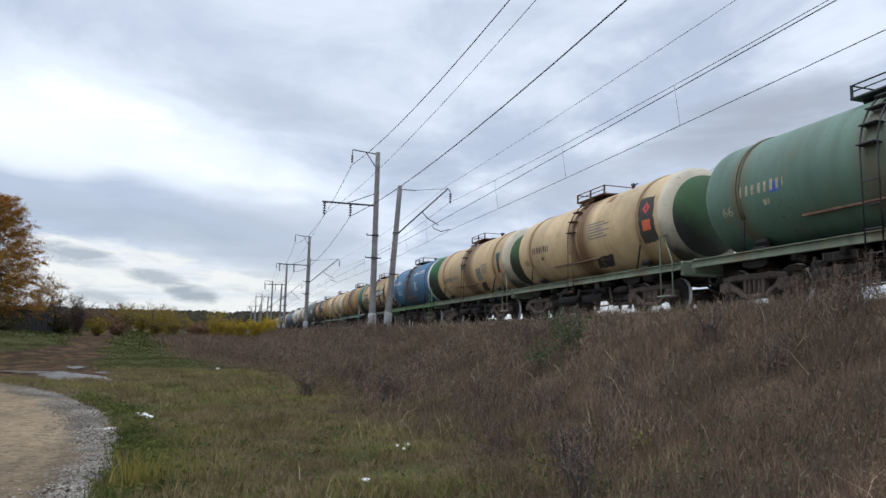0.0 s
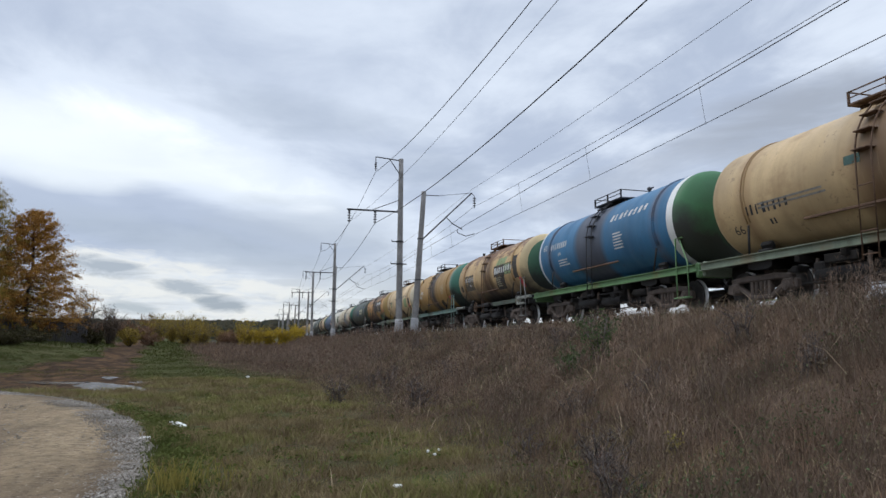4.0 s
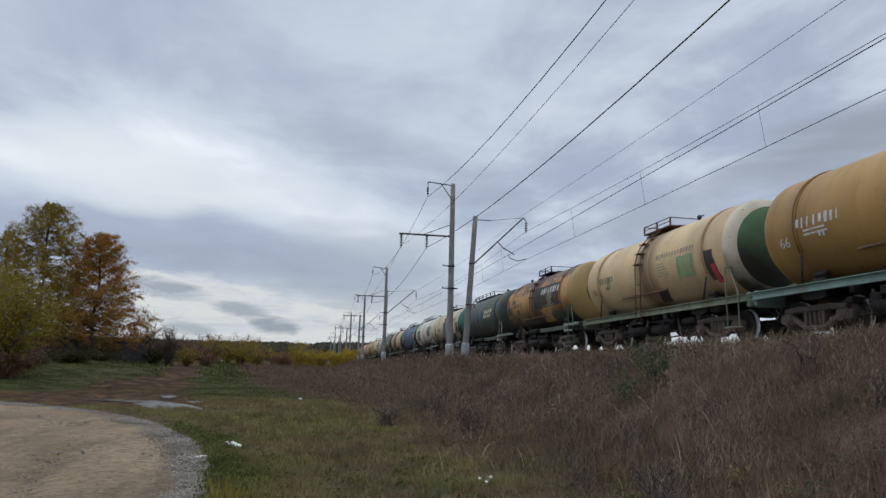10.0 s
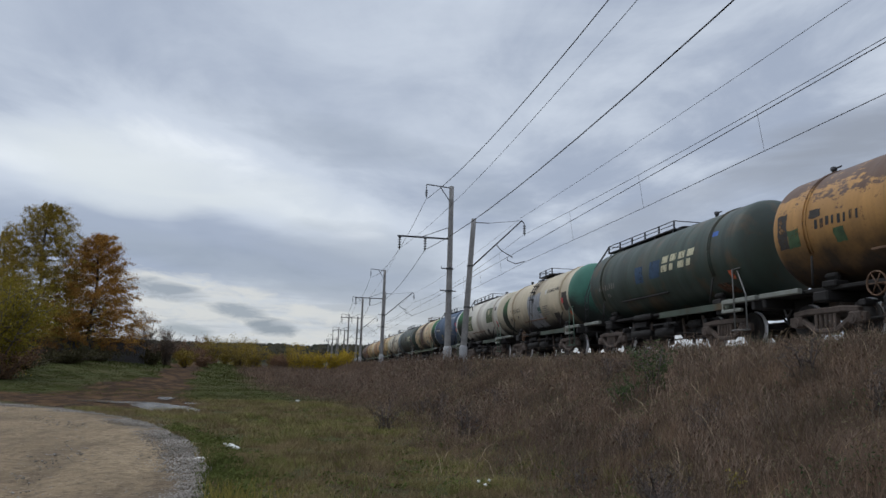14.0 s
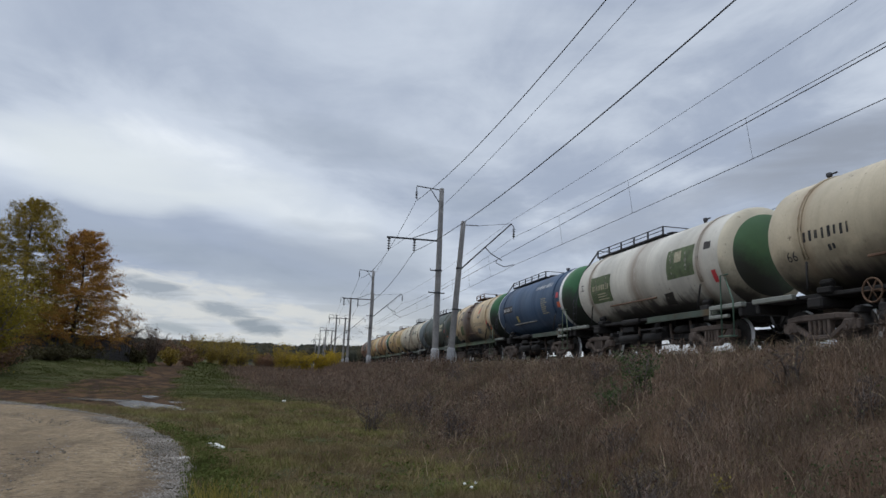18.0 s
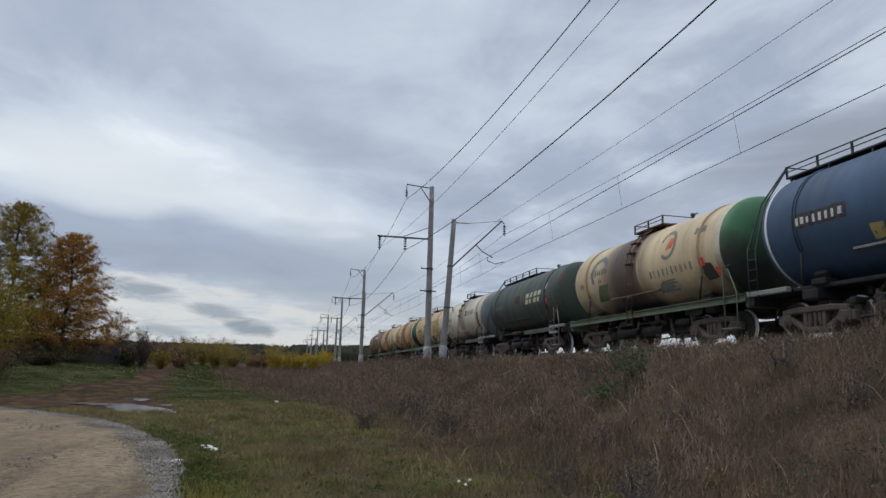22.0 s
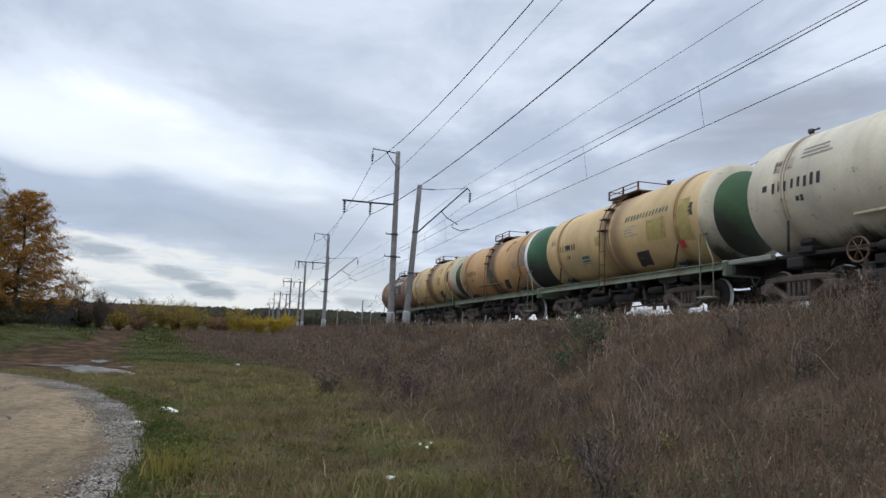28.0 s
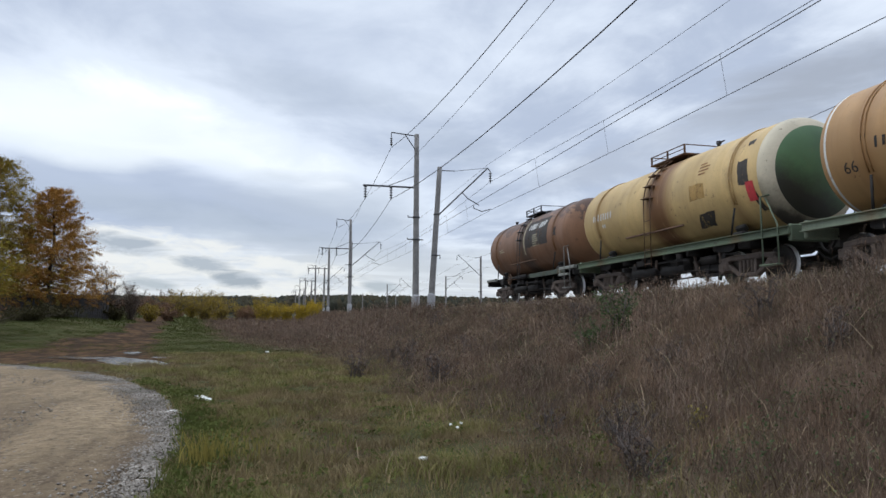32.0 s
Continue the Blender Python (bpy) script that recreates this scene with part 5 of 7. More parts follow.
    if style == "short":
        g = Geo()
        hub = Vector((-1.42, 1.95, 1.12))
        ring = [hub + Vector((0, 0.26 * math.cos(k * math.pi / 10), 0.26 * math.sin(k * math.pi / 10))) for k in range(21)]
        g.tube(ring, 0.022, 6, caps=False)
        for k in range(3):
            a = k * math.pi / 3
            g.tube([hub + Vector((0, 0.26 * math.cos(a), 0.26 * math.sin(a))), hub - Vector((0, 0.26 * math.cos(a), 0.26 * math.sin(a)))], 0.014, 5)
        g.tube([hub, hub + Vector((0.5, 0, 0))], 0.025, 6)
        part("handwheel", g, M["rust_steel"], e, "rusty brake handwheel")
    turning = []
    for s in (-1, 1):
        bg = part("bogie", shared("bolster", bolster_geo, M["cast"]), None, e, "two-axle bogie of rusty cast steel")
        bg.matrix_local = pose(0, s * 3.9, -LIFT)
        for q in (-1, 1):
            sf = part("side_frame", shared("side_frame", side_frame_geo, M["cast"]), None, bg)
            sf.matrix_local = pose(q * 1.02, 0, 0, 0, 0, 0 if q < 0 else 180)
        for w in (-0.925, 0.925):
            ws = part("wheelset", shared("wheelset", wheel_geo, [M["wheel_disc"], M["tread"]]), None, bg)
            ws.location = (0, w, 0.475)
            turning.append((ws, w))
    for name, geo, mat, label in spec.get("marks", ()):
        if isinstance(geo, list):
            for bar in geo:
                part("painted_bar", bar, mat, e, "painted bar of a " + name.replace("_", " "))
            continue
        if isinstance(geo, bpy.types.Mesh):
            geo.materials.append(mat)
        part(name, geo, mat, e, label)
    return e, turning


def number_marks(mat, y=3.75, z=2.95, h=0.24, small=True, code="66", cz=-0.38):
    """The wagon's number as plain bars and its painted country code."""
    out = [("number_marking", bars(y, z, h, [0.10] * 3 + [-0.03] + [0.10] * 5, 0.085, 0.02), mat, "row of stencilled digits")]
    if code:
        out.append(("country_code", curved_text(code, 4.50, z + cz, 0.28), mat, "painted code"))
    if small:
        out.append(("small_marking", bars(y - 0.7, z - 0.3, 0.14, [0.10, 0.10], 0.03), mat, ""))
    return out


def hazard(y=-4.35, z=2.35, red=True):
    g = band(y + 0.28, y - 0.28, z + 0.55, z + 0.95, 4, TR + 0.012)
    out = [("hazard_backing", ragged(y + 0.36, y - 0.40, z - 0.3, z + 1.05, 0.05, 0.03), M["dark_patch"], "sooty dark backing patch")]
    d = 0.19
    g = Geo()
    a0 = math.asin((z + 0.72 - TZ) / TR)
    r = TR + 0.014
    g.v = [(-r * math.cos(a0 + p / r), y + q, TZ + r * math.sin(a0 + p / r)) for p, q in ((d, 0), (0, -d), (-d, 0), (0, d))]
    g.f, g.m, g.s = [[0, 3, 2, 1]], [0], [False]
    out.append(("hazard_diamond", g, M["red_mark"], "red hazard diamond"))
    out.append(("hazard_plate", band(y + 0.2, y - 0.2, z + 0.05, z + 0.36, 3, TR + 0.014), M["orange_mark"], "orange hazard plate"))
    return out


def P(name, base, **k):
    return paint(name, base, **k)


CREAM, OCHRE = (0.56, 0.405, 0.21), (0.34, 0.19, 0.042)
pale_ring = P("cream_white_end_paint", (0.60, 0.53, 0.385), soot_and_shade=1.3, amount=0.3, rust=0.15, seed=2.0)
cream_ring = P("dull_cream_end_paint", (0.55, 0.42, 0.22), soot_and_shade=1.3, amount=0.4, rust=0.3, seed=3.0)
green_disc = P("leaf_green_end_paint", (0.055, 0.14, 0.045), soot_and_shade=2.0, amount=0.3, rust=0.2, seed=5.0)
green_deep = P("deep_green_end_paint", (0.03, 0.11, 0.05), soot_and_shade=1.75, amount=0.3, rust=0.1, seed=6.0)
teal_end = P("teal_green_end_paint", (0.045, 0.19, 0.13), soot_and_shade=1.75, amount=0.3, rust=0.1, seed=7.0)
bright_end = P("bright_green_end_paint", (0.032, 0.155, 0.05), soot_and_shade=1.95, amount=0.25, rust=0.1, seed=8.0)
white_ring = P("white_ring_paint", (0.68, 0.68, 0.65), amount=0.3, rust=0.1, seed=9.0)

SPECS = []


def spec(label, body, **k):
    SPECS.append(dict(label=label, body=body, **k))


def ragged(y0, y1, z0, z1, skew=0.0, wob=0.05, r=TR + 0.006):
    """A brushed-on patch with an uneven outline, bent to the barrel."""
    rr = random.Random(int(abs(y0 * 131 + z0 * 977 + y1 * 71) * 10))
    g = Geo()
    ny, nz_ = max(3, int(abs(y1 - y0) / 0.12)), max(3, int((z1 - z0) / 0.12))
    for k in range(nz_ + 1):
        for i in range(ny + 1):
            y = y0 + (y1 - y0) * i / ny + skew * k / nz_
            z = z0 + (z1 - z0) * k / nz_
            if i in (0, ny):
                y += rr.uniform(-wob, wob)
            if k in (0, nz_):
                z += rr.uniform(-wob, wob)
            a = math.asin(max(-0.999, min(0.999, (z - TZ) / TR)))
            g.v.append((-r * math.cos(a), y, TZ + r * math.sin(a)))
    for k in range(nz_):
        for i in range(ny):
            o = k * (ny + 1) + i
            g.f.append([o, o + 1, o + ny + 2, o + ny + 1])
            g.m.append(0)
            g.s.append(True)
    return g


def patch(y0, y1, z0, z1, mat, label="", skew=0.0, name="paint_patch"):
    return (name, ragged(y0, y1, z0, z1, skew, 0.022 if mat in ("dark_patch", "pale_green_patch", "green_patch", "olive_patch", "yellow_patch", "grey_mark") else 0.008), M[mat], label)


def words(y, z, h, n, w, mat, name="faded_lettering", lean=0.06, label="bars of painted lettering", gap=0.06):
    return (name, bars(y, z, h, [w] * n, gap, lean), M[mat], label)


def text_lines(y, z, w, n, mat):
    return ("small_print", lines(y, z, w, n), M[mat], "lines of small print")


spec("weathered dull green tank wagon with white stencils", P("dull_green_tank", (0.085, 0.165, 0.115), amount=0.55, rust=0.5, seed=11.0), sill=M["sill_green"], deck=M["dark_steel"],
     marks=number_marks(M["pale_mark"], 3.8, 2.6, 0.26) + [patch(2.85, 2.55, 2.55, 2.8, "blue_mark", "small blue square"), patch(-0.6, -1.1, 2.3, 2.5, "dark_patch"), text_lines(-0.5, 3.3, 0.8, 3, "pale_mark")])
spec("rust-stained cream tank wagon with a white and green end", P("cream_tank", CREAM, spill=1.0, stain=(0.16, 0.085, 0.035), amount=0.5, rust=0.6, seed=12.0), dome_ring=pale_ring, dome_disc=green_disc, split=0.80, near_band=0.02, near_mat=pale_ring,
     dome_label="white dished end with a green disc", marks=number_marks(M["black_mark"], 3.62, 2.55, 0.26) + hazard() + [patch(-0.75, -1.75, 1.62, 1.95, "dark_patch", "dark slanted patch", -0.35), text_lines(-0.9, 3.05, 1.5, 6, "grey_mark"), patch(-1.6, -1.95, 3.75, 4.0, "rust_mark")])
spec("sandy cream tank wagon, white end with green disc", P("sandy_tank", (0.50, 0.35, 0.175), spill=0.9, stain=(0.14, 0.08, 0.04), amount=0.5, rust=0.6, seed=13.0), dome_ring=pale_ring, dome_disc=green_disc, split=0.80,
     dome_label="white dished end with a green disc", marks=number_marks(M["black_mark"], 3.87, 2.25, 0.26) + [patch(-1.45, -2.1, 2.02, 2.62, "grey_mark", "faded grey square"), text_lines(-2.3, 2.7, 0.8, 5, "grey_mark"), patch(-1.25, -1.95, 1.55, 1.92, "dark_patch", "dark slanted patch", -0.4), patch(-4.2, -4.65, 2.8, 3.1, "teal_mark", "teal plate"), patch(0.75, 0.35, 2.75, 2.95, "teal_mark"), patch(-4.3, -4.6, 2.2, 3.1, "dark_patch", "sooty smear"), ("hazard_plate", band(-4.55, -4.75, 2.0, 2.3, 3, TR + 0.012), M["orange_mark"], "orange hazard plate"), text_lines(3.4, 2.45, 2.4, 2, "grey_mark")])
spec("blue tank wagon with a grey middle band and white rims", P("blue_tank", (0.022, 0.135, 0.265), belt=((0.065, 0.075, 0.10), 0.45, 1.0), amount=0.3, rust=0.1, seed=14.0), dome_ring=bright_end, dome_disc=bright_end, near_band=0.32, near_mat=white_ring, far_band=0.12, far_mat=white_ring, sill=M["sill_bright"], deck=M["dark_steel"],
     dome_label="green dished end", marks=number_marks(M["white_mark"], 3.72, 2.92, 0.26, cz=0.05) + [words(-1.1, 3.3, 0.24, 8, 0.18, "white_mark", lean=0.08, gap=0.12), text_lines(3.1, 2.4, 1.0, 3, "white_mark"), text_lines(-1.4, 2.8, 0.7, 6, "white_mark")])
spec("rust-streaked cream tank wagon with black and green patches", P("rusty_cream_tank", (0.53, 0.35, 0.155), spill=0.9, peel=(0.17, 0.085, 0.04), stain=(0.10, 0.05, 0.025), amount=0.55, rust=0.5, soot_and_shade=1.1, oil_and_shade=(-0.6, 2.6, 1.75), specks=0.95, seed=16.0), dome_ring=cream_ring, dome_disc=green_deep, split=0.80, style="short", sill=M["sill_grey"],
     dome_label="cream dished end with a dark green disc", marks=number_marks(M["white_mark"], 3.55, 2.62, 0.24, code="") + [patch(3.72, 2.15, 2.12, 2.98, "soot_square", "dark number square", 0.0), patch(4.62, 4.3, 2.15, 2.5, "dark_patch", "sooty spot"), patch(-1.3, -3.95, 2.5, 3.05, "dark_patch", "black sign band", -0.05), words(-1.4, 2.62, 0.32, 8, 0.20, "white_mark", lean=0.07, gap=0.125), patch(-1.6, -2.9, 3.05, 3.4, "pale_green_patch", "green patch", -0.25), patch(-2.9, -3.7, 2.5, 3.0, "pale_green_patch", "green patch", 0.1), patch(-1.3, -2.5, 1.85, 2.5, "dark_patch", "black patch", -0.3), patch(-4.05, -4.6, 2.2, 3.3, "dark_patch", "sooty smear", 0.1), patch(-4.5, -4.8, 1.75, 2.2, "red_mark", "faded red label"), text_lines(-1.5, 2.4, 0.8, 5, "pale_mark")])
spec("ochre tank wagon with a teal green end", P("ochre_tank", OCHRE, spill=1.0, stain=(0.05, 0.038, 0.035), amount=0.4, rust=0.15, seed=17.0), dome_ring=teal_end, dome_disc=teal_end, near_band=0.30, near_mat=teal_end, sill=M["sill_teal"], deck=M["dark_steel"],
     dome_label="teal green dished end", marks=number_marks(M["white_mark"], 3.82, 2.65, 0.26) + [text_lines(-2.4, 2.9, 0.85, 6, "pale_mark"), patch(-1.55, -2.25, 1.6, 2.0, "dark_patch", "dark slanted patch", -0.3), ("hazard_diamond", band(-4.05, -4.3, 1.9, 2.15, 3, TR + 0.012), M["red_mark"], "red hazard label"), text_lines(3.6, 2.55, 0.8, 2, "white_mark")])
spec("cream tank wagon with a pale green patch, green end disc", P("cream_tank_clean", (0.58, 0.42, 0.225), spill=0.85, stain=(0.2, 0.12, 0.06), amount=0.35, rust=0.2, seed=18.0), dome_ring=pale_ring, dome_disc=green_disc, split=0.80,
     dome_label="cream dished end with a green disc", marks=number_marks(M["black_mark"], 3.92, 2.62, 0.26) + [patch(-2.3, -3.3, 2.15, 2.85, "pale_green_patch", "pale green painted-over patch", -0.05), words(-1.0, 2.95, 0.17, 14, 0.10, "grey_mark", lean=0.05, gap=0.075), patch(-0.35, -1.0, 1.55, 1.95, "dark_patch", "dark slanted patch", -0.3), patch(-4.0, -4.5, 1.9, 2.8, "dark_patch", "sooty smear", 0.1), ("hazard_label", band(-4.2, -4.42, 1.8, 2.35, 3, TR + 0.012), M["red_mark"], "red hazard label"), text_lines(-1.0, 2.75, 0.8, 5, "pale_mark"), patch(3.05, 2.75, 2.35, 2.85, "pale_green_patch")])
# olive end disc darkened in its colour for the next wagon's shade
spec("orange and black tank wagon with badly peeling paint", P("peeling_orange_tank", (0.46, 0.235, 0.06), stain=(0.06, 0.04, 0.03), spill=0.9, peel=(0.085, 0.045, 0.03), amount=0.6, rust=0.5, soot_and_shade=1.2, oil_and_shade=(0.4, 2.4, 1.7), specks=0.8, seed=19.0), dome_ring=P("dirty_yellow_end", (0.36, 0.24, 0.08), amount=0.6, rust=0.4, seed=20.0), dome_disc=P("shaded_olive_end", (0.10, 0.08, 0.03), amount=0.6, rust=0.4, seed=21.0), split=0.45, style="short", sill=M["sill_dark"], deck=M["dark_steel"],
     marks=[patch(-0.1, -4.0, 2.3, 3.42, "dark_patch", "black sign panel"), words(-1.2, 2.96, 0.33, 8, 0.20, "white_mark", lean=0.08, gap=0.13), patch(-0.8, -2.2, 1.6, 2.42, "yellow_patch", "yellow patch", -0.25), patch(-2.0, -3.7, 1.62, 2.0, "green_patch", "green patch", -0.2), text_lines(-2.1, 2.85, 0.85, 7, "pale_mark"), patch(4.5, 4.1, 2.3, 2.75, "green_patch", "green patch"), patch(3.0, 2.68, 2.2, 2.55, "green_patch", "green patch"), ("number_marking", bars(3.55, 2.62, 0.24, [0.10] * 8, 0.08, 0.02), M["black_mark"], "row of worn digits"), patch(3.7, 3.35, 2.9, 3.1, "dark_patch", "dark smear"), patch(4.85, 4.5, 2.3, 3.2, "dark_patch", "dark smear"), ("hazard_label", band(-4.7, -4.85, 2.2, 2.5, 3, TR + 0.012), M["red_mark"], "red hazard label")])
dark_green = P("dark_green_tank", (0.028, 0.050, 0.036), fittings=0.3, stain=(0.03, 0.022, 0.017), amount=0.7, rust=0.6, seed=22.0)
spec("dark green tank wagon with a long roof walkway", dark_green, style="walkway", sill=M["sill_grey"], deck=M["dark_steel"], bar_mat=M["grime"],
     marks=number_marks(M["grey_mark"], 4.1, 2.46, 0.24, code="") + slabs(-1.0, 2.58, 0.52, 4, 0.38, 0.15, 0.14) + [patch(0.9, 0.3, 2.4, 3.0, "blue_faded", "faded blue square"), patch(-0.15, -0.85, 2.45, 3.05, "blue_faded", "faded blue patch", -0.1), patch(-3.95, -4.6, 1.55, 1.85, "dark_rust", "rusty smear", 0.2), patch(-4.6, -4.8, 1.9, 2.15, "orange_mark", "faded orange plate"), patch(-4.0, -4.3, 3.25, 3.4, "blue_mark", "small blue label")])
spec("dirty white tank wagon with a teal green end", P("dirty_white_tank", (0.53, 0.45, 0.31), spill=0.5, stain=(0.17, 0.13, 0.09), amount=0.45, rust=0.3, soot_and_shade=1.0, oil_and_shade=(0.0, 4.4, 1.88), seed=23.0), dome_ring=teal_end, dome_disc=teal_end, near_band=0.22, near_mat=pale_ring, style="short", sill=M["sill_dark"], deck=M["dark_steel"],
     dome_label="teal green dished end", marks=number_marks(M["black_mark"], 3.8, 2.48, 0.26) + [("grey_patch", ragged(1.3, -0.8, 1.55, 3.25, -0.2, 0.05), M["grey_patch"], "blue-grey painted-over patch"), words(-2.05, 3.1, 0.17, 8, 0.14, "black_mark", lean=0.04, gap=0.07), patch(-1.68, -1.9, 3.08, 3.3, "white_mark", "small pale emblem"), patch(-0.45, -0.95, 2.2, 2.5, "teal_mark", "small teal plate"), text_lines(-1.3, 2.45, 0.8, 5, "grey_mark"), patch(-2.35, -3.05, 1.6, 2.05, "dark_patch", "dark slanted patch", -0.2), ("hazard_label", band(-4.0, -4.25, 2.42, 2.65, 3, TR + 0.012), M["red_mark"], "red hazard label"), ("hazard_plate", band(-4.55, -4.8, 1.8, 2.0, 3, TR + 0.012), M["orange_mark"], "orange hazard plate"), patch(-4.15, -4.8, 2.05, 2.9, "dark_patch", "dark backing patch", 0.1)])
spec("dirty white tank wagon with two dull green sign squares", P("streaked_white_tank", (0.60, 0.57, 0.49), spill=0.35, stain=(0.15, 0.11, 0.08), amount=0.45, rust=0.25, oil_and_shade=(-0.3, 4.0, 1.95), specks=0.9, seed=25.0), dome_ring=pale_ring, dome_disc=green_disc, split=0.78, style="walkway", sill=M["sill_dark"], deck=M["dark_steel"],
     dome_label="white dished end with a green disc", marks=[patch(3.75, 2.0, 2.1, 3.15, "dull_green_plate", "dull green sign square", 0.0), ("number_marking", bars(3.6, 2.58, 0.22, [0.13] * 8, 0.06, 0.03), M["pale_mark"], "row of stencilled digits"), text_lines(3.2, 2.4, 1.1, 3, "pale_mark"), patch(-2.1, -3.65, 2.35, 3.3, "dull_green_plate", "dull green sign square", -0.05), ("round_sign", band(-2.6, -3.0, 2.85, 3.2, 5, TR + 0.01), M["pale_mark"], "pale round emblem"), patch(-1.35, -1.9, 1.62, 1.98, "dark_patch", "dark slanted patch", -0.2), patch(-4.2, -4.55, 3.0, 3.25, "dark_patch"), ("hazard_label", band(-4.5, -4.7, 2.0, 2.35, 3, TR + 0.012), M["red_mark"], "red hazard label"), text_lines(4.7, 2.9, 0.3, 3, "black_mark")])
spec("dark blue tank wagon with a white ring and bright green end", P("dark_blue_tank", (0.024, 0.064, 0.130), fittings=0, amount=0.35, rust=0.15, seed=26.0), dome_ring=bright_end, dome_disc=bright_end, near_band=0.30, near_mat=white_ring, far_band=0.08, far_mat=white_ring, style="walkway", sill=M["sill_olive"], deck=M["dark_steel"], bar_mat=M["grey_mark"],
     dome_label="bright green dished end", marks=[patch(3.95, 2.3, 2.6, 2.95, "dark_patch", "black number plate panel"), ("number_marking", bars(3.85, 2.67, 0.2, [0.12] * 8, 0.07, 0.0), M["white_mark"], "row of white digits"), words(-1.1, 3.42, 0.2, 8, 0.18, "white_mark", lean=0.08, gap=0.12), text_lines(-2.2, 2.85, 0.8, 8, "pale_mark"), ("hazard_diamond", band(-4.2, -4.5, 2.75, 3.0, 3, TR + 0.012), M["red_mark"], "red hazard label"), ("hazard_plate", band(-4.3, -4.65, 2.3, 2.55, 3, TR + 0.012), M["orange_mark"], "faded orange hazard plate"), patch(1.8, 1.45, 2.0, 2.32, "olive_patch")])
spec("cream tank wagon with dark spill streaks and crescent emblem", P("spill_streaked_cream_tank", (0.60, 0.46, 0.27), stain=(0.085, 0.055, 0.042), spill=1.0, run=(0.9, 2.0), amount=0.5, rust=0.3, soot_and_shade=0.8, oil_and_shade=(0.9, 2.2, 1.85), seed=27.0), dome_ring=bright_end, dome_disc=bright_end, near_band=0.28, near_mat=pale_ring, sill=M["sill_olive"], deck=M["rust_steel"],
     dome_label="bright green dished end", marks=number_marks(M["black_mark"], 3.5, 2.9, 0.24) + [("crescent_emblem", merge([band(2.75 + 0.6 * math.cos(a) + 0.09, 2.75 + 0.6 * math.cos(a) - 0.09, 3.0 + 0.55 * math.sin(a) - 0.09, 3.0 + 0.55 * math.sin(a) + 0.09, 2, TR + 0.009) for a in np.linspace(-0.6, 2.9, 22)]), M["grey_mark"], "old grey crescent emblem"), words(-1.0, 2.28, 0.26, 10, 0.13, "grey_mark", lean=0.0, gap=0.13), patch(3.2, 2.4, 1.9, 2.5, "dull_green_plate", "grey-green patch", -0.4), patch(-3.6, -4.2, 3.3, 3.5, "grey_mark"), ("crescent_emblem", merge([band(-1.7 - 0.45 + 0.42 * math.cos(a) + 0.06, -1.7 - 0.45 + 0.42 * math.cos(a) - 0.06, 3.25 + 0.42 * math.sin(a) - 0.06, 3.25 + 0.42 * math.sin(a) + 0.06, 2, TR + 0.01) for a in np.linspace(0.5, 5.3, 22)]), M["grey_mark"], "grey crescent emblem"), ("emblem_flame", band(-2.05, -2.4, 3.1, 3.45, 4, TR + 0.01, -0.2), M["orange_mark"], "orange flame in the emblem"), ("hazard_diamond", band(-3.8, -4.1, 2.3, 2.55, 3, TR + 0.012), M["red_mark"], "red hazard label"), patch(-3.95, -4.5, 1.9, 2.35, "dark_patch", "sooty smear", 0.1), ("hazard_plate", band(-4.5, -4.75, 1.95, 2.2, 3, TR + 0.012), M["orange_mark"], "faded orange hazard plate"), patch(-1.2, -2.0, 1.8, 2.1, "grey_mark", "", -0.25), text_lines(-1.6, 2.1, 0.9, 4, "grey_mark")])
spec("dark green tank wagon with a long roof walkway", dark_green, style="walkway", sill=M["sill_grey"], deck=M["dark_steel"], bar_mat=M["grime"],
     marks=number_marks(M["grey_mark"], 3.8, 2.6, 0.24, code="") + slabs(-1.2, 2.55, 0.52, 4, 0.40, 0.16, 0.14) + [patch(0.5, -0.3, 2.7, 3.1, "dark_rust", "rusty smear", -0.1), patch(-3.9, -4.05, 3.05, 3.3, "white_mark", "white tick", -0.12), ("hazard_diamond", band(-3.9, -4.15, 2.35, 2.6, 3, TR + 0.012), M["red_mark"], "red hazard label"), ("hazard_plate", band(-4.6, -4.8, 1.9, 2.1, 3, TR + 0.012), M["orange_mark"], "faded orange plate")])
spec("off-white tank wagon with black markings and a grey end", P("off_white_tank", (0.57, 0.515, 0.39), oil_and_shade=(-0.4, 4.2, 1.72), specks=0.9, spill=0.7, stain=(0.17, 0.12, 0.07), amount=0.4, rust=0.3, seed=28.0), dome_ring=P("grey_end_paint", (0.17, 0.20, 0.20), amount=0.4, rust=0.1, seed=29.0), dome_disc=P("grey_end_paint_b", (0.17, 0.20, 0.20), amount=0.4, rust=0.1, seed=29.0), near_band=0.15, near_mat=pale_ring, style="short", sill=M["sill_grey"], deck=M["dark_steel"], bar_mat=M["pale_mark"],
     dome_label="grey dished end", marks=number_marks(M["black_mark"], 4.2, 2.7, 0.28, code="") + [words(-1.6, 2.85, 0.38, 6, 0.13, "black_mark", lean=0.0, gap=0.16, label="black lettering bars"), patch(-1.02, -1.42, 2.85, 3.23, "teal_mark", "square emblem"), patch(4.5, 4.35, 2.8, 2.95, "black_mark"), text_lines(3.4, 3.6, 0.9, 3, "grey_mark"), patch(-3.9, -4.4, 1.8, 2.9, "dark_rust", "rusty smear", 0.1), patch(4.2, 3.6, 3.2, 3.5, "flaking", "flaking paint")])
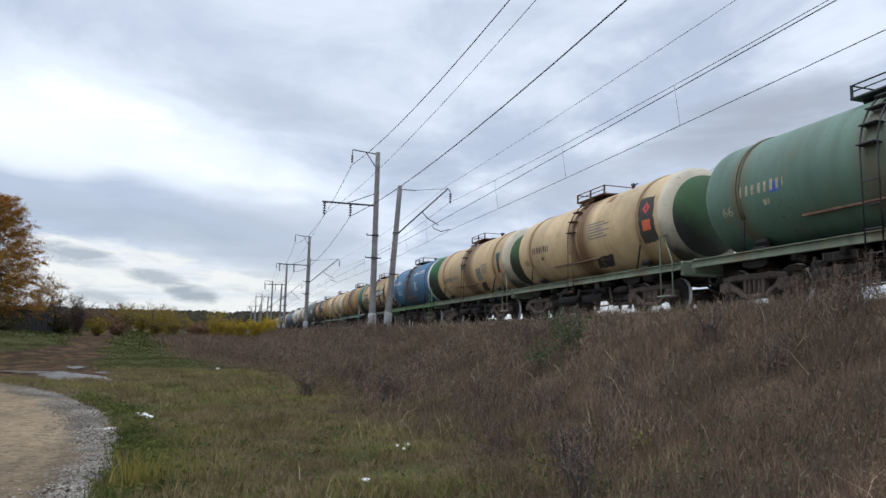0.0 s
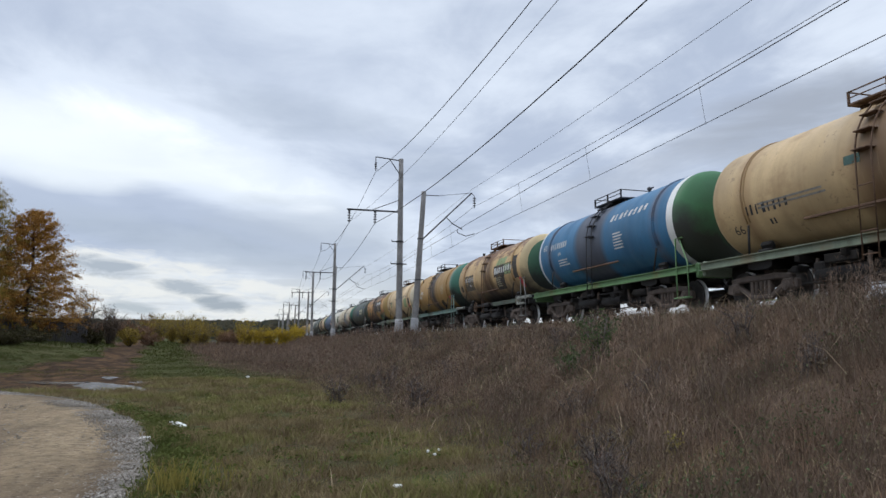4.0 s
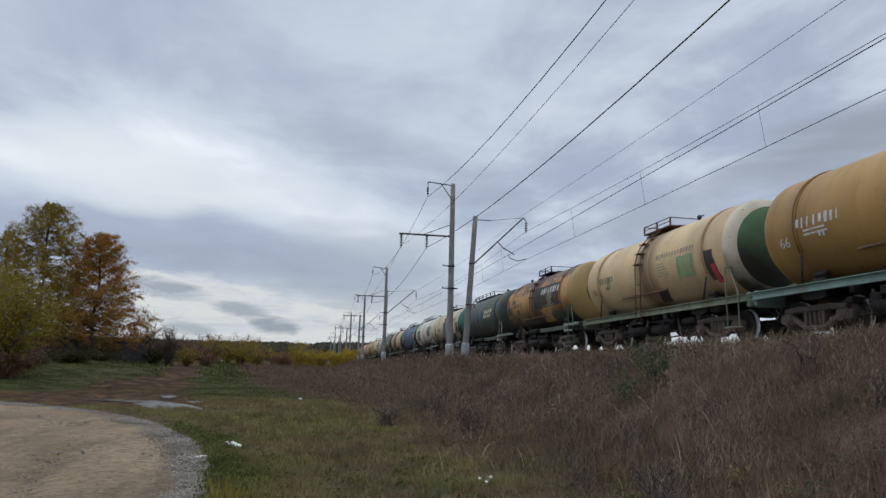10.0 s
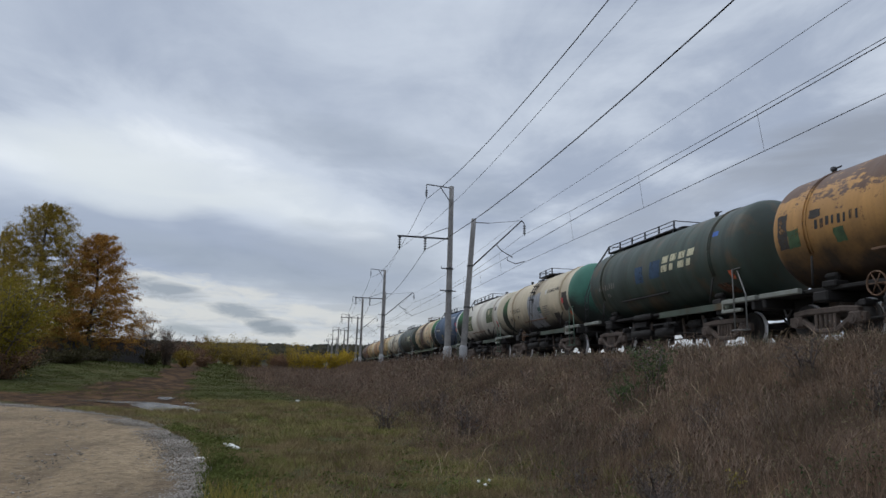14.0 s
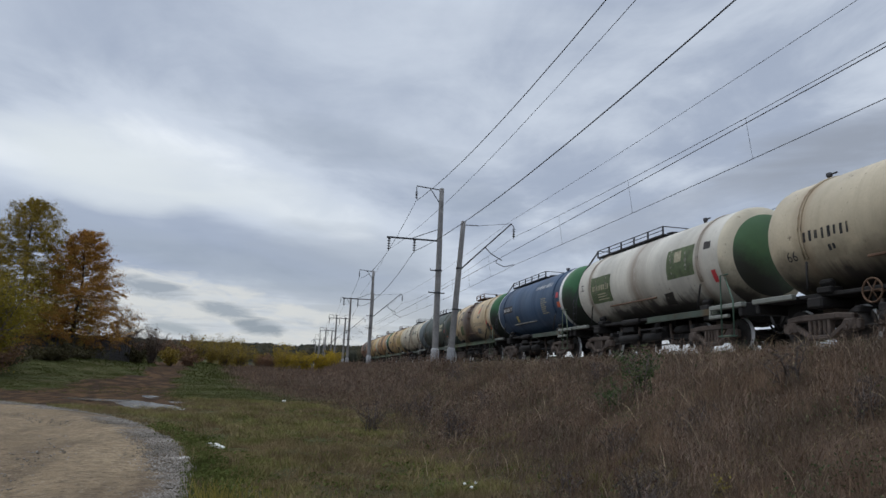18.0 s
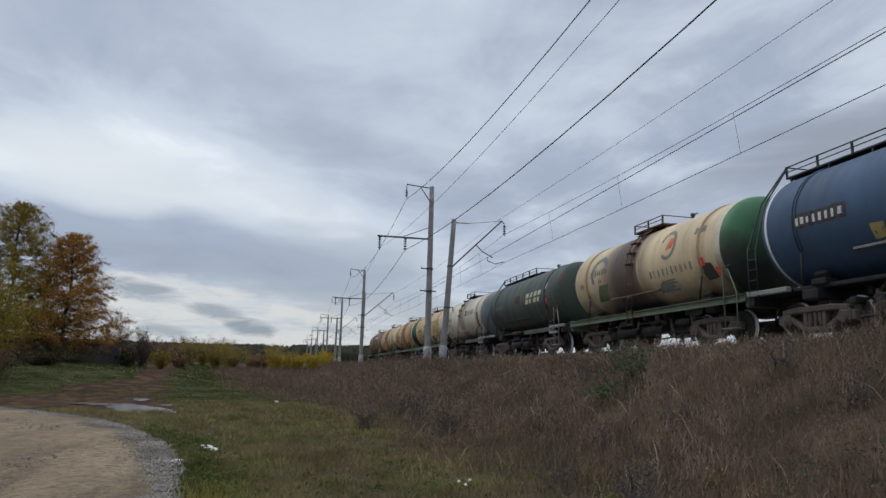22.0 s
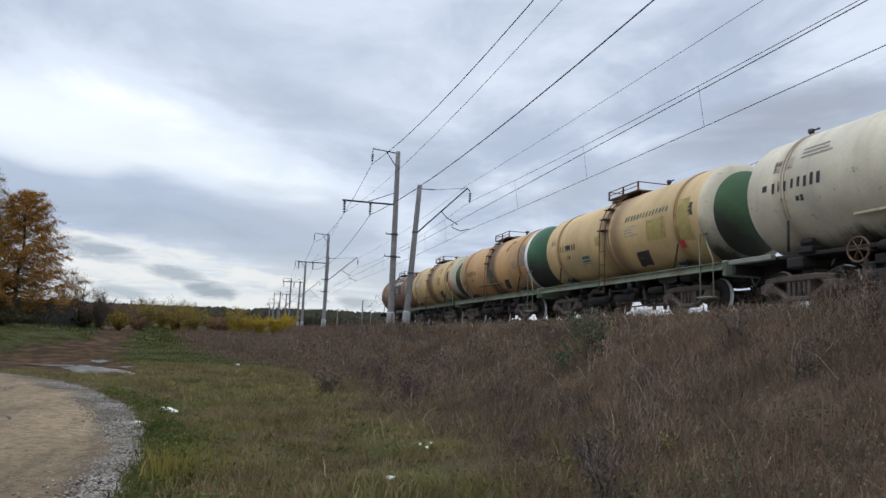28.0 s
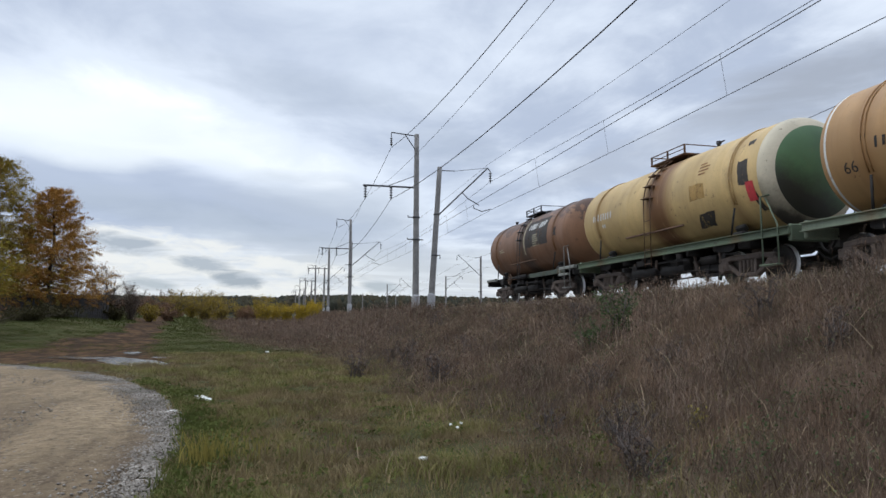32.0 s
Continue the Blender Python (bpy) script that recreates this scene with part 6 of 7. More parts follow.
spec("warm cream tank wagon with an olive patch", P("warm_cream_tank", (0.58, 0.40, 0.18), spill=1.0, stain=(0.24, 0.15, 0.07), amount=0.3, rust=0.25, seed=30.0), dome_ring=pale_ring, dome_disc=green_disc, split=0.80, sill=M["sill_green"],
     dome_label="cream dished end with a green disc", bar=False, marks=number_marks(M["black_mark"], 3.87, 2.57, 0.26, cz=0.35) + [words(-1.1, 3.05, 0.18, 14, 0.11, "teal_mark", lean=0.05, gap=0.065), patch(-2.35, -3.35, 2.28, 2.92, "olive_patch", "olive painted-over patch", -0.05), patch(0.9, 0.45, 2.5, 2.85, "olive_patch"), patch(-1.3, -2.0, 1.6, 2.02, "dark_patch", "dark slanted patch", -0.2), patch(2.05, 1.5, 1.98, 2.25, "teal_mark", "small dark green plate"), ("hazard_label", band(-3.85, -4.1, 1.9, 2.12, 3, TR + 0.012), M["red_mark"], "red hazard label"), patch(-4.0, -4.6, 2.05, 3.3, "olive_patch", "olive smear", 0.05), patch(-4.5, -4.7, 2.75, 3.1, "dark_patch"), text_lines(-1.1, 2.85, 0.9, 4, "pale_mark"), text_lines(3.4, 2.1, 2.6, 2, "pale_mark"), patch(3.2, 2.9, 2.62, 2.8, "black_mark")])
spec("tan tank wagon with a white ring and a dark green end", P("tan_tank", (0.50, 0.285, 0.11), oil_and_shade=(0.2, 1.6, 1.6), spill=1.0, stain=(0.13, 0.07, 0.035), amount=0.45, rust=0.25, seed=31.0), dome_ring=green_deep, dome_disc=green_deep, near_band=0.28, near_mat=white_ring, far_band=0.06, far_mat=white_ring, sill=M["sill_green"],
     dome_label="dark green dished end", marks=number_marks(M["black_mark"], 3.62, 2.54, 0.24) + [("red_tick_emblem", merge([band(-2.1, -2.25, 3.35, 3.75, 3, TR + 0.01, -0.3), band(-2.4, -2.8, 3.7, 3.8, 2, TR + 0.01)]), M["rust_steel"], "faded red emblem"), patch(0.1, -0.4, 2.2, 2.6, "teal_mark", "small teal plate"), patch(-1.3, -1.9, 1.6, 2.02, "dark_patch", "dark slanted patch", -0.35), patch(-4.1, -4.6, 2.45, 3.4, "grey_mark", "faded grey smear", 0.05), ("hazard_label", band(-4.55, -4.7, 2.1, 2.3, 3, TR + 0.012), M["red_mark"], "red hazard label"), text_lines(-3.0, 2.7, 0.6, 4, "grey_mark")])
spec("yellowish cream tank wagon with sooty smears, green end disc", P("yellow_cream_tank", (0.56, 0.39, 0.16), spill=1.0, stain=(0.17, 0.08, 0.03), amount=0.45, rust=0.45, seed=32.0), dome_ring=pale_ring, dome_disc=green_disc, split=0.78, sill=M["sill_olive"],
     dome_label="white dished end with a green disc", marks=number_marks(M["white_mark"], 4.2, 2.73, 0.26, code="") + [patch(-2.0, -2.7, 2.5, 2.95, "yellow_patch", "yellow patch"), patch(-1.95, -2.65, 1.72, 2.1, "dark_patch", "dark slanted patch", -0.3), patch(-4.2, -4.6, 2.55, 3.2, "dark_patch", "sooty smear", 0.05), ("hazard_label", band(-4.45, -4.75, 2.1, 2.6, 3, TR + 0.012), M["red_mark"], "red hazard label"), patch(-4.7, -4.9, 1.8, 2.6, "dark_patch", "sooty smear", 0.2), patch(-4.35, -4.6, 3.6, 3.75, "dark_patch"), text_lines(-2.4, 3.5, 0.5, 4, "rust_mark")])
spec("rust brown tank wagon with black panel, last of the train", P("rust_brown_tank", (0.22, 0.105, 0.05), stain=(0.06, 0.04, 0.03), spill=0.8, peel=(0.09, 0.05, 0.035), amount=0.6, rust=0.5, seed=33.0), style="short", sill=M["sill_grey"], deck=M["dark_steel"],
     marks=[patch(-0.5, -3.2, 2.5, 3.75, "dark_patch", "black sign panel"), words(-0.8, 3.3, 0.3, 8, 0.2, "white_mark", lean=0.1), patch(-0.25, -0.4, 2.2, 3.9, "pale_mark", "pale stripe"), text_lines(-1.4, 3.0, 0.9, 6, "pale_mark"), text_lines(3.4, 2.7, 0.9, 2, "pale_mark"), patch(-3.8, -4.2, 2.7, 3.1, "dark_patch")])

TRAIN = [wagon(s) for s in SPECS]
Y_START = 14.49 - HC - 0.06
# metres run by the train at seconds
RUN = ((0.0, 0.0), (1.2, 6.92), (2.4, 13.83), (3.5, 20.18), (5.5, 31.83), (7.0, 40.66), (8.5, 49.6), (10.0, 58.48), (11.5, 67.63), (13.0, 76.94), (14.5, 86.26), (16.5, 98.62),
       (18.0, 107.76), (19.5, 116.85), (21.0, 125.89), (22.5, 134.95), (24.0, 144.23), (25.5, 153.59), (27.5, 165.92), (28.6, 172.83), (29.8, 180.39), (31.0, 188.05), (32.0, 194.42))
# where each wagon hangs in its couplings, from slack and make
SLACK = (0.0, 0.05, -0.1, -0.3, -0.1, -0.35, -0.5, -0.14, -0.3, 0.13, 0.23, 0.04, -0.25, 0.18, 0.15, 0.05, 0.0, 0.0, 0.0)
RUN_T, RUN_S = (np.array(q) for q in zip(*RUN))
RUN_V = np.gradient(RUN_S, RUN_T)


def travel(t):
    """How far the train has come towards the viewer at t seconds."""
    i = int(np.clip(np.searchsorted(RUN_T, t) - 1, 0, len(RUN_T) - 2))
    h = RUN_T[i + 1] - RUN_T[i]
    u = (t - RUN_T[i]) / h
    return float((2 * u ** 3 - 3 * u ** 2 + 1) * RUN_S[i] + (u ** 3 - 2 * u ** 2 + u) * h * RUN_V[i] + (3 * u ** 2 - 2 * u ** 3) * RUN_S[i + 1] + (u ** 3 - u ** 2) * h * RUN_V[i + 1])


def motions():
    for k, (e, turning) in enumerate(TRAIN):
        walk(e, [(t, pose(TRACK_X, Y_START + PITCH * k + SLACK[k] - travel(t), RAIL + LIFT)) for t in range(0, 33)])
        for ws, w in turning:
            walk(ws, [(i / 10, pose(0, w, 0.475, math.degrees(travel(i / 10) / 0.478))) for i in range(0, 321)])

# ---- plants ----
M["dry_blade"] = leafy("dead_brown_weeds", ((0.191, 0.122, 0.085), (0.280, 0.182, 0.122), (0.355, 0.237, 0.160), (0.235, 0.153, 0.104), (0.429, 0.308, 0.199), (0.148, 0.099, 0.068)), 0.9, 0.12, (0.110, 0.083, 0.065))
M["dead_leaf"] = leafy("curled_dead_leaves", ((0.096, 0.066, 0.048), (0.208, 0.146, 0.102), (0.149, 0.105, 0.073), (0.296, 0.205, 0.137), (0.176, 0.153, 0.079), (0.116, 0.083, 0.061)), 0.95, 0.05, (0.173, 0.157, 0.092))
M["dull_weed"] = leafy("matted_dead_grass", ((0.184, 0.130, 0.095), (0.251, 0.179, 0.130), (0.145, 0.100, 0.074), (0.304, 0.221, 0.152)), 0.95, 0.08, (0.127, 0.092, 0.068))
M["stem"] = leafy("grey_brown_stalks", ((0.215, 0.153, 0.116), (0.305, 0.221, 0.167), (0.165, 0.117, 0.090), (0.389, 0.289, 0.211), (0.249, 0.169, 0.126)), 0.95, 0.05, (0.116, 0.093, 0.074))
M["pale_stem"] = leafy("bleached_stems", ((0.354, 0.270, 0.181), (0.498, 0.386, 0.261), (0.259, 0.186, 0.122)), 0.9, 0.1)
M["green_blade"] = leafy("autumn_grass", ((0.166, 0.183, 0.053), (0.238, 0.240, 0.081), (0.295, 0.254, 0.104), (0.200, 0.211, 0.064), (0.376, 0.290, 0.152), (0.258, 0.204, 0.096)), 0.85, 0.15, (0.219, 0.172, 0.085))
M["fresh_blade"] = leafy("fresh_green_grass", ((0.088, 0.113, 0.031), (0.135, 0.147, 0.046), (0.107, 0.117, 0.036)), 0.75, 0.2)
M["straw_blade"] = leafy("yellow_straw_grass", ((0.286, 0.238, 0.060), (0.393, 0.321, 0.095), (0.238, 0.202, 0.060)), 0.8, 0.25)
M["seed"] = leafy("dark_seed_heads", ((0.102, 0.062, 0.047), (0.165, 0.106, 0.072)), 0.9, 0.0)
M["shrub_leaf"] = leafy("grey_green_leaves", ((0.058, 0.095, 0.042), (0.099, 0.135, 0.062), (0.140, 0.166, 0.079)), 0.8, 0.2)
M["larch_gold"] = leafy("rusty_gold_needles", ((0.367, 0.173, 0.042), (0.488, 0.246, 0.059), (0.292, 0.155, 0.054), (0.488, 0.302, 0.087)), 0.85, 0.25)
M["larch_olive"] = leafy("olive_gold_needles", ((0.277, 0.210, 0.046), (0.396, 0.275, 0.061), (0.205, 0.173, 0.044), (0.484, 0.298, 0.064)), 0.85, 0.25)
M["willow"] = leafy("yellow_green_leaves", ((0.238, 0.196, 0.030), (0.341, 0.268, 0.043), (0.182, 0.156, 0.030), (0.386, 0.290, 0.046)), 0.85, 0.3)
M["hedge_leaf"] = leafy("olive_yellow_leaves", ((0.289, 0.213, 0.043), (0.374, 0.271, 0.051), (0.212, 0.156, 0.038), (0.255, 0.172, 0.060)), 0.85, 0.3)
M["yellow_leaf"] = leafy("bright_yellow_leaves", ((0.394, 0.271, 0.032), (0.504, 0.356, 0.044), (0.263, 0.201, 0.032)), 0.85, 0.3)
# leaf colours darkened to stand for the shade under the trees
M["undergrowth"] = leafy("shade_dark_undergrowth", ((0.060, 0.056, 0.028), (0.085, 0.066, 0.036), (0.048, 0.043, 0.025), (0.100, 0.090, 0.036)), 0.9, 0.1)
M["bare_twig"] = leafy("grey_brown_twig_ends", ((0.115, 0.088, 0.070), (0.150, 0.112, 0.084), (0.090, 0.068, 0.055), (0.170, 0.110, 0.060)), 0.9, 0.0)
M["russet"] = leafy("russet_brown_leaves", ((0.201, 0.123, 0.079), (0.283, 0.165, 0.094), (0.154, 0.099, 0.074)), 0.9, 0.15)
M["far_wood"] = leafy("distant_forest", ((0.041, 0.043, 0.031), (0.058, 0.050, 0.031), (0.031, 0.036, 0.029), (0.078, 0.058, 0.031)), 0.95, 0.0)

rng = np.random.default_rng(5)


def blades(xs, ys, hs, ws, lean, mats, name, label, category, lift=0.0):
    """Bent three-point blades standing on the ground; one mesh of many."""
    n = len(xs)
    a = rng.uniform(0, 2 * np.pi, n)
    d = rng.uniform(0, 2 * np.pi, n)
    k = lean * rng.uniform(0.2, 1.0, n) * hs
    z = ground_z(xs, ys) + lift
    ux, uy = np.cos(a) * ws / 2, np.sin(a) * ws / 2
    dx, dy = np.cos(d) * k, np.sin(d) * k
    v_ = np.empty((n, 5, 3))
    v_[:, 0] = np.stack([xs - ux, ys - uy, z - 0.02], 1)
    v_[:, 1] = np.stack([xs + ux, ys + uy, z - 0.02], 1)
    v_[:, 2] = np.stack([xs + ux * 0.8 + dx * 0.35, ys + uy * 0.8 + dy * 0.35, z + hs * 0.6], 1)
    v_[:, 3] = np.stack([xs - ux * 0.8 + dx * 0.35, ys - uy * 0.8 + dy * 0.35, z + hs * 0.6], 1)
    v_[:, 4] = np.stack([xs + dx, ys + dy, z + hs], 1)
    return solid(name, soup(name, v_, [(0, 1, 2, 3), (3, 2, 4)], mats), None, label, category, "stuff")


def off_road(x, y):
    """Outside the gravel road."""
    ex = np.interp(y, EDGE[:, 1], EDGE[:, 0])
    return x > ex + 0.12 + 0.12 * waves(3 * x, 3 * y)


def scatter(n, x0, x1, y0, y1, keep):
    x, y = rng.uniform(x0, x1, n), rng.uniform(y0, y1, n)
    k = keep(x, y) > rng.uniform(0, 1, n)
    return x[k], y[k]


def needles_up(xs, ys, z0, hs, ws, lean):
    """Single thin leaning points, three corners each."""
    n = len(xs)
    a, d = rng.uniform(0, 2 * np.pi, n), rng.uniform(0, 2 * np.pi, n)
    k = lean * rng.uniform(0.1, 1.0, n) * hs
    ux, uy = np.cos(a) * ws / 2, np.sin(a) * ws / 2
    return np.stack([np.stack([xs - ux, ys - uy, z0 - 0.015], 1), np.stack([xs + ux, ys + uy, z0 - 0.015], 1), np.stack([xs + np.cos(d) * k, ys + np.sin(d) * k, z0 + hs], 1)], 1)


def turf(parts, mat, name, label, category="grass"):
    solid(name, soup(name, np.concatenate(parts), [(0, 1, 2)], [mat]), None, label, category, "stuff")


def thin_out(x, y):
    """Where the turf is thick: tussocks with worn gaps between."""
    return 0.45 + 0.55 * ss(0.25, 0.62, patchy(x, y, 0.55, 41)) * (0.55 + 0.45 * patchy(x, y, 2.0, 47))


# short turf on the verge: green, yellowed and dead tussocks in patches
M["lawn_blade"] = leafy("darker_green_turf", ((0.069, 0.089, 0.024), (0.086, 0.103, 0.029), (0.093, 0.100, 0.034), (0.078, 0.094, 0.026)), 0.9, 0.1, (0.089, 0.085, 0.035))
M["dull_blade"] = leafy("faded_brown_turf", ((0.209, 0.153, 0.084), (0.285, 0.216, 0.117), (0.164, 0.125, 0.070), (0.341, 0.260, 0.142), (0.188, 0.167, 0.074)), 0.9, 0.12)
green = lambda x, y: (1 - dry_at(x, y) * 0.94) * (1 - dirt_at(x, y)) * off_road(x, y) * thin_out(x, y)
LIVE, DEAD = [], []
for n, y0, y1, x0, x1, h, w in ((230000, 4.5, 16, -2.4, 6.0, 0.085, 0.011), (150000, 16, 34, -8, 6, 0.10, 0.020), (40000, -6, 4.5, -0.9, 6.0, 0.09, 0.012)):
    x, y = scatter(n, x0, x1, y0, y1, green)
    tall = 0.45 + 1.15 * ss(0.35, 0.8, patchy(x, y, 0.55, 41))
    brown = patchy(x, y, 1.7, 53) + 0.35 * (patchy(x, y, 0.35, 59) - 0.5) + 0.30 * dry_at(x, y) + 0.5 * np.exp(-((x - 0.8 + 0.05 * (y - 10)) / 0.9) ** 2 - ((y - 11.5) / 4.0) ** 2) > 0.55
    nd = needles_up(x, y, ground_z(x, y), h * tall * rng.uniform(0.4, 1.4, len(x)) * np.where(brown, 0.8, 1.0), w * rng.uniform(0.7, 1.5, len(x)), 1.5)
    LIVE.append(nd[~brown]), DEAD.append(nd[brown])
turf(LIVE, M["green_blade"], "verge_grass", "short tufted autumn grass, dull green")
turf(DEAD, M["dull_blade"], "faded_grass", "short faded brown grass in patches of the verge")

FAR_TURF = []
for n, y0, y1, x0, x1, h, w in ((260000, 32, 62, -26, 6, 0.06, 0.022), (60000, 62, 115, -40, 8, 0.16, 0.09)):
    x, y = scatter(n, x0, x1, y0, y1, green)
    FAR_TURF.append(needles_up(x, y, ground_z(x, y), h * (0.5 + patchy(x, y, 1.6, 61)) * rng.uniform(0.5, 1.3, len(x)), w * rng.uniform(0.7, 1.4, len(x)), 1.6))
turf(FAR_TURF, M["lawn_blade"], "far_turf", "green turf behind the road and along the track")

# broad low leaves of weeds in the turf and along the road edge
X, Y, Z_ = [], [], []
for k in range(520):
    if k < 230:
        i = int(rng.uniform(36, 78))
        cx, cy = EDGE[i, 0] + 0.25 + abs(rng.normal(0, 0.28)), EDGE[i, 1] + rng.normal(0, 0.25)
    else:
        cx, cy = rng.uniform(-2.2, 4.2), 5.0 + 22 * rng.uniform(0, 1) ** 1.4
    if not off_road(cx, cy) or dirt_at(cx, cy) > 0.4 or dry_at(cx, cy) > 0.75:
        continue
    n = int(rng.uniform(8, 32))
    px_, py_ = cx + rng.normal(0, 0.12, n), cy + rng.normal(0, 0.12, n)
    X.append(px_), Y.append(py_), Z_.append(ground_z(px_, py_) + rng.uniform(0.02, 0.15 if k < 230 else 0.08, n))
VERGE_HERBS = np.stack([np.concatenate(q) for q in (X, Y, Z_)], 1)

# undergrowth of dead weeds on the bank
dry = lambda x, y: dry_at(x, y) * (1 - dirt_at(x, y)) * (1 - ss(9.6, 10.6, x))
LOW, MATTED = [], []
for n, y0, y1, x0, x1, h, w in ((40000, -6, 2.2, 0.5, 10.6, 0.16, 0.010), (230000, 2.2, 16, 0.5, 10.6, 0.17, 0.0085), (140000, 16, 34, 1, 10.6, 0.20, 0.014), (90000, 34, 70, -9, 10.6, 0.26, 0.03), (50000, 70, 190, -16, 10.6, 0.42, 0.08)):
    x, y = scatter(n, x0, x1, y0, y1, lambda x, y: dry(x, y) * (0.25 + 0.75 * ss(0.2, 0.6, patchy(x, y, 0.8, 71))))
    low = (1 - 0.45 * ss(7.4, 8.8, x)) * (0.4 + 0.6 * ss(1.2, 3.2, x + np.maximum(0, (y - 40) / 4)))
    nd = needles_up(x, y, ground_z(x, y), h * low * (0.45 + 1.1 * patchy(x, y, 1.1, 73)) * rng.uniform(0.3, 1.3, len(x)), w * rng.uniform(0.6, 1.5, len(x)), 0.85)
    mat_ = rng.uniform(0, 1, len(x)) < 0.5
    LOW.append(nd[mat_]), MATTED.append(nd[~mat_])
turf(LOW, M["dry_blade"], "dry_weeds", "low dead brown weeds on the bank", "weeds")
turf(MATTED, M["dull_weed"], "matted_weeds", "matted grey-brown dead grass on the bank", "weeds")

# low grey-green herbs that still live among the weeds
X, Y = [], []
for k in range(230):
    cx, cy = rng.uniform(1.5, 9.2), 4 + 40 * rng.uniform(0, 1) ** 1.6
    if dry_at(cx, cy) < 0.3:
        continue
    n = int(rng.uniform(15, 70))
    X.append(cx + rng.normal(0, 0.16, n)), Y.append(cy + rng.normal(0, 0.2, n))
X, Y = np.concatenate(X), np.concatenate(Y)
LATE_HERBS = np.stack([X, Y, ground_z(X, Y) + rng.uniform(0.02, 0.24, len(X))], 1)


def weed_plants(x, y, h, w, twigs):
    """Dead weeds: an upright stem, side twigs that rise from its upper half, and the places of their seed heads."""
    n = len(x)
    z = ground_z(x, y)
    tilt = np.stack([rng.normal(0, 0.10, n), rng.normal(0, 0.10, n), np.ones(n)], 1)
    root = np.stack([x, y, z], 1)
    a = rng.uniform(0, 2 * np.pi, n)
    u = np.stack([np.cos(a), np.sin(a), np.zeros(n)], 1) * (w / 2)[:, None]
    stems = np.stack([root - u, root + u, root + tilt * h[:, None]], 1)
    i = np.repeat(np.arange(n), twigs)
    m_ = len(i)
    t = rng.uniform(0.35, 0.98, m_)
    start = root[i] + tilt[i] * (h[i] * t)[:, None]
    b_ = rng.uniform(0, 2 * np.pi, m_)
    ln = h[i] * rng.uniform(0.10, 0.30, m_) * (1.25 - 0.6 * t)
    way = np.stack([np.cos(b_) * 0.75, np.sin(b_) * 0.75, rng.uniform(0.5, 1.2, m_)], 1) * ln[:, None]
    v_ = np.stack([-np.sin(b_), np.cos(b_), np.zeros(m_)], 1) * (w[i] * 0.38)[:, None]
    side = np.stack([start - v_, start + v_, start + way], 1)
    return stems, side, start + way * rng.uniform(0.7, 1.0, m_)[:, None], w[i]


STEMS, TWIGS, HEADS, HEAD_W = [], [], [], []
for n, y0, y1, x0, x1, h, w, tw in ((9500, 2.4, 14, 1.4, 9.9, 0.52, 0.0065, 9), (11000, 14, 30, 1.2, 9.9, 0.56, 0.010, 8), (14000, 30, 60, -7, 9.9, 0.80, 0.018, 7), (4500, 60, 130, -12, 9.9, 0.75, 0.05, 4)):
    x, y = scatter(n, x0, x1, y0, y1, lambda x, y: dry(x, y) ** 2 * (0.12 + 0.88 * ss(0.35, 0.62, patchy(x, y, 1.3, 83))))
    low = (1 - 0.58 * ss(7.2, 8.6, x)) * (0.5 + 0.5 * ss(1.6, 3.6, x + np.maximum(0, (y - 40) / 4)))
    hh = h * low * rng.uniform(0.45, 1.25, len(x)) * (0.6 + 0.75 * patchy(x, y, 1.9, 89))
    st, tg, hd, hw = weed_plants(x, y, hh, w * rng.uniform(0.7, 1.4, len(x)), tw)
    STEMS.append(st), TWIGS.append(tg), HEADS.append(hd), HEAD_W.append(hw)
# taller fuzzy clumps along the near crest
x, y = rng.uniform(6.8, 9.9, 1500), rng.uniform(2.6, 10.0, 1500)
k = patchy(x, y, 0.7, 97) > 0.40 + 0.02 * (y - 2.6)
st, tg, hd, hw = weed_plants(x[k], y[k], rng.uniform(0.25, 0.80, k.sum()) * (1 - 0.5 * ss(8.0, 9.6, y[k])), np.full(k.sum(), 0.0055), 14)
STEMS.append(st), TWIGS.append(tg), HEADS.append(hd), HEAD_W.append(hw)
turf(STEMS, M["stem"], "dead_stalks", "upright dead stalks standing out of the weeds", "weeds")
turf(TWIGS, M["stem"], "side_twigs", "thin side twigs of the dead weeds", "weeds")
HEADS, HEAD_W = np.concatenate(HEADS), np.concatenate(HEAD_W)
oct_ = np.array([(1, 0, 0), (0, 1, 0), (-1, 0, 0), (0, -1, 0), (0, 0, 1.6), (0, 0, -1.6)])
OCT_F = [(0, 1, 4), (1, 2, 4), (2, 3, 4), (3, 0, 4), (1, 0, 5), (2, 1, 5), (3, 2, 5), (0, 3, 5)]
pick = rng.uniform(0, 1, len(HEADS)) < 0.05
r = np.clip(HEAD_W[pick] * 1.5, 0.009, 0.04) * rng.uniform(0.6, 1.4, pick.sum())
solid("seed_heads", soup("seed_heads", HEADS[pick][:, None, :] + oct_[None] * r[:, None, None], OCT_F, [M["seed"]]), None, "small dark seed heads on the stalks", "weeds", kind="stuff")


def tuft(name, label, cx, cy, n, rad, h, w, mat, lean=0.5):
    x = cx + rng.normal(0, rad, n)
    y = cy + rng.normal(0, rad, n)
    blades(x, y, h * rng.uniform(0.5, 1.2, n), w * rng.uniform(0.7, 1.3, n), lean, [mat], name, label, "grass")


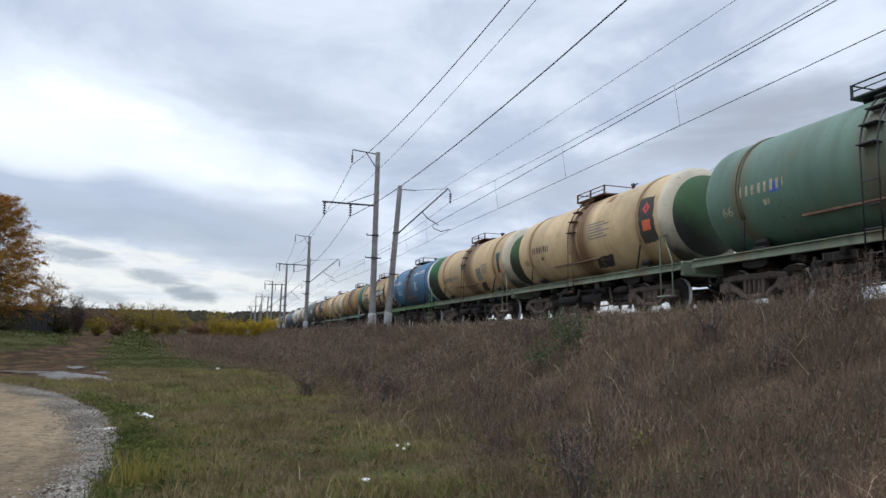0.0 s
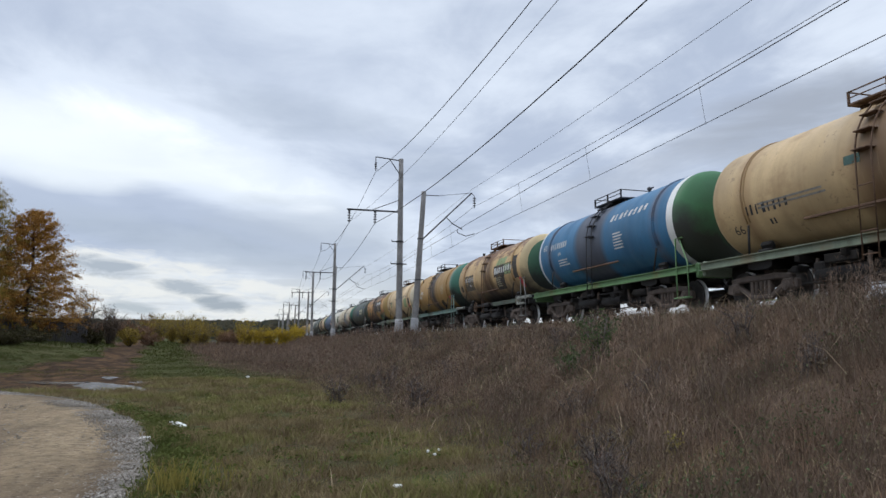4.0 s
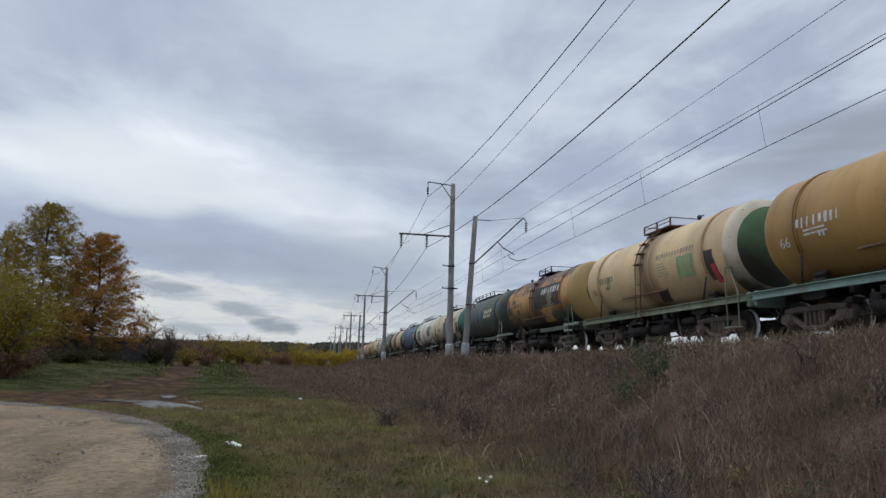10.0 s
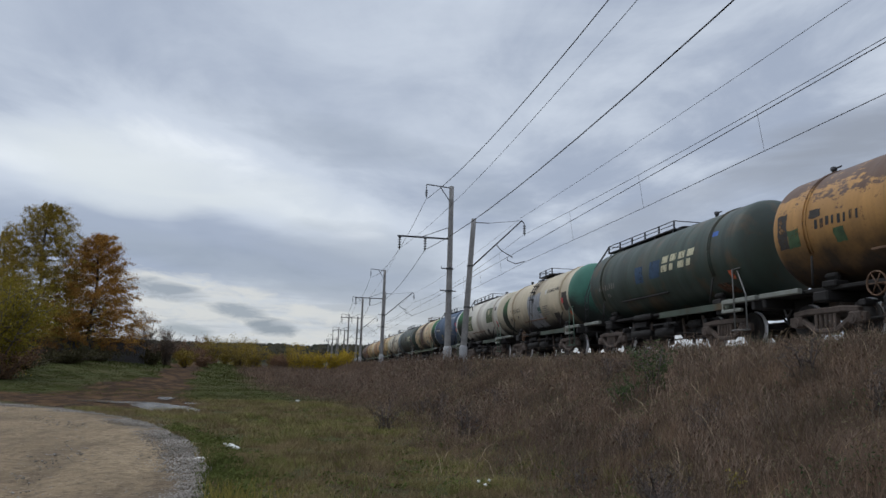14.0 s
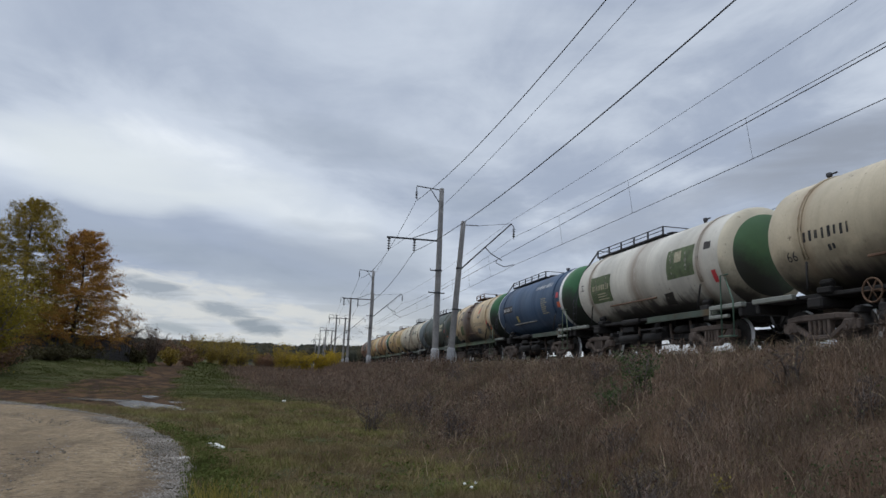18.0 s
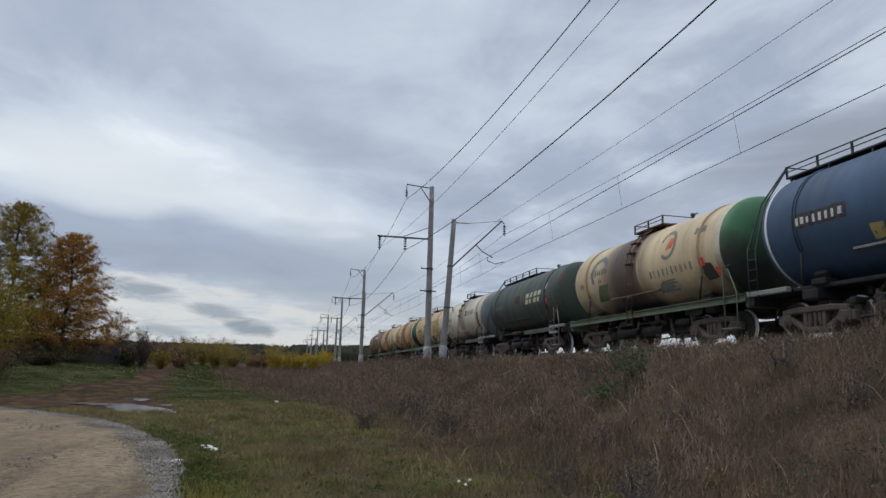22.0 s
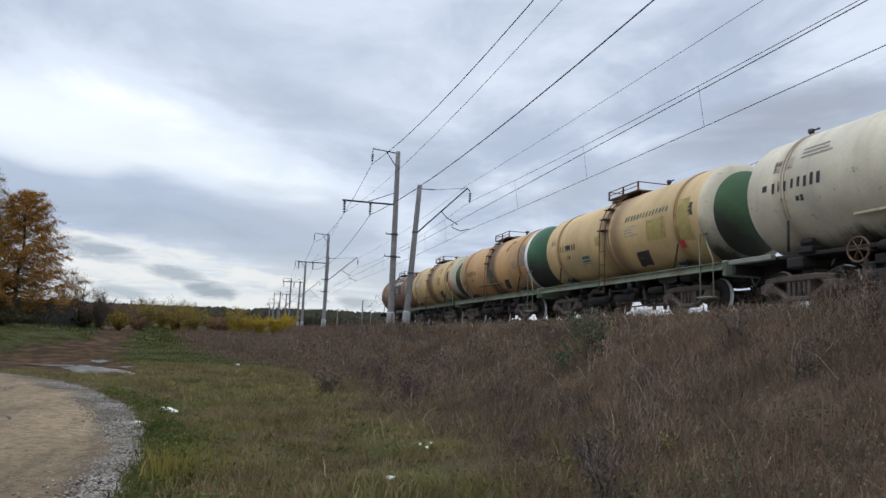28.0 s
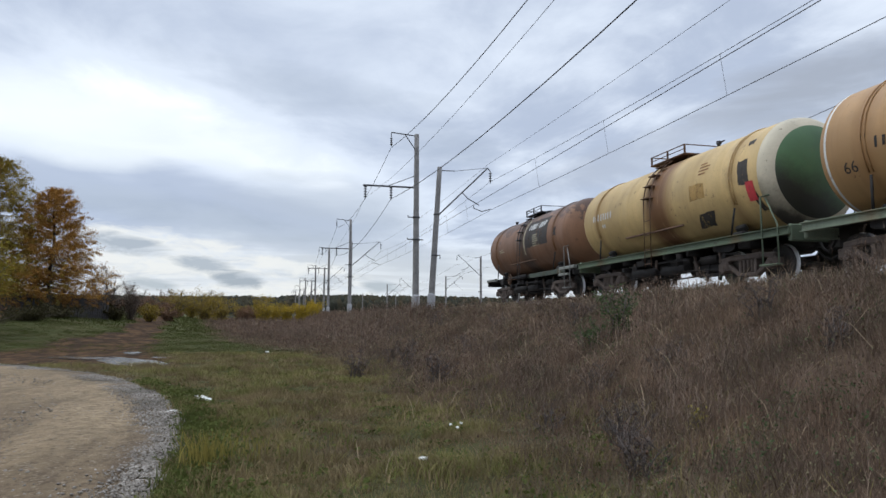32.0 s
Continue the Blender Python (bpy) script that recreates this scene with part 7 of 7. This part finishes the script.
tuft("straw_tuft", "tuft of long yellow straw grass at the road edge", -0.80, 7.77, 110, 0.13, 0.42, 0.012, M["straw_blade"], 0.6)
tuft("straw_tuft", "thin yellow grass at the road edge", -0.45, 8.3, 60, 0.25, 0.34, 0.010, M["straw_blade"], 0.6)
X, Y = [], []
for t in range(550):
    k = int(rng.uniform(38, 64))
    X.append(EDGE[k % len(EDGE), 0] + 0.12 + abs(rng.normal(0, 0.28)))
    Y.append(EDGE[k % len(EDGE), 1] + rng.normal(0, 0.25))
X, Y = np.array(X), np.array(Y)
keep = (Y > 5) & (Y < 17)
X, Y = X[keep], Y[keep]
blades(np.repeat(X, 4) + rng.normal(0, 0.05, len(X) * 4), np.repeat(Y, 4) + rng.normal(0, 0.05, len(X) * 4), 0.16 * rng.uniform(0.5, 1.3, len(X) * 4), 0.010 * rng.uniform(0.7, 1.3, len(X) * 4), 0.7, [M["fresh_blade"]], "fresh_grass", "fresh green grass along the road edge", "grass")


# coarser tufts and brown clumps in the turf of the verge
XS, YS, HS = [], [], []
for k in range(300):
    cx, cy = rng.uniform(-2.4, 4.5), 5.0 + 24 * rng.uniform(0, 1) ** 1.3
    if not off_road(cx, cy) or dirt_at(cx, cy) > 0.4:
        continue
    n = int(rng.uniform(14, 60))
    XS.append(cx + rng.normal(0, 0.10, n)), YS.append(cy + rng.normal(0, 0.10, n))
    HS.append(np.full(n, rng.uniform(0.10, 0.22)) * rng.uniform(0.5, 1.1, n))
XS, YS, HS = (np.concatenate(q) for q in (XS, YS, HS))
half_ = rng.uniform(0, 1, len(XS)) < 0.5
blades(XS[half_], YS[half_], HS[half_], 0.008 + 0.0006 * YS[half_], 0.9, [M["dull_blade"]], "verge_tufts", "small brown tufts in the verge grass", "grass")
blades(XS[~half_], YS[~half_], HS[~half_], 0.008 + 0.0006 * YS[~half_], 0.9, [M["green_blade"]], "verge_tufts", "small green tufts in the verge grass", "grass")


def quads_at(pts, size, flat=0.0):
    """Small leaves at points, turned at random."""
    n = len(pts)
    u = rng.normal(0, 1, (n, 3))
    u[:, 2] *= 1 - flat
    u /= np.linalg.norm(u, axis=1)[:, None]
    w_ = rng.normal(0, 1, (n, 3))
    w_ -= (w_ * u).sum(1)[:, None] * u
    w_ /= np.linalg.norm(w_, axis=1)[:, None]
    s = (size * rng.uniform(0.5, 1.4, n))[:, None]
    q = np.stack([pts - u * s, pts + w_ * s * 0.45, pts + u * s, pts - w_ * s * 0.45], 1)
    return q


solid("verge_herbs", soup("verge_herbs", quads_at(VERGE_HERBS, 0.032, 0.4), [(0, 1, 2, 3)], [M["fresh_blade"]]), None, "low broad-leaved green weeds along the road edge", "weeds", kind="stuff")
solid("bank_herbs", soup("bank_herbs", quads_at(LATE_HERBS, 0.018), [(0, 1, 2, 3)], [M["shrub_leaf"]]), None, "low grey-green herbs among the dead weeds", "weeds", kind="stuff")


# curled dead leaves, husks and side twigs that tangle the weeds
L1, L2 = [], []
for n, y0, y1, x0, x1, h, w in ((60000, 2.4, 13, 0.6, 10.3, 0.28, 0.013), (45000, 13, 26, 0.8, 10.3, 0.32, 0.020), (30000, 26, 60, -3, 10.3, 0.40, 0.04)):
    x, y = scatter(n, x0, x1, y0, y1, dry)
    hh = h * (1 - 0.4 * ss(7.4, 8.8, x)) * (0.4 + 1.0 * patchy(x, y, 1.1, 73)) * (0.35 + 0.65 * ss(1.2, 3.0, x + np.maximum(0, (y - 45) / 4)))
    L1.append(np.stack([x, y, ground_z(x, y) + hh * rng.uniform(0, 1, len(x)) ** 0.8], 1))
    L2.append(np.full(len(x), w))
solid("dead_leaves", soup("dead_leaves", quads_at(np.concatenate(L1), np.concatenate(L2)), [(0, 1, 2, 3)], [M["dead_leaf"]]), None, "curled dead leaves and husks tangled in the weeds", "weeds", kind="stuff")
# pale bent stems
x, y = scatter(1500, 0.8, 9.8, 3, 30, dry)
blades(x, y, 0.36 * rng.uniform(0.4, 1.3, len(x)), 0.006 + 0.0005 * y, 1.9, [M["pale_stem"]], "pale_stems", "bleached bent stems among the dead weeds", "weeds")


def crown(name, pts, size, mat, parent, label=""):
    return part(name, soup(name, quads_at(pts, size), [(0, 1, 2, 3)], [mat]), None, parent, label)


def limb_points(a, b_, n, spread):
    t = rng.uniform(0.15, 1.0, n) ** 0.8
    p = np.array(a)[None] + (np.array(b_) - np.array(a))[None] * t[:, None]
    return p + np.clip(rng.normal(0, 1, (n, 3)), -1.6, 1.6) * (spread * (0.35 + 0.65 * t))[:, None]


def larch(x, y, h, width, mat, label, seed, per=150, first=0.12):
    """A larch: straight tapered trunk, many tiers of limbs with upswept tips, ragged needle clumps."""
    rr = random.Random(seed)
    base = float(ground_z(x, y)) - 0.1
    e = thing("larch_tree", label, "tree", pose(x, y, base), "larches")
    g = Geo()
    top = [(0.12 * math.sin(k * 0.9 + seed), 0.1 * math.cos(k * 0.7), h * k / 12) for k in range(13)]
    g.tube(top, [0.20 * (1 - k / 13) ** 0.85 + 0.012 for k in range(13)], 9)
    part("trunk", g, M["bark"], e)
    pts = []
    n = int(h * 17)
    lg = Geo()
    for i in range(n):
        t = first + (1 - first) * (i + rr.random()) / n
        prof = (1 - t) ** 0.62 * min(1.0, 0.80 + t * 1.2) + 0.04
        ln = width / 2 * prof * rr.uniform(0.55, 1.08)
        az = i * 2.4 + rr.uniform(-0.6, 0.6)
        z0 = t * h * 0.97
        rise_ = rr.uniform(-0.22, 0.12) + 0.55 * t * t
        a = Vector((0.12 * math.sin(t * 10.8 + seed), 0, z0))
        out_ = Vector((math.cos(az), math.sin(az), 0))
        mid_ = a + out_ * ln * 0.55 + Vector((0, 0, ln * (rise_ * 0.55 - 0.10)))
        b_ = a + out_ * ln + Vector((0, 0, ln * (rise_ + 0.10)))
        r0 = 0.040 * (1 - t) + 0.010
        lg.tube([a, mid_, b_], [r0, r0 * 0.6, 0.006], 4, caps=False)
        k = int(per * (0.3 + ln / (width / 2)))
        pts.append(limb_points(a, mid_, k // 3, 0.10 + 0.03 * ln))
        pts.append(limb_points(mid_, b_, k, 0.13 + 0.04 * ln))
        for _ in range(5):
            s = rr.uniform(0.25, 0.95)
            p0 = a.lerp(mid_, s * 2) if s < 0.5 else mid_.lerp(b_, s * 2 - 1)
            turn_ = az + rr.choice((-1, 1)) * rr.uniform(0.6, 1.3)
            q = p0 + Vector((math.cos(turn_), math.sin(turn_), rr.uniform(-0.55, 0.15))) * ln * rr.uniform(0.18, 0.36)
            lg.tube([p0, q], [0.010, 0.004], 3, caps=False)
            pts.append(limb_points(p0, q, k // 3, 0.10))
    part("branchwork", lg, M["bark"], e)
    crown("crown", np.concatenate(pts), 0.055, mat, e, "ragged crown of autumn needles")
    return e


larch(-24.6, 68.0, 14.4, 14.0, M["larch_olive"], "tall larch with thinning olive-gold autumn needles", 3, 250)
larch(-20.1, 69.0, 12.0, 12.6, M["larch_gold"], "larch with rusty golden autumn needles beside the fence", 8, 280)
larch(-29.5, 72.0, 12.2, 7.5, M["larch_olive"], "larch with olive-gold needles behind the willow", 14, 90)


def bushy(name, x, y, h, width, mat, label, category, seed, leaves=2600, size=0.09, stems=9, bare=0.0, open_=0.6, group="", low=0.1):
    """A broad-leaved shrub or small tree: several stems that fork, with loose leaves round the twigs."""
    rr = random.Random(seed)
    base = float(ground_z(x, y)) - 0.08
    e = thing(name, label, category, pose(x, y, base), group)
    g = Geo()
    pts = []
    tips = []
    for i in range(stems):
        az = i * 2.4 + rr.uniform(-0.4, 0.4)
        out_ = rr.uniform(0.25, 1.0) * width / 2
        hh = h * rr.uniform(0.6, 1.0) * (1 - 0.25 * (out_ / (width / 2)) ** 2)
        p0 = Vector((math.cos(az) * 0.12, math.sin(az) * 0.12, 0))
        p1 = Vector((math.cos(az) * out_ * 0.45, math.sin(az) * out_ * 0.45, hh * 0.5))
        p2 = Vector((math.cos(az) * out_, math.sin(az) * out_, hh))
        r0 = (0.012 * h + 0.006) * (1.0 + 0.3 * bare)
        g.tube([p0, p1, p2], [r0, r0 * 0.6, r0 * 0.15], 5)
        for k in range(7):
            s = rr.uniform(low, 1.0)
            q0 = p0.lerp(p1, s * 2) if s < 0.5 else p1.lerp(p2, s * 2 - 1)
            ang = rr.uniform(0, 6.28)
            q1 = q0 + Vector((math.cos(ang), math.sin(ang), rr.uniform(0.1, 1.0))) * h * rr.uniform(0.10, 0.24)
            g.tube([q0, q1], [r0 * 0.35, r0 * 0.08], 4)
            tips.append((q0, q1))
            if bare > 0:
                for _ in range(9):
                    ang = rr.uniform(0, 6.28)
                    m0 = q0.lerp(q1, rr.uniform(0.3, 1))
                    g.tube([m0, m0 + Vector((math.cos(ang), math.sin(ang), rr.uniform(0.2, 1.2))) * h * rr.uniform(0.05, 0.13)], [r0 * 0.15, r0 * 0.05], 3)
    part("branchwork", g, M["twig"], e)
    per = max(2, int(leaves * (1 - bare) / len(tips)))
    for a, b_ in tips:
        if rr.random() < 0.9:
            pts.append(limb_points(a, b_, per, h * 0.05 * open_ + 0.03))
    if leaves * (1 - bare) > 10:
        crown("foliage", np.concatenate(pts), size, mat, e)
    return e


# willow-like trees and undergrowth by the road bend
bushy("willow_bush", -18.5, 46.0, 7.0, 6.4, M["willow"], "large yellow-green willow bush beside the road", "bush", 21, 34000, 0.07, 44, 0, 1.7)
bushy("willow_bush", -23.2, 50.0, 7.4, 7.0, M["willow"], "tall yellow-green willow bush beside the road", "bush", 22, 22000, 0.08, 34, 0, 1.7)
bushy("willow_bush", -17.8, 45.5, 2.6, 4.2, M["russet"], "low dull undergrowth below the willow", "bush", 23, 5000, 0.08, 16, 0, 1.3)
bushy("willow_bush", -21.0, 43.0, 2.4, 4.5, M["willow"], "low yellow-green undergrowth below the willow", "bush", 24, 5000, 0.08, 16, 0, 1.3)
# low dark bushes added to fill the shaded ground below trees and fence
for k, (x, y, h, w) in enumerate(((-19.6, 52.0, 1.2, 6.5), (-23.4, 48.0, 1.9, 7.0), (-19.0, 60.0, 1.2, 7.0), (-24.0, 56.0, 2.0, 7.5), (-18.4, 65.0, 1.3, 6.5))):
    bushy("undergrowth", x, y, h, w, M["undergrowth"], "undergrowth coloured dark for the shade below the trees", "bush", 120 + k, 9000, 0.07, 34, 0, 2.4, "undergrowth by the fence", 0.0)
# bare and thinning trees past the end of the fence
for k, (x, y, h, w, mat, bare, n) in enumerate(((-16.2, 73, 5.3, 3.4, "bare_twig", 0.45, 9000), (-14.3, 75, 3.8, 3.4, "bare_twig", 0.35, 12000), (-12.9, 78, 2.2, 3.4, "hedge_leaf", 0.3, 5000), (-16.9, 72, 2.2, 3.0, "undergrowth", 0.2, 5000), (-11.9, 84, 1.8, 3.6, "russet", 0.3, 5000), (-14.9, 71, 1.5, 3.2, "undergrowth", 0.1, 5000))):
    bushy("bare_bush", x, y, h, w, M[mat], "small half-bare autumn tree past the fence", "bush", 40 + k, n, 0.05 if mat == "bare_twig" else 0.085, 13, bare, 1.1, "half-bare trees", 0.05)
# hedge of coloured bushes across the end of the track
rr = random.Random(77)
row = []
for k in range(27):
    x = -27.0 + k * 1.32
    mat = "russet" if x < -14.5 or -5.0 < x < -2.6 else "hedge_leaf" if x < -5.0 else "yellow_leaf"
    h = (2.3 if x < -20 else 3.4 if x < -14 else 4.6 if x < -5 else 4.1 if x < 4 else 3.2) * rr.uniform(0.55, 1.2)
    row.append((x + rr.uniform(-0.6, 0.6), 108 + rr.uniform(-9, 9) + max(0, x - 3) * 2, h, rr.uniform(3.2, 4.6), mat, 3800))
for k, (x, y, h, w, mat, n) in enumerate(row):
    kind_ = {"russet": "russet brown", "hedge_leaf": "olive yellow", "yellow_leaf": "bright yellow"}[mat]
    bushy("autumn_bush", x, y, h, w, M[mat], kind_ + " autumn bush at the end of the dirt track", "bush", 160 + k, n, 0.10, 20, 0.0, 1.5, "bushes across the track", 0.0)
# plants on the bank and the verge
bushy("green_shrub", 6.25, 11.7, 1.05, 0.75, M["shrub_leaf"], "slender grey-green shrub on the weedy bank", "shrub", 80, 1500, 0.030, 9, 0, 0.8)
bushy("green_shrub", 5.75, 11.9, 0.6, 0.8, M["shrub_leaf"], "low grey-green shrub on the weedy bank", "shrub", 81, 700, 0.028, 8, 0, 0.9)
bushy("yellow_sapling", 4.35, 6.6, 0.42, 0.3, M["straw_blade"], "small yellow-green sapling among the weeds", "sapling", 82, 150, 0.022, 4, 0, 0.8)
bushy("dry_thistle", 3.75, 7.1, 0.62, 0.8, M["seed"], "dark dead thistle clump with seed heads", "weeds", 83, 260, 0.020, 14, 0.2, 0.6)
bushy("dry_thistle", 3.7, 16.0, 0.95, 1.0, M["seed"], "dark dead thistle clump on the bank", "weeds", 84, 420, 0.028, 14, 0.2, 0.6)
bushy("dry_thistle", 2.2, 19.5, 0.95, 0.8, M["seed"], "dark dead thistle clump on the verge", "weeds", 85, 300, 0.03, 10, 0.2, 0.6)
rr = random.Random(52)
for k in range(26):
    x, y = rr.uniform(3.2, 7.6), 6.0 + 26 * rr.random() ** 1.3
    bushy("dry_thistle", x, y, rr.uniform(0.45, 0.8), rr.uniform(0.5, 0.9), M["seed"], "dark dead weed clump with seed heads", "weeds", 400 + k, 160, 0.012 + 0.0006 * y, 7, 0.2, 0.7, "dark weed clumps")
bushy("dry_thistle", 4.0, 21.0, 1.0, 1.2, M["seed"], "dark dead thistle clump on the bank", "weeds", 86, 420, 0.03, 12, 0.2, 0.6)
# plank fence below the larches
e = thing("plank_fence", "dark weathered plank fence below the larches", "fence")
rr = random.Random(4)
fa, fb = np.array((-24.0, 64.0)), np.array((-15.4, 70.5))
fd = fb - fa
L_ = float(np.hypot(*fd))
ang = math.degrees(math.atan2(fd[1], fd[0]))
n = 66
pg = Geo()
pg.box((0, 0, 1.0), (0.125, 0.022, 2.0), 0.004)
pme = pg.mesh("plank", M["plank"])
for i in range(n):
    p = fa + fd * (i + 0.5) / n
    q = part("plank", pme, None, e)
    q.matrix_local = pose(p[0], p[1], float(ground_z(p[0], p[1])) - 0.12 - rr.uniform(0, 0.12), rr.uniform(-1.5, 1.5), rr.uniform(-2, 2), ang)
for z in (0.5, 1.5):
    g = Geo()
    pts = [fa + fd * k / 6 for k in range(7)]
    off = np.array((-fd[1], fd[0])) / L_ * 0.05
    g.tube([(p[0] + off[0], p[1] + off[1], float(ground_z(p[0], p[1])) + z) for p in pts], 0.04, 6)
    part("fence_rail", g, M["plank"], e)
for k in range(5):
    p = fa + fd * k / 4
    g = Geo()
    g.box((p[0] - fd[1] / L_ * 0.12, p[1] + fd[0] / L_ * 0.12, float(ground_z(p[0], p[1])) + 0.9), (0.12, 0.12, 2.0), 0.01)
    part("fence_post", g, M["plank"], e)

# wooded hill on the horizon
x = rng.uniform(-420, 420, 9000)
y = rng.uniform(420, 720, 9000)
hz = rng.uniform(5.0, 9.0, 9000)
wz = hz * rng.uniform(0.25, 0.42, 9000)
z = ground_z(x, y)
a = np.linspace(0, 2 * np.pi, 6, endpoint=False)
fv = np.empty((9000, 13, 3))
for k in range(6):
    j1, j2 = rng.uniform(0.7, 1.2, 9000), rng.uniform(0.6, 1.2, 9000)
    fv[:, k] = np.stack([x + wz * j1 * np.cos(a[k]), y + wz * j1 * np.sin(a[k]), z + hz * 0.3], 1)
    fv[:, 6 + k] = np.stack([x + wz * 0.8 * j2 * np.cos(a[k] + 0.4), y + wz * 0.8 * j2 * np.sin(a[k] + 0.4), z + hz * 0.72], 1)
fv[:, 12] = np.stack([x, y, z + hz], 1)
FF = [(k, (k + 1) % 6, 6 + (k + 1) % 6, 6 + k) for k in range(6)] + [(6 + k, 6 + (k + 1) % 6, 12) for k in range(6)]
solid("far_forest", soup("far_forest", fv, FF, [M["far_wood"]]), None, "dark distant autumn forest on a low hill", "forest", kind="stuff")

# ---- loose stones and litter ----
def stones(n, pick, size, name, label, mats):
    x, y = pick(n)
    z = ground_z(x, y) + np.where(off_road(x, y), 0.01, 0.055)
    s = size * rng.uniform(0.4, 1.5, n) ** 1.3
    k = rng.uniform(0.6, 1.3, (n, 6, 1))
    th = rng.uniform(0, 6.28, n)
    o = oct_[None] * k * np.array((1.0, 0.8, 0.34))
    rx = o[..., 0] * np.cos(th)[:, None] - o[..., 1] * np.sin(th)[:, None]
    ry = o[..., 0] * np.sin(th)[:, None] + o[..., 1] * np.cos(th)[:, None]
    v_ = np.stack([rx, ry, o[..., 2]], -1) * s[:, None, None] + np.stack([x, y, z], 1)[:, None, :]
    return solid(name, soup(name, v_, OCT_F, mats), None, label, "gravel", "stuff")


def on_edge(n):
    y = rng.uniform(3, 30, n)
    ex = np.interp(y, EDGE[:, 1], EDGE[:, 0])
    return ex + rng.normal(-0.12, 0.30, n) * np.interp(y, (3, 9, 14, 22, 30), (0.55, 0.65, 1.0, 1.7, 2.0)), y


def on_road(n):
    y = rng.uniform(4, 30, n)
    ex = np.interp(y, EDGE[:, 1], EDGE[:, 0])
    return ex - rng.uniform(0.1, 8.0, n), y


M["gravel_mix"] = leafy("mixed_gravel", ((0.22, 0.195, 0.165), (0.32, 0.29, 0.25), (0.155, 0.132, 0.11), (0.42, 0.385, 0.34)), 0.95, 0.0)
stones(26000, on_edge, 0.0175, "edge_gravel", "grey loose gravel along the road edge", [M["gravel_mix"]])
stones(6500, on_road, 0.020, "road_gravel", "small stones strewn on the road", [M["gravel_mix"]])


def lump(name, label, category, x, y, size, mat, seed, squash=0.6, lift=0.0):
    rr = random.Random(seed)
    g = Geo()
    vs = []
    for i in range(5):
        for k in range(7):
            a, b_ = 2 * math.pi * k / 7, -math.pi / 2 + math.pi * (i + 0.5) / 5
            q = size * rr.uniform(0.75, 1.2)
            vs.append((q * math.cos(a) * math.cos(b_), q * 0.8 * math.sin(a) * math.cos(b_), q * squash * math.sin(b_)))
    fs = [(i * 7 + k, i * 7 + (k + 1) % 7, (i + 1) * 7 + (k + 1) % 7, (i + 1) * 7 + k) for i in range(4) for k in range(7)]
    fs += [tuple(range(6, -1, -1)), tuple(range(28, 35))]
    g.add(vs, fs, 0, False, True)
    ob = solid(name, g, mat, label, category)
    ob.location = (x, y, float(max(ground_z(x, y), 0.0)) + size * squash * 0.5 + lift)
    return ob


lump("pale_stone", "pale flat stone at the gravel road edge", "stone", -1.72, 12.4, 0.16, M["litter"], 1, 0.3)
for k, (x, y) in enumerate(((2.40, 9.62), (2.58, 9.70), (2.40, 9.25))):
    lump("white_flower", "small white flower head in the grass", "flower", x, y, 0.027, M["litter"], 5 + k, 0.7, 0.10)
for k, (x, y, s) in enumerate(((-1.42, 14.2, 0.09), (-1.30, 14.0, 0.07), (-1.55, 14.5, 0.07), (-0.35, 34.0, 0.10), (1.55, 7.6, 0.05))):
    lump("litter_scrap", "crumpled white scrap in the grass", "litter", x, y, s, M["litter"], 20 + k, 0.5, 0.05)

motions()
